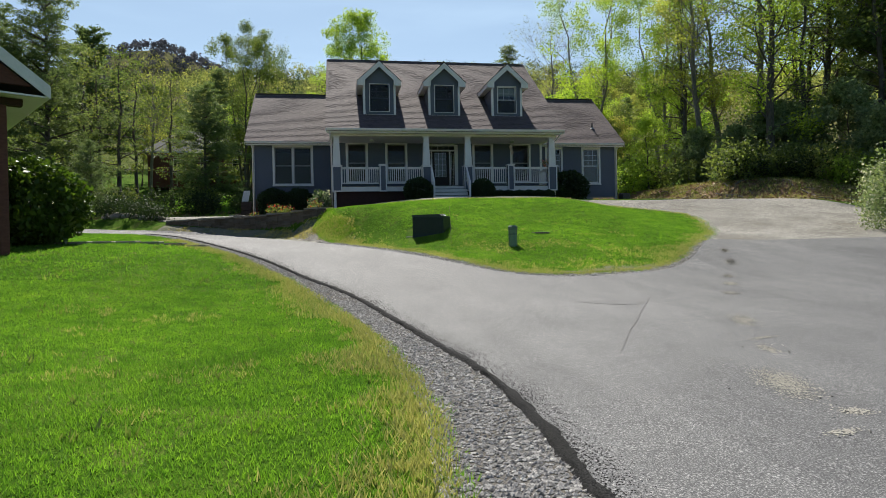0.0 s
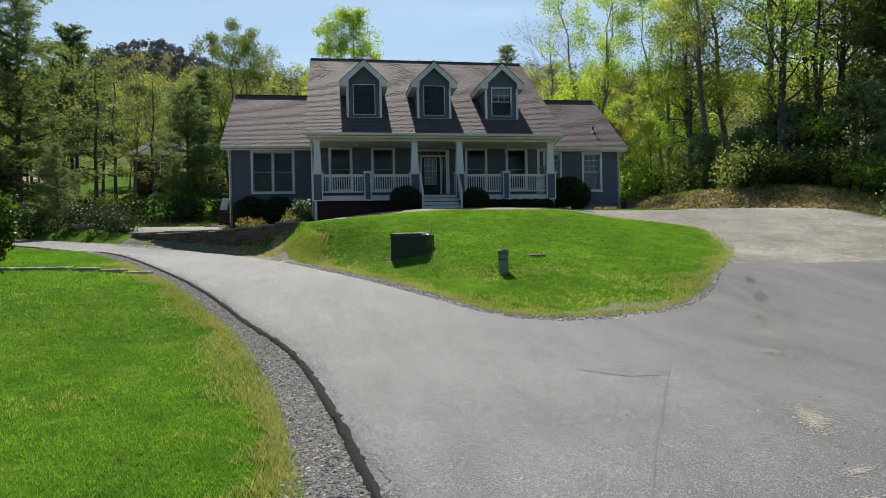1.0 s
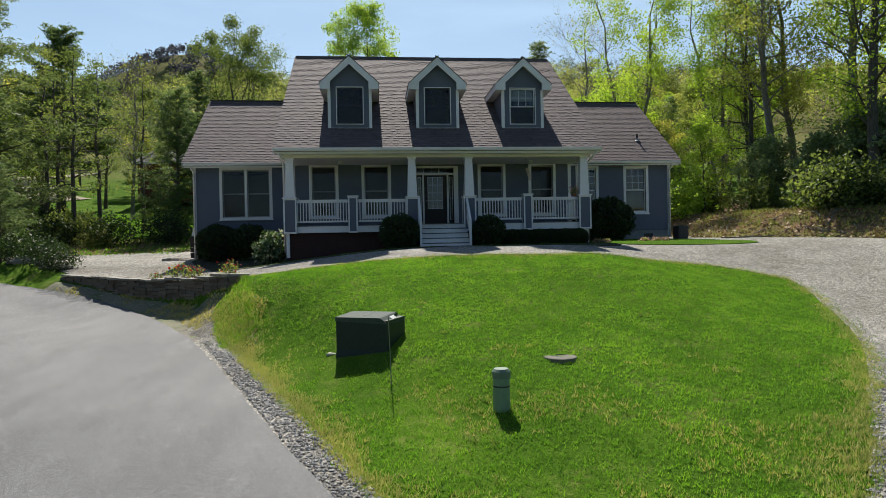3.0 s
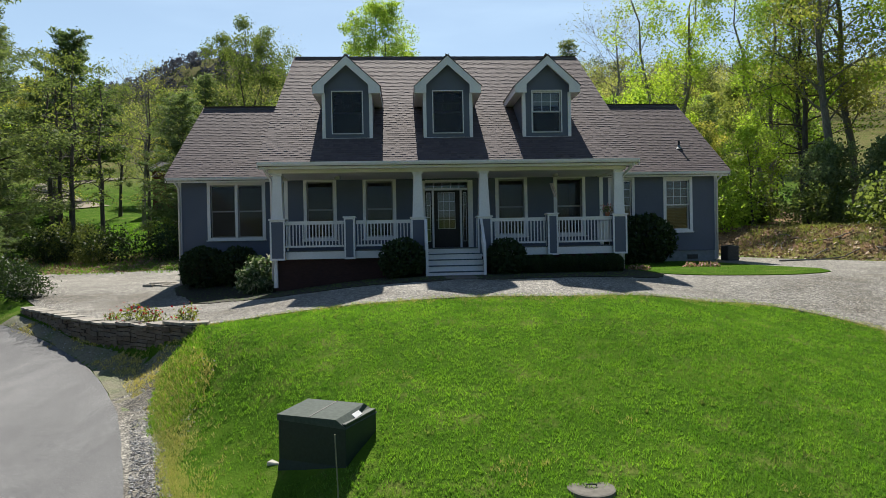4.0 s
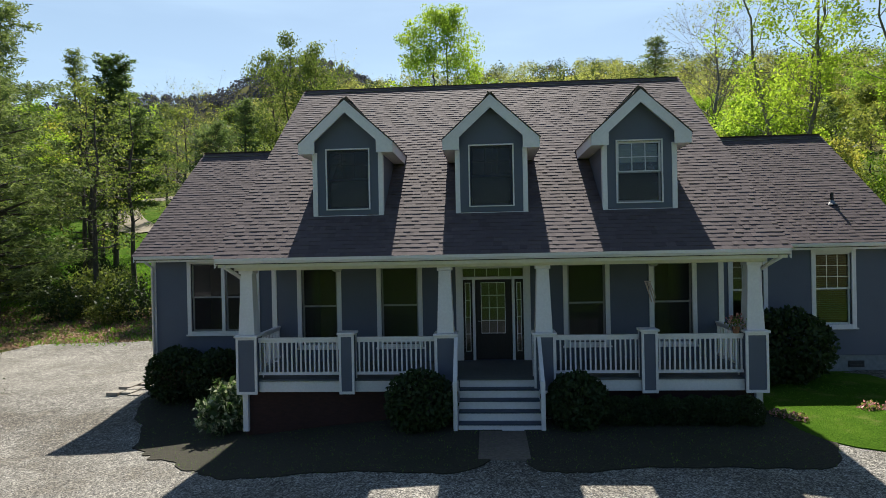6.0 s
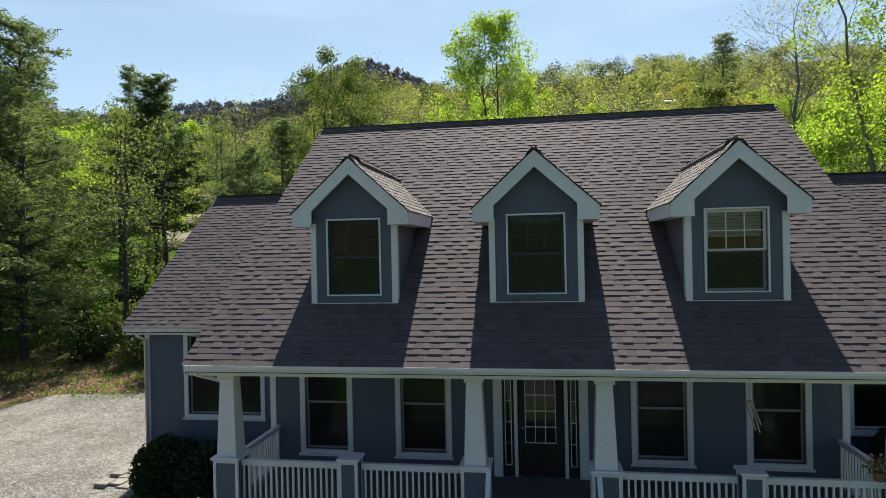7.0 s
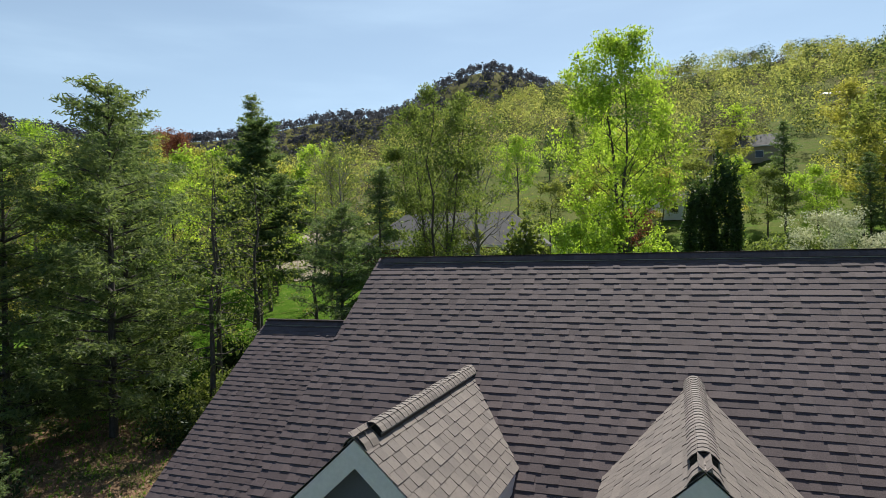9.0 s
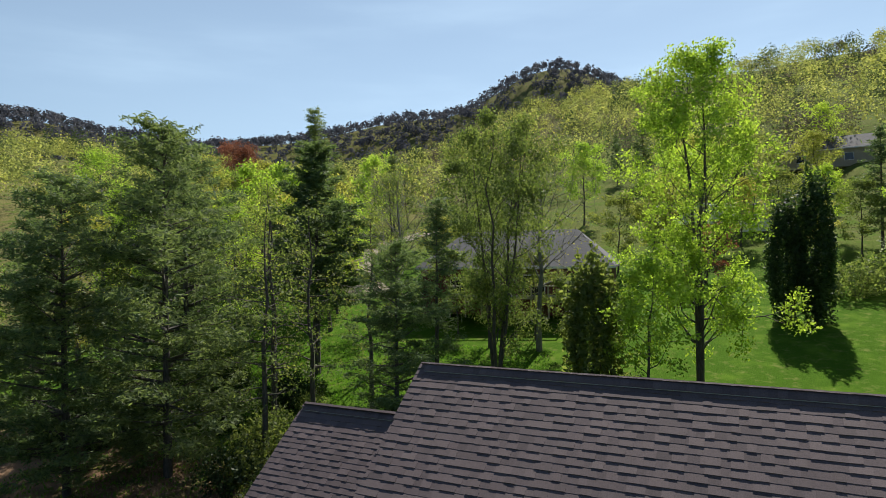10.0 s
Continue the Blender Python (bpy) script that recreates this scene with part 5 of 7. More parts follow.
def make_shrub(name, seed, rx, ry, rz, leaf, count, leaf_size, label, category="shrub", bloom=None, blooms=0, loose=0.25, square=0.0):
    """A dense shrub: stems and a shell of leaves, with blossoms where it has any."""
    gen = np.random.default_rng(seed)
    t = thing(name, (0, 0, 0), label, category)
    wood = Shape()
    for k in range(7):
        az = k * 0.9 + gen.random()
        wood.tube([(0.05 * math.cos(az), 0.05 * math.sin(az), -0.1), (rx * 0.35 * math.cos(az), ry * 0.35 * math.sin(az), rz * 0.8), (rx * 0.6 * math.cos(az), ry * 0.6 * math.sin(az), rz * 1.5)], [0.02, 0.014, 0.006], 4, caps=False)
    tagged(part("woody_stem", wood, bark, t), kind="stuff")

    def cloud(n, lo):
        d = gen.normal(size=(n, 3))
        d /= np.linalg.norm(d, axis=1, keepdims=True)
        d = np.sign(d) * np.abs(d) ** (1 - square * 0.5)
        r = lo + (1 - lo) * gen.random((n, 1)) ** 0.5
        lump = 1 + loose * np.sin(d[:, :1] * 7 + seed) * np.cos(d[:, 1:2] * 6 + seed * 2) + loose * 0.6 * gen.normal(size=(n, 1)) * 0.35
        p = d * r * lump * (rx, ry, rz)
        p[:, 2] = np.maximum(p[:, 2] + rz * 0.95, 0.02)
        return p

    part("leaves", fast_mesh("leaves", leaf_quads(cloud(count, 0.55), leaf_size, gen), 4, leaf), None, t)
    if bloom:
        part("blossoms", fast_mesh("blossoms", leaf_quads(cloud(blooms, 0.9), leaf_size * 0.9, gen, aspect=0.9), 4, bloom), None, t)
    return t


def put(ob, x, y, turn=0.0, size=1.0, sink=0.05, z=None, tall=None):
    """Stands a thing on the ground there."""
    return Matrix.LocRotScale((x, y, (near_height(x, y) if math.hypot(x - 3, y - 25) < 75 else height(x, y)) - sink if z is None else z), Euler((0, 0, turn)), (size, size, tall or size))


class Kind:
    """A thing built once: the first call sets it down, later calls copy it."""

    def __init__(self, ob):
        self.ob, self.used = ob, False

    def at(self, x, y, turn=0.0, size=1.0, tall=None, label="", z=None):
        m = put(self.ob, x, y, turn, size, tall=tall, z=z)
        if not self.used:
            self.used = True
            self.ob.matrix_basis = m
            ob = self.ob
        else:
            ob = copy_thing(self.ob, m)
            ob.matrix_basis = m
        return tagged(ob, label) if label else ob


poplar = Kind(make_tree("tulip_poplar", 3, 19.5, 4.3, 0.12, leaf_bright, bark, 34000, 0.088, 0.5, limbs=52, stems=2, shape_of=lambda u: 0.8 + 0.7 * u if u < 0.4 else 0.12 + 0.96 * ((1 - u) / 0.6) ** 0.8, label="tall tulip poplar in fresh bright yellow-green leaf", rise_of=0.9, depth=1, low=1.35))
multi = Kind(make_tree("maple_tree", 5, 16.5, 3.4, 0.16, leaf_mid, bark, 27000, 0.082, 0.55, limbs=52, stems=4, label="multi-stemmed tree in small mid-green spring leaves", rise_of=1.1))
woods = [Kind(make_tree("forest_tree", 20 + i, 21 + 1.5 * i, 3.6 + 0.3 * i, 0.16 + 0.06 * i, leaf, bk, 11000, 0.088, 0.65, limbs=32, label=lab, rise_of=0.8))
         for i, (leaf, bk, lab) in enumerate(((leaf_bright, bark, "tall slender forest tree in bright spring leaf"), (leaf_mid, bark, "tall forest tree in mid-green leaf"), (leaf_yellow, bark_pale, "tall pale-barked forest tree in yellow-green leaf"), (leaf_bright, bark_pale, "tall forest tree with thin bright foliage")))]
thin = Kind(make_tree("thin_tree", 31, 15, 2.2, 0.25, leaf_mid, bark, 1500, 0.09, 0.4, limbs=26, label="thin dark-stemmed tree, sparsely leafed", rise_of=0.3, droop=-0.02))
bare = Kind(make_tree("bare_tree", 33, 17, 4.5, 0.3, leaf_yellow, bark_pale, 500, 0.07, 0.4, limbs=30, label="bare grey tree with a haze of buds", rise_of=1.0, depth=2))
rusty = Kind(make_tree("red_maple", 35, 13, 3.4, 0.3, leaf_rust, bark, 14000, 0.085, 0.5, limbs=22, label="maple with rust-red spring leaves", rise_of=0.9))
yellow = [Kind(make_tree("hillside_tree", 40 + i, 12, 3.6, 0.25, leaf, bark, 5400, 0.14, 0.65, limbs=18, label=lab, rise_of=0.8)) for i, (leaf, lab) in enumerate(((leaf_yellow, "rounded hillside tree in yellow-green leaf"), (leaf_mid, "rounded hillside tree in mid-green leaf"), (leaf_bright, "rounded hillside tree in bright green leaf")))]
pines = [Kind(make_pine("white_pine", 50 + i, 17, 6.8 - 3.0 * i, 0.08, 42000 - 20000 * i, 0.15, "dark green white pine with layered boughs")) for i in range(2)]
hill_pine = Kind(make_pine("hill_pine", 58, 15, 3.4, 0.15, 5200, 0.26, "dark hillside pine among leafing trees"))
scrub_pine = Kind(make_pine("scrub_pine", 55, 13, 1.9, 0.42, 3200, 0.17, "thin ragged dark pine with bare lower trunk", 0.5))
columns = Kind(make_shrub("arborvitae", 60, 1.15, 1.15, 4.5, needle_deep, 11000, 0.11, "tall dark columnar evergreen", "evergreen tree", loose=0.3))
leafy_column = Kind(make_shrub("holly_tree", 61, 1.1, 1.1, 3.3, leaf_mid, 6000, 0.12, "narrow upright green holly tree", "tree", loose=0.25))
blossom = Kind(make_tree("dogwood", 62, 6.5, 3.0, 0.2, leaf_white, bark, 7000, 0.085, 0.5, limbs=18, label="small white-blossomed dogwood tree on the lawn", rise_of=0.5))
redbud = Kind(make_tree("redbud", 63, 6, 2.4, 0.2, leaf_rust, bark, 3000, 0.12, 0.4, limbs=16, label="small red-leaved ornamental tree", rise_of=0.7))
under = [Kind(make_shrub("undergrowth", 70 + i, 1.7, 1.6, 1.15, m, 2100, 0.095, lab, "undergrowth", loose=0.5)) for i, (m, lab) in enumerate(((leaf_mid, "loose mid-green woodland undergrowth"), (leaf_dark, "dark evergreen woodland undergrowth"), (leaf_bright, "bright green young undergrowth")))]
laurel = Kind(make_tree("laurel", 75, 7.5, 2.2, 0.05, leaf_sage, bark, 9000, 0.13, 0.6, limbs=30, label="broad laurel with grey-green glossy leaves", rise_of=0.5))

LONE = (44.2 - height(34.9, 130.5)) / 13
# single trees, left of and behind the house
pines[0].at(-21.0, 48.8, 0.3, 1.02)
pines[1].at(-50, 98, 1.0, 1.3, label="tall upright dark green pine in the woods")
scrub_pine.at(-38, 99, 0.2, 1.15)
scrub_pine.at(-11.2, 58.6, 0.5, 0.95)
pines[0].at(-11.3, 54.4, 2.0, 0.62, label="young dense dark pine beside the lawn")
multi.at(-9.4, 63.1, 0.2, 0.92, tall=1.06)
poplar.at(1.9, 66.8, 0.4, 1.02, tall=1.07)
leafy_column.at(-3.2, 61.8, 0, 1.35)
yellow[2].at(-0.4, 61.5, 1.2, 0.72, label="low bright green tree below the poplar")
columns.at(8.9, 81.5, 0, 1.25)
columns.at(6.9, 81.2, 2, 1.05)
for x, y, sc in ((-13.5, 72, 0.62), (-10.6, 74.5, 0.58), (-6.6, 70.5, 0.5), (-17.5, 75, 0.6)):
    yellow[1].at(x, y, x, sc, label="low mid-green tree before the brick neighbour house")
for x, y, sc in ((12.5, 90, 1.3), (15.5, 92, 1.5), (18.5, 91, 1.3), (10, 93, 1.2)):
    under[0].at(x, y, x, sc, label="rounded green bush at the far side of the lawn")
thin.at(-19.6, 54.8, 0.0, 0.95)
thin.at(-16.8, 54.8, 2.1, 0.9)
thin.at(-17.0, 51.2, 4.0, 0.92)
thin.at(-14.8, 57.5, 3.0, 0.85)
thin.at(-21.4, 57.0, 1.2, 1.0)
bare.at(-9.5, 72, 0.4, 1.0)
bare.at(29.6, 86, 0.4, 1.36)
bare.at(-19.5, 68, 1.4, 0.9)
scrub_pine.at(34.9, 130.5, 0.4, 2.3, tall=LONE, label="lone tall pine with an open crown")
rusty.at(-71, 105, 0.0, 1.35)
rusty.at(-75, 109, 1.0, 1.3)
tall_pine = Kind(make_pine("white_pine", 57, 17, 4.8, 0.3, 30000, 0.2, "tall straight pine with bare lower trunk and layered boughs"))
tall_pine.at(-23.6, 63.9, 0.6, 1.0)
redbud.at(0.6, 95, 0.0, 1.0)
blossom.at(16.5, 80, 0.0, 1.0)
blossom.at(18.5, 76, 2.0, 0.8)
for i, (x, y, sc) in enumerate(((-24.5, 46, 0.9), (-34, 50, 0.8), (-29, 57, 1.0), (-34, 60, 1.1), (-24, 39, 0.8))):
    pines[i % 2].at(x, y, i * 1.7, sc)
for i, (x, y, sc) in enumerate(((-28, 69, 0.85), (-33, 66, 0.9), (-37, 57, 0.95), (-38, 70, 1.0), (-30, 74, 0.85), (-42, 62, 1.0), (-28, 43, 0.7), (-33, 52, 0.8), (-26, 78, 0.85))):
    woods[(i * 3 + 1) % 4].at(x, y, i * 2.1, sc * 0.74)
# the woods to the right
rw = random.Random(5)
clump = Kind(make_tree("poplar_clump", 37, 20, 2.8, 0.3, leaf_bright, bark_pale, 17000, 0.085, 0.6, limbs=42, stems=3, label="pale multi-stemmed tree in airy bright spring leaf", rise_of=1.0))
clump.at(23.7, 56.3, 0.3, 1.05)
clump.at(28.6, 52.0, 2.0, 1.0)
RIGHT_WOODS = ((27.2, 36.0), (29.6, 40.2), (27.0, 43.5), (33, 38.8), (36.4, 44.5), (30.5, 46.5), (40, 45), (46, 39.5), (36.5, 35), (41, 32.5), (52, 41), (57.6, 48), (58, 38.8), (50, 33), (28.2, 48))
for i, (x, y) in enumerate(RIGHT_WOODS):
    woods[(0, 3, 2, 1, 0, 2, 3)[i % 7]].at(x + rw.uniform(-0.4, 0.4), y + rw.uniform(-0.4, 0.4), rw.random() * 6.28, rw.uniform(0.85, 1.12))
for x, y, sc in ((26.5, 71, 0.95), (21.5, 69.5, 0.8), (31.5, 74, 0.9), (37, 68, 1.0), (44, 72, 1.0), (34, 60, 0.75)):
    yellow[int(x) % 3].at(x, y, x, sc, label="low rounded tree at the wood's far edge in yellow-green leaf")
for x, y, sc in ((30, 36.5, 0.95), (34.5, 41.5, 1.05), (27, 45.6, 0.9), (38.5, 39, 1.1), (43.5, 43, 1.1), (33.5, 34, 1.0)):
    thin.at(x, y, x * 3, sc * 1.25, label="thin dark-stemmed woodland tree, sparsely leafed")
for i in range(34):
    y = rw.uniform(22, 46)
    x = 19.5 + 0.55 * max(0, 36 - y) + rw.uniform(4.2, 14)
    under[(0, 1, 1, 0, 2)[i % 5]].at(x, y, rw.random() * 6.28, rw.uniform(0.4, 0.95))
for x, y, sc in ((29.5, 37.0, 0.75), (31.5, 34.5, 0.85), (35, 32.5, 0.9), (27.5, 40, 0.6), (39, 30.5, 1.0)):
    laurel.at(x, y, rw.random() * 6.28, sc)
for x, y, sc in ((20.2, 52, 0.5), (22.4, 49.5, 0.48), (19.6, 57, 0.55), (23.5, 53, 0.55), (24.3, 46.5, 0.5), (21.5, 60.5, 0.6), (26.5, 58.5, 0.6)):
    yellow[(2, 0, 1)[int(x * 10) % 3]].at(x, y, x * 2, sc, label="young bright-leaved tree at the wood's edge")
for x, y, sc in ((26.2, 42.6, 0.62), (29.2, 38.4, 0.75), (31.0, 31.5, 0.6)):
    laurel.at(x, y, x * 5, sc)
for x, y, sc in ((37, 36.8, 1.3), (41, 34.5, 1.2)):
    tall_pine.at(x, y, x * 3, sc, label="dark tall pine standing among the leafing woods")
for i in range(30):
    x, y = rw.uniform(19.5, 33), rw.uniform(45, 64)
    under[(0, 0, 1, 2)[i % 4]].at(x, y, i * 1.9, rw.uniform(0.75, 1.3))
for i in range(22):
    y = rw.uniform(23, 37)
    under[(0, 2, 0, 1)[i % 4]].at(19.5 + 0.55 * max(0, 36 - y) + rw.uniform(3.4, 9), y, i * 2.3, rw.uniform(0.6, 1.15))
# undergrowth on the left
for i in range(34):
    x, y = rw.uniform(-32, -9.5), rw.uniform(47.5, 61)
    if not (-16 < x < -7 and y > 53):
        under[(0, 1, 1, 0, 1)[i % 5]].at(x, y, rw.random() * 6.28, rw.uniform(0.5, 1.1))
for x, y, sc in ((-15.5, 37.5, 0.7), (-17.5, 39.5, 0.9), (-19.5, 41, 1.0), (-13.6, 48.6, 0.9), (-10.4, 49.5, 0.85), (-7.5, 50, 0.75), (-22, 36, 1.1)):
    under[1].at(x, y, x, sc)
for x, y, sc in ((-9.4, 33.4, 0.42), (-10.6, 34.8, 0.5), (-12.2, 36.4, 0.6)):
    under[1].at(x, y, x * 2, sc, label="dark spiky shrub beside the boulders")
pines[0].at(-14.2, 38.2, 0.9, 0.27, label="young dark evergreen beside the gravel")
# trees behind, up the slope
for i in range(60):
    az, r = radians(rw.uniform(-52, 34)), rw.uniform(72, 150)
    x, y = 3 + r * math.sin(az), 25 + r * math.cos(az)
    if (2 < x < 26 and 60 < y < 96) or (-24 < x < -4 and 74 < y < 100) or y < 70 and -26 < x < -6:
        continue
    (yellow[i % 3] if i % 5 else hill_pine).at(x, y, rw.random() * 6.28, rw.uniform(0.75, 1.25) * (1 if i % 5 else 0.8))

for i, (x, y) in enumerate(((27, 88), (33, 92), (40, 88), (47, 94), (30, 100), (37, 103), (45, 106), (54, 100), (24, 104), (51, 86), (58, 92), (22.5, 98), (28, 112), (40, 115))):
    yellow[(i * 2 + i // 4) % 3].at(x, y, i * 1.3, 0.7 + 0.09 * (i % 5))
for i, (x, y, sc) in enumerate(((3.6, 62.4, 0.75), (5.2, 61.6, 0.55), (7.0, 61.3, 0.5), (8.6, 61.6, 0.6), (10.4, 61.4, 0.45), (12.5, 61.8, 0.55), (14.8, 62, 0.6), (0.8, 60.9, 0.5), (-5.4, 60.2, 0.7), (-9, 58.6, 0.8), (-1.8, 63.4, 0.8))):
    under[(0, 1, 0, 0)[i % 4]].at(x, y, i, sc, label="scrubby bush along the wire fence")

for i, (x, y) in enumerate(((11, 101), (15, 105), (19, 99), (7.5, 107), (22, 93), (3.5, 112), (13, 113), (-3.5, 106), (-22, 96), (-27, 90), (-9, 100))):
    (hill_pine if i == 4 else yellow[(i + i // 3) % 3]).at(x, y, i * 1.7, 0.62 + 0.07 * (i % 4))

for i in range(22):
    x, y = rw.uniform(-68, -32), rw.uniform(72, 112)
    if not -52 < x < -34 or y < 84:
        yellow[(2, 1, 2, 0)[i % 4]].at(x, y, i * 2.1, rw.uniform(0.9, 1.3))

# shrubs near the house and the lane
make_shrub_big = Kind(make_shrub("boxwood", 80, 1.25, 1.2, 1.2, leaf_box, 9000, 0.075, "large rounded evergreen bush beside the brick house", loose=0.14))
make_shrub_big.at(-8.1, 17.95, 0.3, 1.0)
make_shrub_big.at(-9.7, 18.2, 1.3, 1.05)
roadside = Kind(make_shrub("privet", 81, 1.5, 1.4, 1.5, leaf_sage, 5200, 0.06, "pale-tipped green roadside shrub", loose=0.5, bloom=leaf_white, blooms=500))
roadside.at(18.6, 18.3, 0, 0.8)
roadside.at(20.4, 19.8, 2, 0.9)
foundation = Kind(make_shrub("yew", 82, 0.78, 0.7, 0.68, leaf_dark, 4200, 0.05, "clipped round dark evergreen shrub beside the porch steps", loose=0.06))
foundation.at(3.72, 30.5, 0, 1.0)
foundation.at(7.0, 30.55, 1, 0.92)
for x, y, sc in ((-3.7, 34.6, 1.2), (-2.35, 34.4, 1.15), (13.05, 34.4, 1.5), (11.9, 33.9, 0.95)):
    foundation.at(x, y, x, sc, label="dark evergreen shrub against the house wall")
for i in range(6):
    foundation.at(7.9 + i * 0.52, 30.75, i, 0.5, label="low dark hedge plant along the porch")
camellia = Kind(make_shrub("variegated_shrub", 83, 0.55, 0.5, 0.62, leaf_gloss, 1500, 0.07, "loose shrub with pale blossoms beside the porch", bloom=leaf_white, blooms=420, loose=0.35))
camellia.at(-1.1, 31.9, 0, 1.0)
rose = Kind(make_shrub("rose_bush", 84, 0.5, 0.35, 0.38, leaf_mid, 300, 0.05, "thin rose bush with red flowers behind the stone wall", bloom=leaf_red, blooms=45, loose=0.5))
for x, y, sc in ((-2.75, 26.5, 0.75), (-2.25, 26.2, 0.62), (-1.1, 25.2, 0.7), (-3.7, 27.4, 0.45)):
    rose.at(x, y, x, sc)
annual = Kind(make_shrub("flower_clump", 85, 0.22, 0.16, 0.12, leaf_mid, 160, 0.035, "small clump of pink and white flowers", "flowers", bloom=leaf_pink, blooms=120, loose=0.4))
for x, y in ((11.35, 31.2), (11.6, 30.95), (13.5, 31.7), (13.95, 31.65), (14.3, 31.6)):
    annual.at(x, y, x, 1.0)

# ---- the forested hills ----


def hill_forest(name, count, r0, r1, az0, az1, size, per, quad, material, label, seed, lowest=0.0):
    gen = np.random.default_rng(seed)
    out = []
    for _ in range(count):
        az = radians(gen.uniform(az0, az1))
        r = math.sqrt(gen.uniform(r0 * r0, r1 * r1))
        x, y = 3 + r * math.sin(az), 25 + r * math.cos(az)
        h = size * gen.uniform(0.7, 1.4)
        near = r < 240
        d = gen.normal(size=(per * (2 if near else 1), 3))
        d /= np.linalg.norm(d, axis=1, keepdims=True)
        d[:, 2] = np.abs(d[:, 2]) * 1.25 - 0.2
        cen = np.array([x, y, height(x, y) + h * 0.75]) + d * (h * 0.55, h * 0.55, h * 0.75) * gen.uniform(0.6, 1.08, (len(d), 1))
        face = d + gen.normal(size=d.shape) * 0.45
        a = np.cross(face, gen.normal(size=d.shape))
        a /= np.linalg.norm(a, axis=1, keepdims=True)
        b = np.cross(a, face)
        b /= np.linalg.norm(b, axis=1, keepdims=True)
        k = quad * h / size * (0.6 if near else 1) * gen.uniform(0.6, 1.35, (len(d), 1))
        out.append(np.stack([cen - a * k, cen + b * k * 0.8, cen + a * k, cen - b * k * 0.8], axis=1).reshape(-1, 3))
    ob = new(name, fast_mesh(name, np.concatenate(out), 4, material))
    tagged(ob, label, "hillside forest", kind="stuff")


hill_forest("hill_forest", 1500, 118, 500, -62, 50, 7.0, 140, 0.38, hill_leaf, "yellow-green spring forest covering the hillside", 1)
hill_forest("hill_forest", 330, 118, 420, -40, 50, 6.5, 130, 0.33, hill_brown, "grey-brown bare trees among the hillside forest", 6)
hill_forest("hill_forest", 340, 118, 480, -62, 50, 8.0, 160, 0.36, hill_dark, "dark evergreens scattered over the hillside", 2)
hill_forest("ridge_forest", 3800, 600, 1000, -66, 8, 8, 34, 1.15, hill_bare_hazed, "bare grey forest on the far dark ridge, blue haze in its colour", 3)

track = smooth_line([(-34, 88), (-41, 94), (-47, 104), (-50, 116), (-49, 130)], 1.5)
s = Shape()
for i, (x, y) in enumerate(track):
    (xa, ya), (xb, yb) = track[max(i - 1, 0)], track[min(i + 1, len(track) - 1)]
    ln = math.hypot(xb - xa, yb - ya)
    nx, ny = (yb - ya) / ln, -(xb - xa) / ln
    for o in (-2.4, -0.8, 0.8, 2.4):
        s.v.append((x + nx * o, y + ny * o, height(x + nx * o, y + ny * o) + 0.12))
    if i:
        q = len(s.v) - 8
        s.f += [(q + k, q + k + 1, q + k + 5, q + k + 4) for k in range(3)]
me = s.mesh("dirt_track")
me.materials.append(dirt)
tagged(new("dirt_track", me), "pale dirt track climbing past the far lawn", "track", kind="structure")

# ---- neighbouring buildings ----


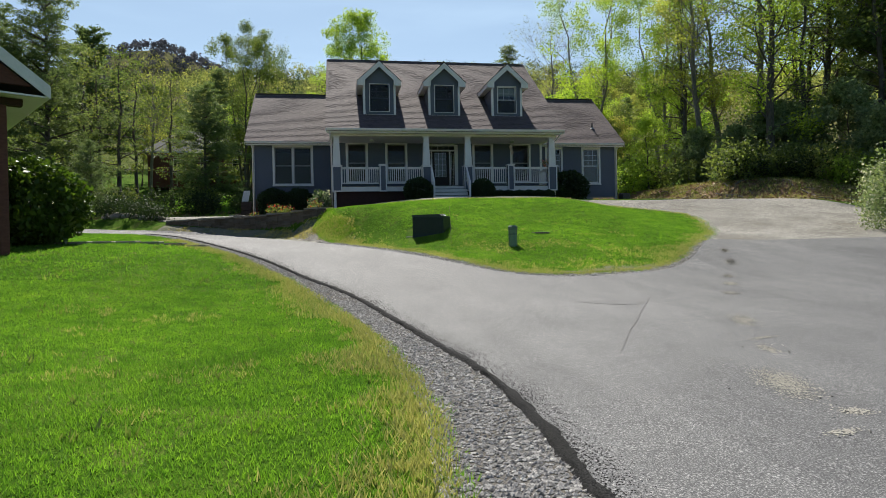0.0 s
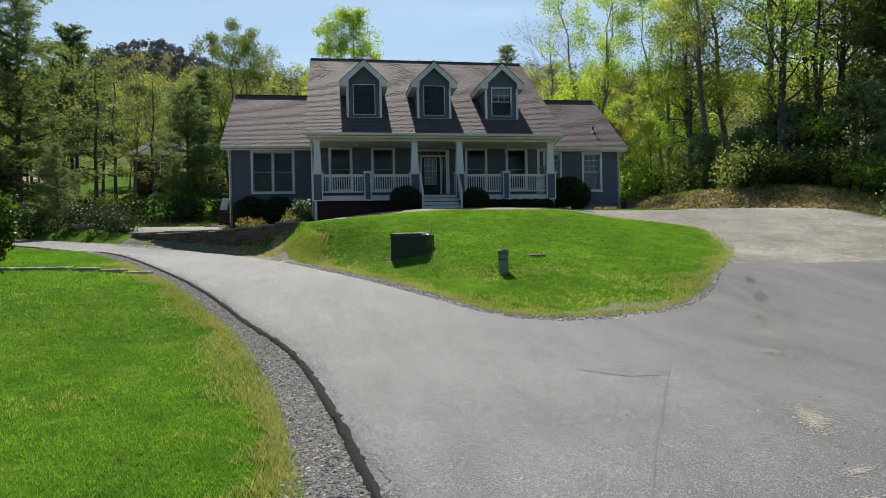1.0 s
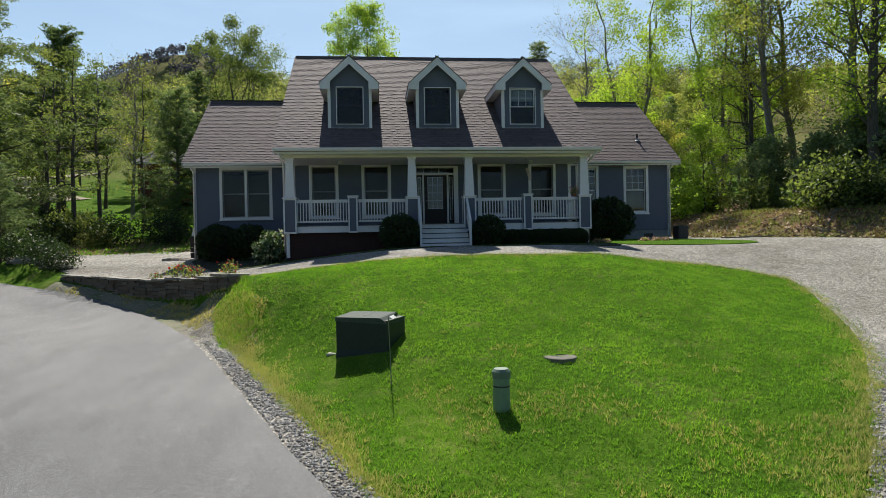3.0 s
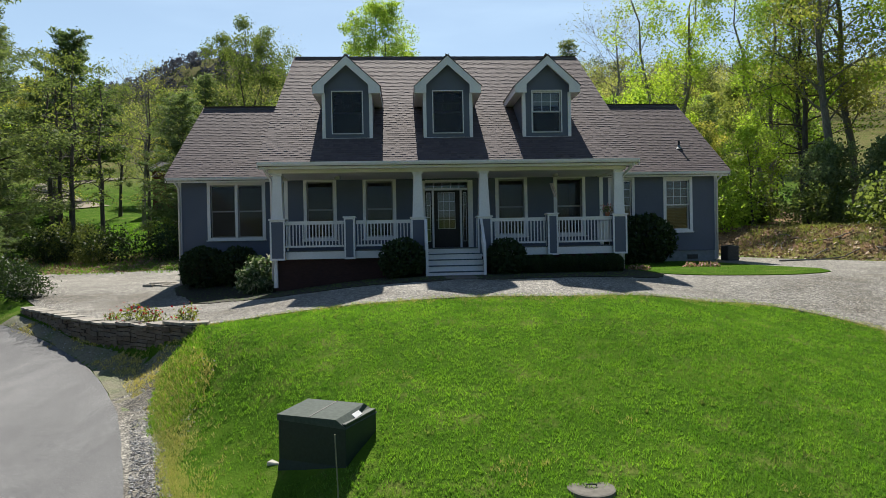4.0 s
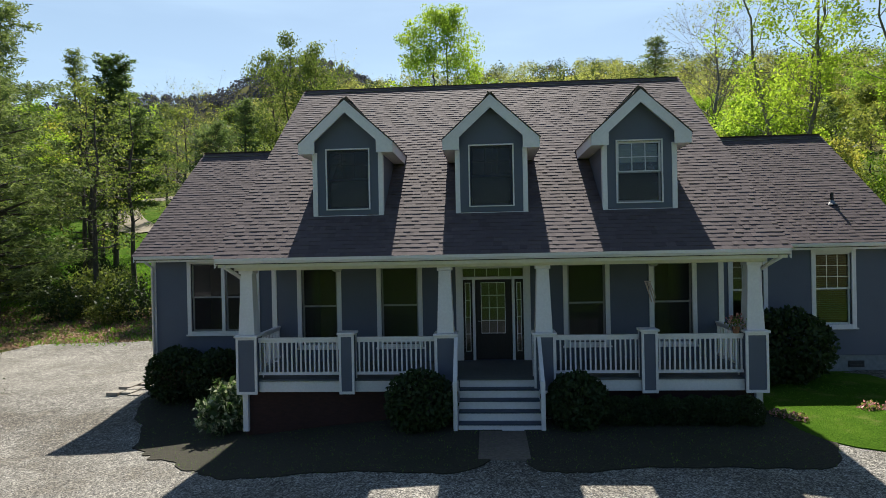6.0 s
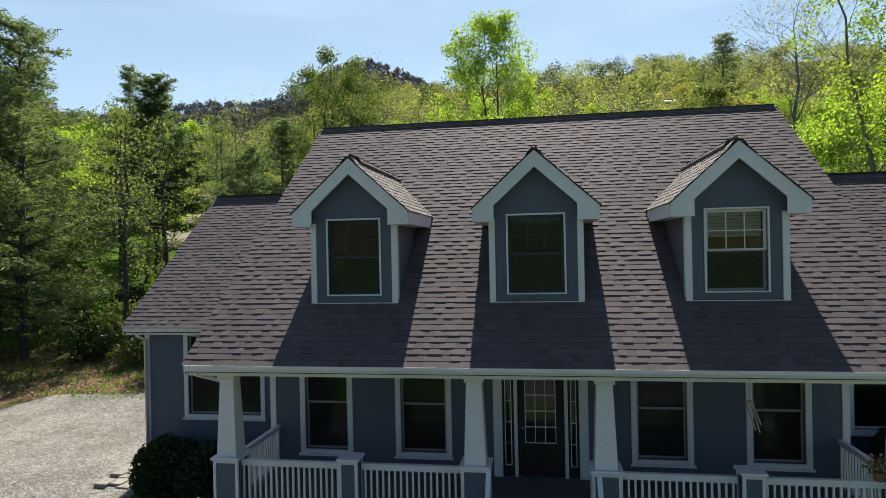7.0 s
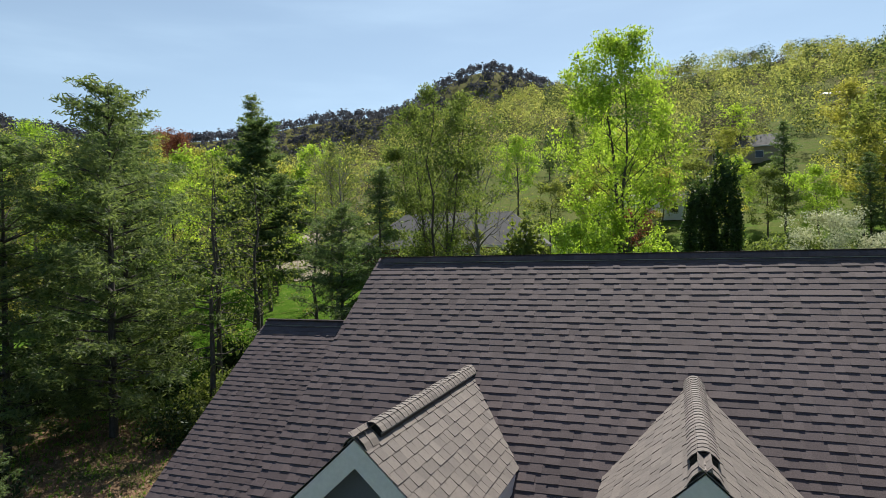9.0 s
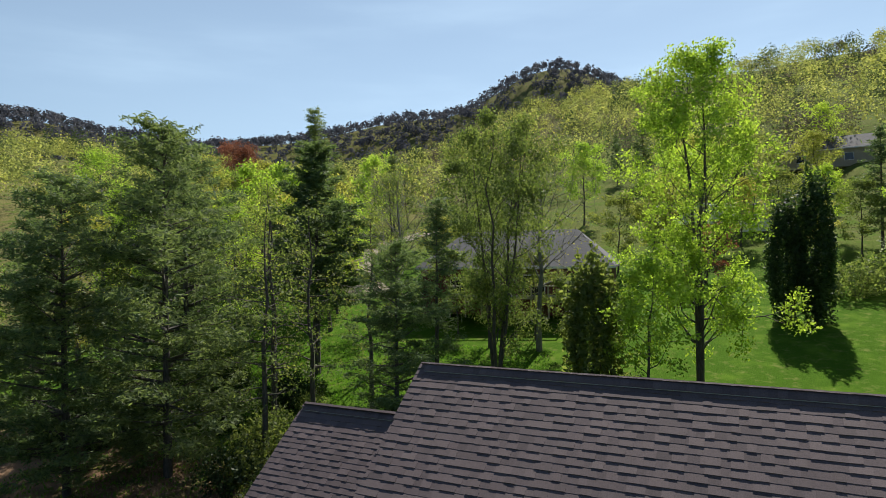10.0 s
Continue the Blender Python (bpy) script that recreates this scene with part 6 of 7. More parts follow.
def small_house(name, x, y, w, d, wall_h, roof_h, turn, wall_mat, roof_mat, label, hip=0.0, openings=(), deck_out=0.0, z=None):
    """A plain house: walls, a gabled or hipped roof with eaves, windows and doors."""
    z = (height(x, y) if z is None else z) - 0.3
    t = thing(name, (x, y, z), label, "house")
    m = Matrix.Translation((x, y, z)) @ Matrix.Rotation(radians(turn), 4, "Z")

    def local(s):
        s.v = [tuple(m @ Vector(p)) for p in s.v]
        return s

    part("wall", local(Shape().box(-w / 2, -d / 2, 0, w / 2, d / 2, wall_h)), wall_mat, t)
    o = 0.45
    e = Shape().add([(-w / 2 - o, -d / 2 - o, wall_h), (w / 2 + o, -d / 2 - o, wall_h), (w / 2 + o, d / 2 + o, wall_h), (-w / 2 - o, d / 2 + o, wall_h), (-w / 2 - o + hip, 0, wall_h + roof_h), (w / 2 + o - hip, 0, wall_h + roof_h),
                     (-w / 2 - o, -d / 2 - o, wall_h - 0.16), (w / 2 + o, -d / 2 - o, wall_h - 0.16), (w / 2 + o, d / 2 + o, wall_h - 0.16), (-w / 2 - o, d / 2 + o, wall_h - 0.16)],
                    [(0, 1, 5, 4), (2, 3, 4, 5), (1, 2, 5), (3, 0, 4), (6, 7, 1, 0), (7, 8, 2, 1), (8, 9, 3, 2), (9, 6, 0, 3), (9, 8, 7, 6)])
    part("roof", local(e), roof_mat, t)
    part("fascia", local(Shape().box(-w / 2 - o, -d / 2 - o - 0.03, wall_h - 0.2, w / 2 + o, -d / 2 - o - 0.002, wall_h + 0.0)), white_trim, t)
    for u, z0, ww, hh in openings:
        win = part("window", local(Shape().box(u - ww / 2 - 0.08, -d / 2 - 0.03, z0 - 0.08, u + ww / 2 + 0.08, -d / 2 + 0.01, z0 + hh + 0.08)), white_trim, t)
        part("pane", local(Shape().box(u - ww / 2, -d / 2 - 0.045, z0, u + ww / 2, -d / 2 - 0.031, z0 + hh)), pane_mat, win)
    if deck_out:
        dk = part("deck", local(Shape().box(-w * 0.3, -d / 2 - deck_out, 1.6, w * 0.3, -d / 2 - 0.02, 1.8)), tan_paint, t)
        for i in range(8):
            u = -w * 0.3 + 0.06 + (w * 0.6 - 0.12) * i / 7
            part("post", local(Shape().box(u - 0.06, -d / 2 - deck_out, 0, u + 0.06, -d / 2 - deck_out + 0.12, 2.7)), tan_paint, dk)
        part("rail", local(Shape().box(-w * 0.3, -d / 2 - deck_out - 0.02, 2.66, w * 0.3, -d / 2 - deck_out + 0.1, 2.76)), tan_paint, dk)
    return t


small_house("neighbour_house", -15.0, 84, 17, 9, 4.3, 3.3, 8, brick_wall, grey_roof, "red brick ranch house with a grey hipped roof", 3.6, ((-5, 1.9, 1.2, 1.4), (-2, 1.9, 1.2, 1.4), (2, 1.6, 1.8, 1.9), (5, 1.9, 1.2, 1.4)), 2.4)
small_house("far_house", 18, 172, 16, 9, 3.5, 3, -6, tan_paint, grey_roof, "pale house with a grey roof up the wooded slope", 0, ((-4, 1.2, 1.4, 1.3), (0, 1.2, 1.4, 1.3), (4, 1.2, 1.4, 1.3)))
small_house("trailer_home", -2.5, 128, 11, 4, 2.7, 0.5, 5, white_paint, white_paint, "long white trailer home among trees", 0, ((-3, 1.1, 1, 0.9), (1, 1.1, 1, 0.9), (4, 1.1, 1, 0.9)))
small_house("garden_shed", 6.5, 122, 6, 4, 3, 1.2, -5, white_paint, grey_roof, "small white outbuilding among trees", 0, ((-1.2, 1.1, 0.9, 0.9), (1.2, 1.1, 0.9, 0.9)))
small_house("hill_house", 53.9, 250.7, 9, 8, 3.2, 1.4, 0, tan_paint, white_paint, "distant house with a pale metal roof on the hill", 0, ((-3, 1.1, 1.2, 1.2), (3, 1.1, 1.2, 1.2)))

# the brick house at the start of the lane: gable end, eaves and porch post
bh = thing("brick_house", (-9, 15.5, 2.0), "red brick house with white eaves and a porch", "house")
BM = Matrix.Translation((-6.3, 15.0, 0)) @ Matrix.Rotation(radians(125), 4, "Z")


def turned(s):
    """Local x runs back along the eave, y to the house's other side."""
    s.v = [tuple(BM @ Vector(p)) for p in s.v]
    return s


EZ, HALF, PITCH = 5.72, 4.6, 0.78
part("wall", turned(Shape().box(1.9, 1.1, 1.0, 10.5, 8.1, EZ - 0.3)), brick_wall, bh, "red brick wall")
part("gable", turned(Shape().prism([(0.36, 0.35, EZ - 0.02), (0.36, 2 * HALF - 0.35, EZ - 0.02), (0.36, HALF, EZ + PITCH * (HALF - 0.35) - 0.14)], (0.14, 0, 0))), brick_wall, bh, "red brick gable")
for sgn in (1, -1):
    ye = HALF - sgn * HALF
    part("roof", turned(Shape().prism([(0.3, ye, EZ), (0.3, HALF, EZ + PITCH * HALF), (0.3, HALF, EZ + PITCH * HALF - 0.16), (0.3, ye, EZ - 0.16)][::sgn], (10.8, 0, 0))), grey_roof, bh)
    part("rake_board", turned(Shape().prism([(0.26, ye, EZ + 0.02), (0.26, HALF, EZ + PITCH * HALF + 0.02), (0.26, HALF, EZ + PITCH * HALF - 0.30), (0.26, ye, EZ - 0.28)][::sgn], (0.035, 0, 0))), white_trim, bh)
    part("fascia", turned(Shape().box(0.3, ye - 0.02, EZ - 0.24, 11.1, ye + 0.02, EZ)), white_trim, bh)
part("soffit", turned(Shape().box(0.3, 0.02, EZ - 0.26, 11.1, 9.18, EZ - 0.22)), white_trim, bh)
part("porch_beam", turned(Shape().box(0.7, 0.45, EZ - 0.42, 0.95, 8.7, EZ - 0.27)), brick_shade_tone, bh)
for y in (0.75, 3.4):
    part("post", turned(Shape().box(0.74, y, 1.6, 0.92, y + 0.18, EZ - 0.43)), brick_wall, bh, bevel=0.01)

# ---- things on the lawn ----


def transformer():
    zb = 2.2
    tm = Matrix.Translation((2.13, 19.2, zb)) @ Matrix.Rotation(radians(-25), 4, "Z")
    t = thing("utility_transformer", (2.75, 19.2, zb), "dark green metal utility transformer box on a concrete pad", "utility box")
    w, d, h = 1.0, 0.80, 0.72

    def local(s):
        s.v = [tuple(tm @ Vector(p)) for p in s.v]
        return s

    part("pad", local(Shape().box(-0.24, 0.05, -0.5, w + 0.12, d + 0.15, 0.055)), concrete, t, bevel=0.01)
    part("cabinet", local(Shape().prism([(0, -0.07, -0.1), (0, 0, 0.14), (0, 0, h - 0.05), (0, d, h - 0.05), (0, d, -0.1)][::-1], (w, 0, 0))), shade_utility_green, t, bevel=0.006)
    part("lid", local(Shape().add([(-0.012, -0.012, h - 0.07), (w + 0.012, -0.012, h - 0.11), (w + 0.012, d + 0.012, h - 0.11), (-0.012, d + 0.012, h - 0.07), (-0.012, -0.012, h), (w - 0.13, -0.012, h), (w + 0.012, -0.012, h - 0.1), (w + 0.012, d + 0.012, h - 0.1), (w - 0.13, d - 0.1, h + 0.035), (-0.012, d - 0.1, h + 0.035), (-0.012, d + 0.012, h - 0.03), (w - 0.13, d + 0.012, h - 0.03)],
        [(4, 5, 8, 9), (5, 6, 7, 11, 8), (9, 8, 11, 10), (0, 1, 6, 5, 4), (1, 2, 7, 6), (2, 3, 10, 11, 7), (3, 0, 4, 9, 10), (3, 2, 1, 0)])), lit_lid_green, t, "pale green lid, its lit top put into the colour")
    part("seam", local(Shape().prism([(0.46, 0.0, h + 0.002), (0.475, 0.0, h + 0.002), (0.475, d - 0.1, h + 0.038), (0.46, d - 0.1, h + 0.038)], (0, 0, 0.003))), rubber, t)
    part("sticker", local(Shape().prism([(w - 0.09, 0.3, h - 0.012), (w - 0.03, 0.3, h - 0.054), (w - 0.03, 0.48, h - 0.044), (w - 0.09, 0.48, h - 0.002)], (0.003, 0, 0.004))), white_paint, t)
    bars = Shape()
    for i in range(7):
        bars.box(0.42 + i * 0.022, -0.006, h - 0.125, 0.434 + i * 0.022, -0.001, h - 0.085)
    bars.box(0.48, -0.006, h - 0.16, 0.50, -0.001, h - 0.14)
    part("marking", bars, plain("faded_orange", (0.6, 0.38, 0.12), 0.7), t)
    return t


transformer()
zt = near_height(4.55, 16.35)
ped = thing("cable_pedestal", (4.55, 16.35, zt), "green plastic cable pedestal standing in the lawn", "utility pedestal")
part("tube", Shape().tube([(4.55, 16.35, zt - 0.15), (4.55, 16.35, zt + 0.45)], [0.12, 0.115], 14), plain("pedestal_green", (0.15, 0.25, 0.16), 0.5), ped, smooth=False)
part("cap", Shape().tube([(4.55, 16.35, zt + 0.42), (4.55, 16.35, zt + 0.51), (4.55, 16.35, zt + 0.545)], [0.13, 0.13, 0.10], 14), plain("cap_green", (0.12, 0.18, 0.13), 0.5), ped)
part("band", Shape().tube([(4.55, 16.35, zt + 0.30), (4.55, 16.35, zt + 0.32)], [0.121, 0.121], 14), rubber, ped)
zt = near_height(5.86, 17.95)
lid = thing("septic_lid", (5.86, 17.95, zt), "round flat concrete access lid in the grass", "access lid")
part("lid", Shape().tube([(5.86, 17.95, zt - 0.08), (5.86, 17.95, zt + 0.008), (5.86, 17.95, zt + 0.016)], [0.27, 0.27, 0.25], 24), plain("lid_concrete", (0.13, 0.12, 0.10), 0.9, vary=0.3), lid)
part("grip", Shape().tube([(5.80, 17.95, zt + 0.025), (5.80, 17.95, zt + 0.045), (5.92, 17.95, zt + 0.045), (5.92, 17.95, zt + 0.025)], [0.008] * 4, 5), dark_metal, lid)
zt = near_height(3.07, 17.65)
stake = thing("marker_stake", (3.07, 17.65, zt), "thin weathered marker stake leaning in the lawn", "stake")
part("rod", Shape().tube([(3.07, 17.65, zt - 0.15), (3.06, 17.64, zt + 0.5), (3.04, 17.62, zt + 1.1)], [0.009, 0.008, 0.007], 6), plain("stake_wood", (0.2, 0.2, 0.13), 0.8), stake)

# flat stepping slabs in the left lawn
for i in range(7):
    x, y = -3.95 - i * 0.62, 17.95 + i * 0.06
    z = near_height(x, y)
    o = part("stepping_stone", Shape().prism([(x - 0.27, y - 0.2, z - 0.04), (x + 0.24, y - 0.23, z - 0.04), (x + 0.28, y + 0.16, z - 0.04), (x - 0.2, y + 0.22, z - 0.04)], (0, 0, 0.10)), cap_stone, bevel=0.015)
    tagged(o, "flat pale stepping stone set in the lawn", "stepping stone", "stepping stones")
zt = near_height(5.4, 28.4)
o = part("stone_landing", Shape().box(4.95, 28.5, zt - 0.1, 5.9, 30.2, zt + 0.05), wall_stone, bevel=0.015)
tagged(o, "worn stone slab below the porch steps", "stone slab")
zt = near_height(-5.2, 36.5)
for i in range(9):
    x, y = -5.25 - 0.32 * (i % 3), 35.2 + 0.5 * (i // 3) + 0.12 * (i % 2)
    z = near_height(x, y)
    o = part("flagstone", Shape().prism([(x - 0.2, y - 0.2, z - 0.05), (x + 0.17, y - 0.23, z - 0.05), (x + 0.2, y + 0.18, z - 0.05), (x - 0.16, y + 0.22, z - 0.05)], (0, 0, 0.09 + 0.03 * (i % 3))), cap_stone, bevel=0.012)
    tagged(o, "loose flat flagstone beside the wing", "flagstone", "flagstones by the wing")

# a brown box with a white panel leaning on it, past the left wing's corner
bx, by = -5.8, 39.4
zt = near_height(bx, by)
crate = thing("wooden_box", (bx, by, zt), "brown wooden box standing past the wing with slatted sides", "box")
for i in range(4):
    part("slat", Shape().box(bx - 0.3, by - 0.3, zt + 0.02 + i * 0.26, bx + 0.3, by + 0.3, zt + 0.26 + i * 0.26), door_wood, crate, bevel=0.01)
panel = part("leaning_panel", Shape().prism([(bx - 0.28, by - 0.15, zt + 1.07), (bx + 0.12, by - 0.15, zt + 1.07), (bx + 0.22, by + 0.05, zt + 1.75), (bx - 0.16, by + 0.05, zt + 1.75)], (0, 0.03, 0)), white_paint)
tagged(panel, "small white panel propped on the brown box", "panel")

# heat pump beside the right wing
zt = near_height(16.9, 35.2)
ac = thing("heat_pump", (16.95, 35.3, zt), "grey outdoor heat pump unit beside the wing", "heat pump")
part("case", Shape().box(16.62, 35.05, zt, 17.08, 35.62, zt + 0.62), dark_metal, ac, bevel=0.02)
part("fan_grille", Shape().tube([(16.85, 35.33, zt + 0.62), (16.85, 35.33, zt + 0.64)], [0.19, 0.17], 16), rubber, ac)
for i in range(9):
    part("slat", Shape().box(16.6, 35.035, zt + 0.08 + i * 0.055, 17.1, 35.05, zt + 0.1 + i * 0.055), dark_metal, ac)

# wooden-posted wire fence behind, black drain pipe on the bank
fence = thing("wire_fence", (12, 66, height(12, 66)), "wire fence with thin dark posts at the lawn's far edge", "fence")
line = smooth_line([(-2, 58.5), (6, 60), (14, 61), (26, 62)], 2.2)
for i, (x, y) in enumerate(line):
    z = near_height(x, y)
    part("post", Shape().tube([(x, y, z - 0.2), (x, y, z + 1.2)], [0.03, 0.03], 5), dark_metal, fence)
for h in (0.3, 0.75, 1.15):
    part("wire", Shape().tube([(x, y, near_height(x, y) + h) for x, y in line], [0.008] * len(line), 3), grey_metal, fence)
pole = smooth_line([(17.9, 33.7), (19.0, 33.8), (20.2, 34.2), (21.6, 34.4)])
o = part("fallen_pole", Shape().tube([(x, y, near_height(x, y) + 0.06) for x, y in pole], [0.035 - 0.002 * i for i in range(len(pole))], 6), bark_pale)
tagged(o, "long pale dead branch lying along the bank's foot", "branch")

# porch things: pendant lights, hanging chime, potted flowers
for x in (1.55, 9.05):
    f = thing("porch_light", (x, 32.3, 7.47), "small white flush porch ceiling light", "ceiling light")
    part("base", Shape().tube([(x, 32.3, 7.47), (x, 32.3, 7.43)], [0.09, 0.09], 12), white_trim, f)
    part("globe", Shape().lump((x, 32.3, 7.40), 0.12, 0.12, 0.055, random.Random(1), 0, 5, 10), blind_mat, f, smooth=True)
chime_wood = plain("chime_wood", (0.55, 0.40, 0.34), 0.6)
chime = thing("wind_chime", (8.75, 31.6, 7.0), "wooden wind chime hanging askew from the porch beam", "wind chime")
part("cord", Shape().tube([(8.7, 31.5, 7.46), (8.72, 31.5, 7.05)], [0.004, 0.004], 4), rubber, chime)
part("disc", Shape().tube([(8.72, 31.5, 7.06), (8.72, 31.5, 7.03)], [0.07, 0.07], 10), chime_wood, chime)
for i in range(5):
    a = i * 1.257
    part("tube", Shape().tube([(8.72 + 0.05 * math.cos(a), 31.5 + 0.05 * math.sin(a), 7.02), (8.84 + 0.05 * math.cos(a), 31.5 + 0.05 * math.sin(a), 6.68 - 0.03 * i)], [0.012, 0.012], 6), chime_wood, chime)
pot = thing("flower_pot", (10.55, 31.3, 6.0), "small pot of pale pink flowers standing on the porch rail", "potted plant")
part("pot", Shape().tube([(10.5, 31.24, 5.92), (10.5, 31.24, 6.06)], [0.06, 0.085], 10), plain("terracotta", (0.35, 0.14, 0.08), 0.8), pot)
gen = np.random.default_rng(9)
part("leaves", fast_mesh("leaves", leaf_quads(gen.normal(size=(150, 3)) * (0.09, 0.09, 0.07) + (10.5, 31.24, 6.14), 0.03, gen), 4, leaf_mid), None, pot)
part("blossoms", fast_mesh("blossoms", leaf_quads(gen.normal(size=(70, 3)) * (0.1, 0.1, 0.07) + (10.5, 31.24, 6.2), 0.03, gen, aspect=0.9), 4, leaf_pink), None, pot)

# ---- the retaining wall, stone by stone ----
wall_path = smooth_line([(-0.45, 24.72), (-0.7, 24.5), (-1.25, 24.9), (-2.35, 25.82), (-4.3, 27.45), (-6.2, 29.35), (-8.3, 31.5)], 0.3)
rwall = thing("retaining_wall", (-4, 27.3, 2.4), "low dry-laid retaining wall of brown stone with pale cap slabs", "retaining wall")
core = Shape()
for i in range(len(wall_path) - 1):
    (xa, ya), (xb, yb) = wall_path[i], wall_path[i + 1]
    d = Vector((xb - xa, yb - ya, 0))
    L = d.length
    d.normalize()
    nrm = Vector((-d.y, d.x, 0))
    lo = near_height(xa + nrm.x * 0.35, ya + nrm.y * 0.35) - 0.06
    u = i / len(wall_path)
    hi = min(3.48, max(3.25 + 0.06 * u, near_height(xa - nrm.x * 0.2, ya - nrm.y * 0.2) + 0.05))
    lo = min(lo, hi - 0.12)
    base = Vector((xa, ya, 0))
    core.prism([base - nrm * 0.3 + Vector((0, 0, lo)), base + nrm * 0.06 + Vector((0, 0, lo)), base + nrm * 0.06 + Vector((0, 0, hi - 0.01)), base - nrm * 0.3 + Vector((0, 0, hi - 0.01))], d * (L + 0.03))
    z0 = lo
    while z0 < hi - 0.03:
        z1 = min(hi, z0 + rng.uniform(0.07, 0.14))
        out = 0.08 + rng.uniform(0, 0.05)
        j = [rng.uniform(-0.014, 0.014) for _ in range(8)]
        a, b = -0.01 + j[4], L + 0.01 + j[5]
        q = [base + d * a + nrm * (out + j[0]) + Vector((0, 0, z0 + abs(j[6]))), base + d * b + nrm * (out + j[1]) + Vector((0, 0, z0 + abs(j[7]))), base + d * b + nrm * (out + j[2]) + Vector((0, 0, z1 - 0.008)), base + d * a + nrm * (out + j[3]) + Vector((0, 0, z1 - 0.008))]
        part("stone", Shape().prism(q, -nrm * (out - 0.05)), wall_stone, rwall, bevel=0.0)
        z0 = z1
    if i % 2 == 0:
        (xc, yc) = wall_path[min(i + 2, len(wall_path) - 1)]
        e = Vector((xc - xa, yc - ya, 0))
        e_n = Vector((-e.y, e.x, 0)).normalized()
        j = [rng.uniform(-0.05, 0.05) for _ in range(6)]
        slab = [base + e_n * (0.15 + j[0]), base + e * 0.5 + e_n * (0.18 + j[1]), base + e * 0.97 + e_n * (0.15 + j[2]), base + e * 0.97 - e_n * (0.24 + j[3]), base + e * 0.45 - e_n * (0.28 + j[4]), base + e * 0.02 - e_n * (0.24 + j[5])]
        lean = rng.uniform(0, 0.02)
        part("cap_slab", Shape().prism([p + Vector((0, 0, hi + 0.002 + lean)) for p in slab], (0, 0, rng.uniform(0.04, 0.07))), cap_stone, rwall)
part("wall_core", core, wall_stone, rwall)
for i in range(8):
    x, y = -9.2 - 0.55 * i + rng.uniform(-0.2, 0.2), 33.3 + 0.5 * i + rng.uniform(-0.3, 0.3)
    b = part("boulder", Shape().lump((x, y, near_height(x, y) + 0.08), rng.uniform(0.18, 0.4), rng.uniform(0.18, 0.35), rng.uniform(0.12, 0.24), rng, 0.25), cap_stone)
    tagged(b, "rough pale boulder at the edge of the gravel", "boulder", "boulders by the drive")

# ---- asphalt marks ----


rs = np.random.default_rng(4)


def road_z(x, y, cell=0.4):
    """The height of the asphalt's facets there."""
    i, j = math.floor(x / cell), math.floor(y / cell)
    u, v = x / cell - i, y / cell - j
    a, b, c, d = (near_height((i + p) * cell, (j + q) * cell) for p, q in ((0, 0), (1, 0), (0, 1), (1, 1)))
    return (a * (1 - u) + b * u) * (1 - v) + (c * (1 - u) + d * u) * v


def scatter_stones(name, spots, size, label, seed, lift=0.0):
    r = random.Random(seed)
    s = Shape()
    for x, y in spots:
        k = size * r.uniform(0.5, 1.5)
        s.lump((x, y, (road_z(x, y) if lift > 0.03 else near_height(x, y)) + lift + k * 0.25), k, k * r.uniform(0.6, 1), k * r.uniform(0.4, 0.75), r, 0.3, 2, 5)
    me = s.mesh(name)
    me.materials.append(stone_mat)
    tagged(new(name, me), label, "gravel", kind="stuff")


def band_spots(n, left, right, y0, y1, seed, spill=0.08):
    """Random places between two plan lines that run alongside each other."""
    r, out = random.Random(seed), []
    while len(out) < n:
        a = r.random() ** 2.1
        y = y0 + (y1 - y0) * a
        xa = np.interp(y, [q[1] for q in left], [q[0] for q in left])
        xb = np.interp(y, [q[1] for q in right], [q[0] for q in right])
        out.append((xa + (xb - xa) * r.uniform(-spill, 1 + spill), y))
    return out


scatter_stones("gravel", band_spots(27000, lawn_edge, tar_left, 2.0, 26, 1, 0.12), 0.0125, "loose crushed grey stones along the asphalt edge", 2, 0.012)
r = random.Random(8)
spots = []
front = isl_front
while len(spots) < 6200:
    i = r.randrange(len(front) - 1)
    x, y = front[i]
    a, b = front[i + 1]
    u = r.random()
    nx, ny = (b - y), -(a - x)
    ln = math.hypot(nx, ny) or 1
    o = r.uniform(-0.05, 0.42)
    spots.append((x + (a - x) * u + nx / ln * o, y + (b - y) * u + ny / ln * o))
scatter_stones("gravel", spots, 0.02, "loose crushed grey stones round the lawn's edge", 3, 0.015)
spots = []
while len(spots) < 24000:
    x, y = r.uniform(-9, 21), r.uniform(16.6, 33)
    if inside(drive_poly, x, y) and not inside(STRIP, x, y):
        spots.append((x, y))
scatter_stones("gravel", spots, 0.019, "loose pale stones on the gravel drive", 4, 0.012)
PATCHES = [(3.42, 4.4, 0.16, 0.42, -0.35), (4.2, 5.65, 0.07, 0.2, -0.3), (4.55, 6.2, 0.16, 0.05, 0.3), (5.15, 7.4, 0.13, 0.42, -0.5), (6.65, 9.9, 0.12, 0.2, -0.6), (8.15, 12.2, 0.1, 0.25, -0.6), (9.75, 14.7, 0.1, 0.3, -0.6), (7.4, 11.0, 0.12, 0.3, -0.6), (9.1, 13.5, 0.12, 0.35, -0.6), (2.95, 3.3, 0.13, 0.04, 0.2), (3.35, 3.65, 0.1, 0.08, 0.0)]


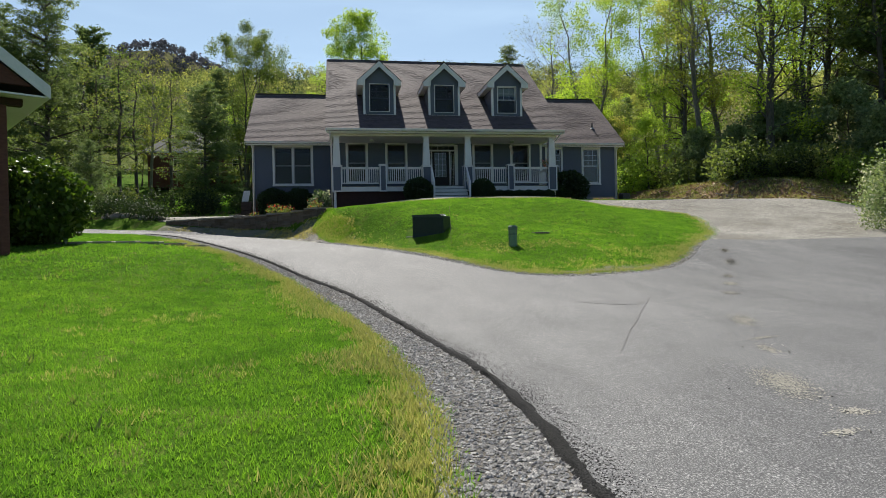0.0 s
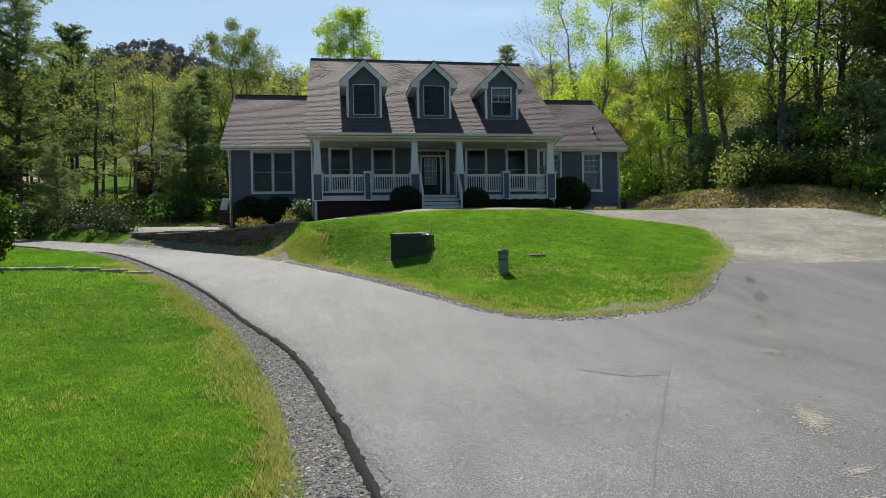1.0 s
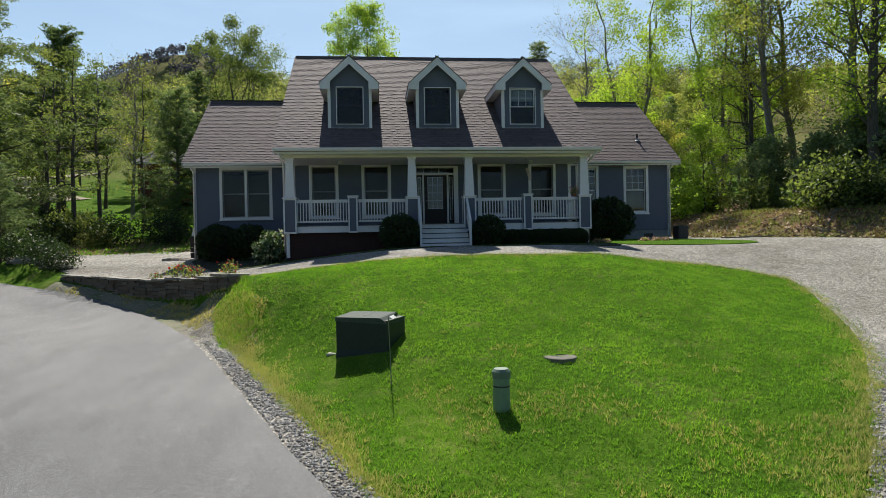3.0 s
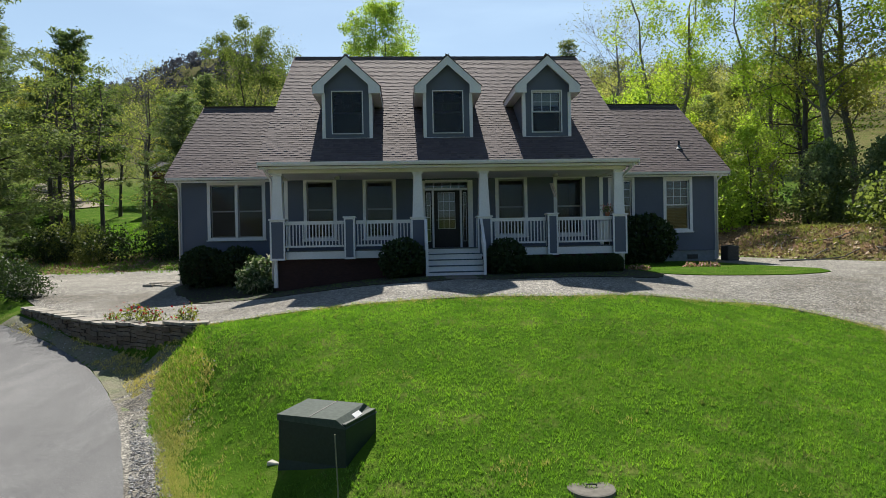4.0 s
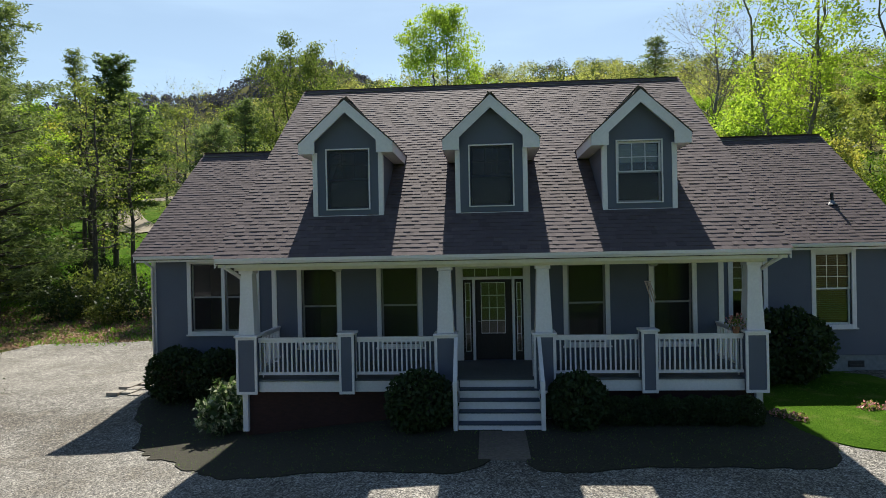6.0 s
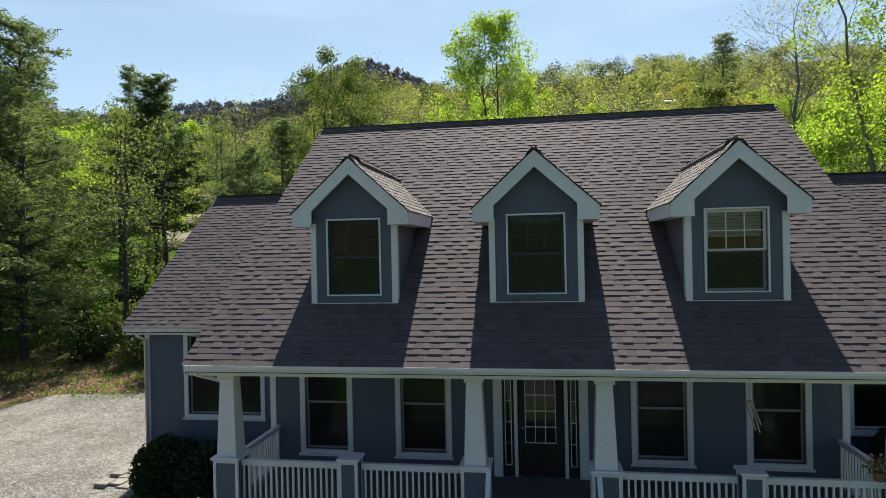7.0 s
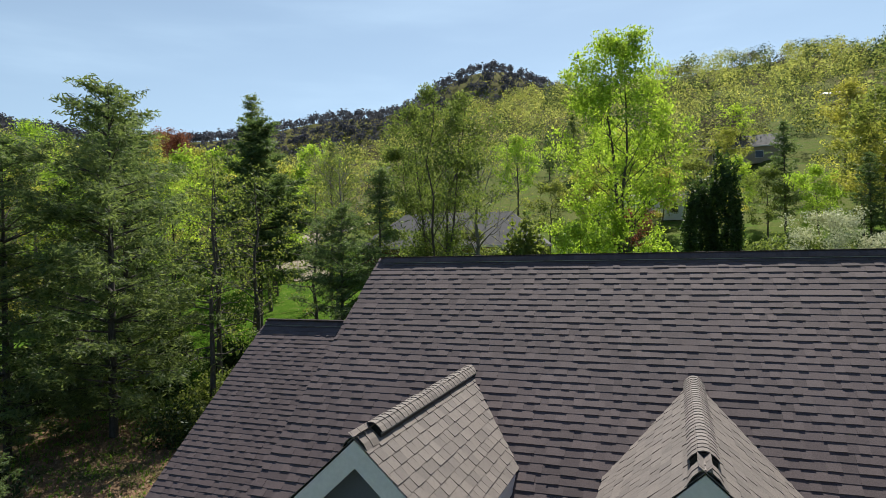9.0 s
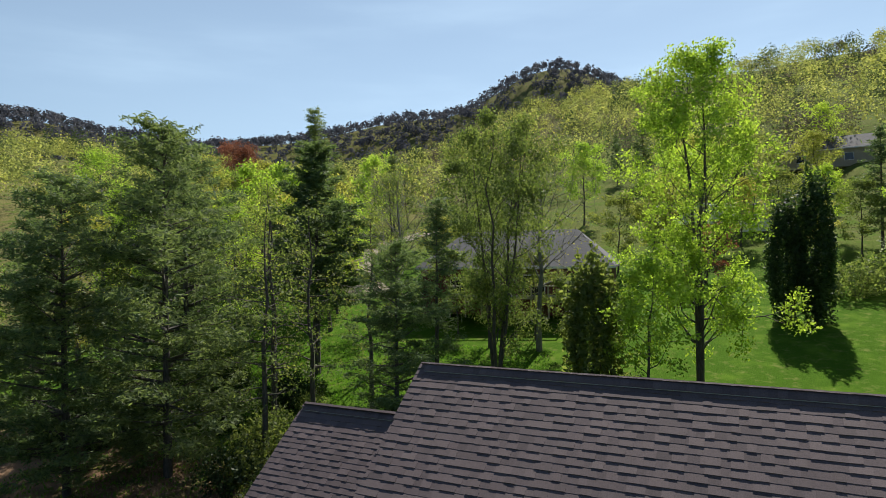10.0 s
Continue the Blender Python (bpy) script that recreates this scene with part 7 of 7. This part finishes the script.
def grit(name, patches, per_area, material, label, seed, lift, size):
    """Broken pale patches: many tiny flat flecks lying on the surface."""
    r = random.Random(seed)
    s = Shape()
    for x, y, a, b, w in patches:
        c, q = math.cos(w), math.sin(w)
        for _ in range(int(per_area * a * b) + 25):
            u, v = r.gauss(0, 0.55) * a, r.gauss(0, 0.55) * b
            fx, fy = x + u * c - v * q, y + u * q + v * c
            k, turn, n = size * r.uniform(0.35, 1.4), r.random() * 6.28, r.randrange(4, 7)
            z = (road_z(fx, fy) if lift > 0.035 else near_height(fx, fy)) + lift
            s.add([(fx + k * r.uniform(0.5, 1.1) * math.cos(turn + 6.283 * m / n), fy + k * r.uniform(0.5, 1.1) * math.sin(turn + 6.283 * m / n), z + r.uniform(0, 0.003)) for m in range(n)], [tuple(range(n))])
    me = s.mesh(name)
    me.materials.append(material)
    tagged(new(name, me), label, "sand", kind="stuff")


grit("sand_patch", PATCHES, 26000, sand, "pale worn patches of sand and grit on the asphalt", 31, 0.037, 0.009)
grit("sand_patch", [(5.6, 12.9, 0.4, 0.16, 0.15), (6.35, 13.15, 0.3, 0.2, 0.5), (6.9, 13.35, 0.25, 0.1, 0.5), (4.9, 12.75, 0.3, 0.08, 0.0), (5.9, 13.25, 0.2, 0.12, 0.9)], 22000, sand, "bare pale soil at the tip of the lawn", 32, 0.03, 0.013)
spots = []
for x, y, a, b, w in PATCHES:
    for _ in range(12):
        spots.append((x + r.gauss(0, max(a, b)), y + r.gauss(0, max(a, b))))
for _ in range(160):
    spots.append((r.uniform(1.5, 10), r.uniform(2.5, 16)))
scatter_stones("gravel", [q for q in spots if inside(tar_left + tar_right + [(17, 16.7), (17, -12)], *q)], 0.008, "small loose stones scattered on the asphalt", 5, 0.036)
# the dark raw edge of the asphalt and the old patch joints
edge = [q for q in smooth_line(TAR_LEFT, 0.05) if 1.5 < q[1] < 26]
band = Shape()
across = (-0.06, -0.035, -0.01, 0.02, 0.045)
for i in range(len(edge) - 1):
    (xa, ya), (xb, yb) = edge[i], edge[i + 1]
    ln = math.hypot(xb - xa, yb - ya)
    nx, ny = (yb - ya) / ln, -(xb - xa) / ln
    for k, o in enumerate(across):
        o += 0.03 * noise.noise((xa * 3, ya * 3, k)) + 0.02 * noise.noise((xa * 17, ya * 17, k)) + (0.05 * noise.noise((xa * 7, ya * 7, 9)) if k == 4 else 0)
        x, y = xa + nx * o, ya + ny * o
        z = near_height(x, y) + (-0.01, 0.028, 0.047, 0.045, 0.033)[k] + 0.008 * noise.noise((xa * 11, ya * 11, k * 3)) * (k < 4)
        band.v.append((x, y, z))
    if i:
        q = len(band.v) - 10
        band.f += [(q + k, q + k + 1, q + k + 6, q + k + 5) for k in range(4)]
me = band.mesh("asphalt_edge")
me.materials.append(tar)
me.shade_smooth()
tagged(new("asphalt_edge", me), "dark raw crumbling edge of the asphalt", "asphalt edge", kind="structure")
r = random.Random(41)
crumbs = Shape()
for _ in range(13000):
    (xa, ya), (xb, yb) = (edge[k] for k in (lambda q: (q, q + 1))(int(r.random() ** 1.6 * (len(edge) - 1))))
    u, o = r.random(), 0.04 + abs(r.gauss(0, 0.17))
    x, y = xa + (xb - xa) * u + o * 0.9 - 0.03, ya + (yb - ya) * u + o * 0.3
    k = r.uniform(0.002, 0.0075) * (1 - min(0.6, o))
    crumbs.lump((x, y, road_z(x, y) + 0.037), k, k * r.uniform(0.6, 1), k * 0.6, r, 0.3, 2, 4)
me = crumbs.mesh("tar_crumb")
me.materials.append(tar)
tagged(new("tar_crumb", me), "dark crumbled tar along the raw asphalt edge", "tar crumbs", kind="stuff")
tagged(sheet("asphalt_patch", [(3.7, 9.62), (4.3, 9.55), (5.02, 9.72), (4.66, 9.1), (4.2, 9.16), (3.95, 9.32)], 0.039, 0.4, old_patch, 0.0, 0.08), "small darker patch in the asphalt", "asphalt patch", kind="structure")
for a, b in (((10.4, 16.42), (16.7, 16.6)), ((5.1, 9.8), (3.59, 7.37)), ((3.59, 7.37), (2.75, 5.9))):
    d = Vector((b[0] - a[0], b[1] - a[1]))
    nn = Vector((-d.y, d.x)).normalized() * 0.007
    n = max(4, int(d.length / 0.3))
    pts = [(a[0] + d.x * i / n, a[1] + d.y * i / n) for i in range(n + 1)]
    wob = [(0.03 * noise.noise((x * 4, y * 4, 2)), 0.03 * noise.noise((x * 4, y * 4, 7))) for x, y in pts]
    o = sheet("asphalt_joint", [(x + nn.x + p, y + nn.y + q) for (x, y), (p, q) in zip(pts, wob)] + [(x - nn.x + p, y - nn.y + q) for (x, y), (p, q) in zip(pts, wob)][::-1], 0.039, 0.75, old_joint, 0.0)
    tagged(o, "thin dark joint between asphalt patches", "asphalt joint", kind="structure")

# ---- grass ----


def grass(name, n, x0, x1, y0, y1, test, tall, wide, material, label, seed, bias=1.0, spots=None):
    """Blades as slim triangles, bent at random."""
    gen = np.random.default_rng(seed)
    if spots:
        xs, ys = np.array(spots).T
    else:
        xs, ys = x0 + (x1 - x0) * gen.random(n), y0 + (y1 - y0) * gen.random(n) ** bias
        keep = np.array([test(x, y) for x, y in zip(xs, ys)])
        xs, ys = xs[keep], ys[keep]
    zs = np.array([near_height(x, y) for x, y in zip(xs, ys)]) - 0.008
    m = len(xs)
    base = np.stack([xs, ys, zs], 1)
    per = 4
    base = np.repeat(base, per, 0) + gen.normal(size=(m * per, 3)) * (0.022, 0.022, 0)
    k = m * per
    a = gen.random(k) * 6.28
    side = np.stack([np.cos(a), np.sin(a), np.zeros(k)], 1) * (wide * gen.uniform(0.7, 1.3, (k, 1)))
    top = np.concatenate([gen.normal(size=(k, 2)) * 0.42, np.ones((k, 1))], 1) * (tall * gen.uniform(0.5, 1.25, (k, 1)))
    tri = np.stack([base - side, base + side, base + top], 1).reshape(-1, 3)
    tagged(new(name, fast_mesh(name, tri, 3, material)), label, "grass", kind="stuff")


def left_lawn(x, y):
    return x < np.interp(y, [q[1] for q in lawn_edge], [q[0] for q in lawn_edge]) + 0.03 * math.sin(y * 9)


lawn_poly = isl_front + top_edge[1:]


def on_island(x, y):
    return inside(lawn_poly, x, y) and not (2.0 < x < 3.4 and 18.8 < y < 20.0)


grass("grass", 80000, -8, 0.75, 1.8, 12, left_lawn, 0.038, 0.0035, grass_blade, "mown bright green lawn beside the lane", 1, 1.2)
grass("grass", 36000, -12, 0, 12, 26, left_lawn, 0.05, 0.0065, grass_blade, "mown bright green lawn by the brick house", 2)
grass("grass", 88000, -1, 14.5, 12.2, 26, on_island, 0.044, 0.0062, grass_blade, "mown bright green lawn on the mound before the house", 3)
grass("grass", 3600, 11.2, 17.5, 28.8, 35.3, lambda x, y: inside(STRIP, x, y), 0.08, 0.009, grass_blade, "small strip of bright grass before the wing", 4)
grass("grass", 9000, -4.7, 11.6, 28.0, 35.4, lambda x, y: inside(BED, x, y) or inside(BED_B, x, y), 0.07, 0.008, grass_blade, "thin shaded grass along the porch", 6)


def fringe(line, n, inward, y0, y1, seed, wide=0.4, spill=0.06):
    """Places along a plan line, thinning out to the side that inward points to."""
    r, out = random.Random(seed), []
    line = [q for q in line if y0 <= q[1] <= y1]
    for _ in range(n):
        k = int(r.random() ** 1.3 * (len(line) - 1))
        (xa, ya), (xb, yb) = line[k], line[k + 1]
        u = r.random()
        x, y = xa + (xb - xa) * u, ya + (yb - ya) * u
        ln = math.hypot(xb - xa, yb - ya) or 1
        nx, ny = -(yb - ya) / ln * inward, (xb - xa) / ln * inward
        o = abs(r.gauss(0, wide)) * (0.55 + 0.9 * noise.noise((x * 1.3, y * 1.3, seed))) - spill * r.random()
        out.append((x + nx * o, y + ny * o))
    return out


grass("dry_grass", 0, 0, 0, 0, 0, None, 0.07, 0.006, straw_blade, "dry straw-coloured grass at the gravel's edge", 5, spots=fringe(lawn_edge, 7500, 1, 1.6, 20, 5))
grass("dry_grass", 0, 0, 0, 0, 0, None, 0.065, 0.007, straw_blade, "dry straw-coloured grass round the mound's rim", 7, spots=fringe(isl_front, 7500, 1, 12, 26, 7, 0.42, 0.1) + fringe(top_edge, 3000, 1, 12, 27, 9, 0.3, 0.2) + fringe([q for q in isl_front if q[0] < 1.2], 2000, 1, 16, 24, 8, 0.6, 0.1))
grass("dry_grass", 30000, -1, 14.5, 12.2, 25.4, lambda x, y: on_island(x, y) and noise.noise((x * 0.7, y * 0.7, 5)) + 0.4 * noise.noise((x * 3, y * 3, 1)) + 0.12 * (15.8 - y) > 0.12, 0.06, 0.006, straw_blade, "dry straw-coloured patches in the lawn", 17)
grass("dry_grass", 9000, -7, 0.7, 1.8, 10, lambda x, y: left_lawn(x, y) and noise.noise((x * 0.9, y * 0.9, 15)) + 0.4 * noise.noise((x * 4, y * 4, 1)) > 0.3, 0.055, 0.005, straw_blade, "yellowed patches in the lawn beside the lane", 18)
foot_spots = [(x, y) for x, y in zip(rs.uniform(-8, 0.4, 30000), rs.uniform(20.6, 31, 30000)) if 0.12 < from_lane(x, y) < 1.2 - 0.55 * sm(23.5, 26, y)]
grass("dry_grass", 0, 0, 0, 0, 0, None, 0.08, 0.008, straw_blade, "dry straw and weeds below the stone wall", 20, spots=[q for q in foot_spots if noise.noise((q[0] * 1.5, q[1] * 1.5, 3)) > -0.3 + 0.5 * sm(25, 27, q[1])])
scatter_stones("gravel", foot_spots[::5], 0.02, "loose stones between the lane and the wall", 21, 0.016)
corner = [(-0.35, 21.2), (-0.95, 22.9), (-1.1, 23.8), (-0.95, 24.4), (-0.5, 24.6), (-0.3, 23.8), (0.4, 21.6)]
corner_spots = [(x, y) for x, y in zip(rs.uniform(-2, 0.5, 14000), rs.uniform(21, 26, 14000)) if inside(corner, x, y)]
grass("dry_grass", 0, 0, 0, 0, 0, None, 0.09, 0.009, straw_blade, "straw-coloured grass at the wall's end", 22, spots=corner_spots[::6])
grass("grass", 0, 0, 0, 0, 0, None, 0.08, 0.009, grass_blade, "grass running down to the wall's end", 23, spots=[q for i, q in enumerate(corner_spots) if i % 6])
grass("grass", 0, 0, 0, 0, 0, None, 0.06, 0.006, grass_blade, "ragged grass growing out over the gravel", 19, spots=fringe(lawn_edge, 700, 1, 1.6, 18, 15, 0.15, 0.12) + fringe(isl_front, 1600, 1, 12, 26, 17, 0.2, 0.12) + fringe(top_edge, 1800, 1, 12, 27, 19, 0.2, 0.35))
grass("clover", 5200, -8, 14.5, 2, 25.5, lambda x, y: (left_lawn(x, y) or on_island(x, y)) and noise.noise((x * 1.6, y * 1.6, 9)) > 0.28, 0.085, 0.012, leaf_mid, "darker clover clumps in the lawn", 8)
grass("dry_grass", 9000, 19.5, 34, 24, 42, lambda x, y: 0.3 < x - 19.5 - 0.55 * max(0, 36 - y) < 6, 0.16, 0.012, straw_blade, "dry straw and weeds on the sunlit bank", 10)
grass("grass", 9000, 20, 36, 24, 43, lambda x, y: 1.6 < x - 19.5 - 0.55 * max(0, 36 - y) < 7 and noise.noise((x * 0.6, y * 0.6, 3)) > 0, 0.2, 0.014, leaf_mid, "green weeds along the top of the bank", 11)
grass("grass", 9000, -30, -8, 43, 72, lambda x, y: y > 43 + 0.2 * (x + 8), 0.16, 0.02, grass_blade, "rough grass on the lawn beyond the drive", 12)


def litter(n, x0, x1, y0, y1, test, size, label, seed):
    """Dead leaves lying about on the ground."""
    gen = np.random.default_rng(seed)
    p = np.stack([gen.uniform(x0, x1, n), gen.uniform(y0, y1, n)], 1)
    p = p[[test(x, y) for x, y in p]]
    cen = np.array([(x, y, near_height(x, y) + 0.02) for x, y in p]) + gen.random((len(p), 1)) * (0, 0, 0.05)
    tagged(new("leaf_litter", fast_mesh("leaf_litter", leaf_quads(cen, size, gen, 0.6, 0.7), 4, leaf_litter)), label, "leaf litter", kind="stuff")


litter(16000, 19, 36, 22, 46, lambda x, y: -0.2 < x - 19.5 - 0.55 * max(0, 36 - y) < 7, 0.07, "brown dead leaves and roots on the bank", 51)
litter(14000, -24, -7, 40, 52, lambda x, y: y > 43.9 + 0.1 * (x + 8), 0.045, "brown dead leaves under the trees", 52)
r = random.Random(53)
for i in range(26):
    a = r.random() * 6.28
    y = r.uniform(27, 40)
    x = 19.5 + 0.55 * max(0, 36 - y) + r.uniform(0.3, 3.2)
    ln = r.uniform(0.5, 1.6)
    pts = [(x + ln * k * math.cos(a + 0.3 * k), y + ln * k * math.sin(a + 0.3 * k)) for k in (0, 0.35, 0.7, 1)]
    o = part("fallen_branch", Shape().tube([(p, q, near_height(p, q) + 0.05 + 0.04 * (j % 2)) for j, (p, q) in enumerate(pts)], [0.03, 0.026, 0.018, 0.008], 5), bark_pale)
    tagged(o, "dead grey branch lying on the bank", "branch", "fallen branches")
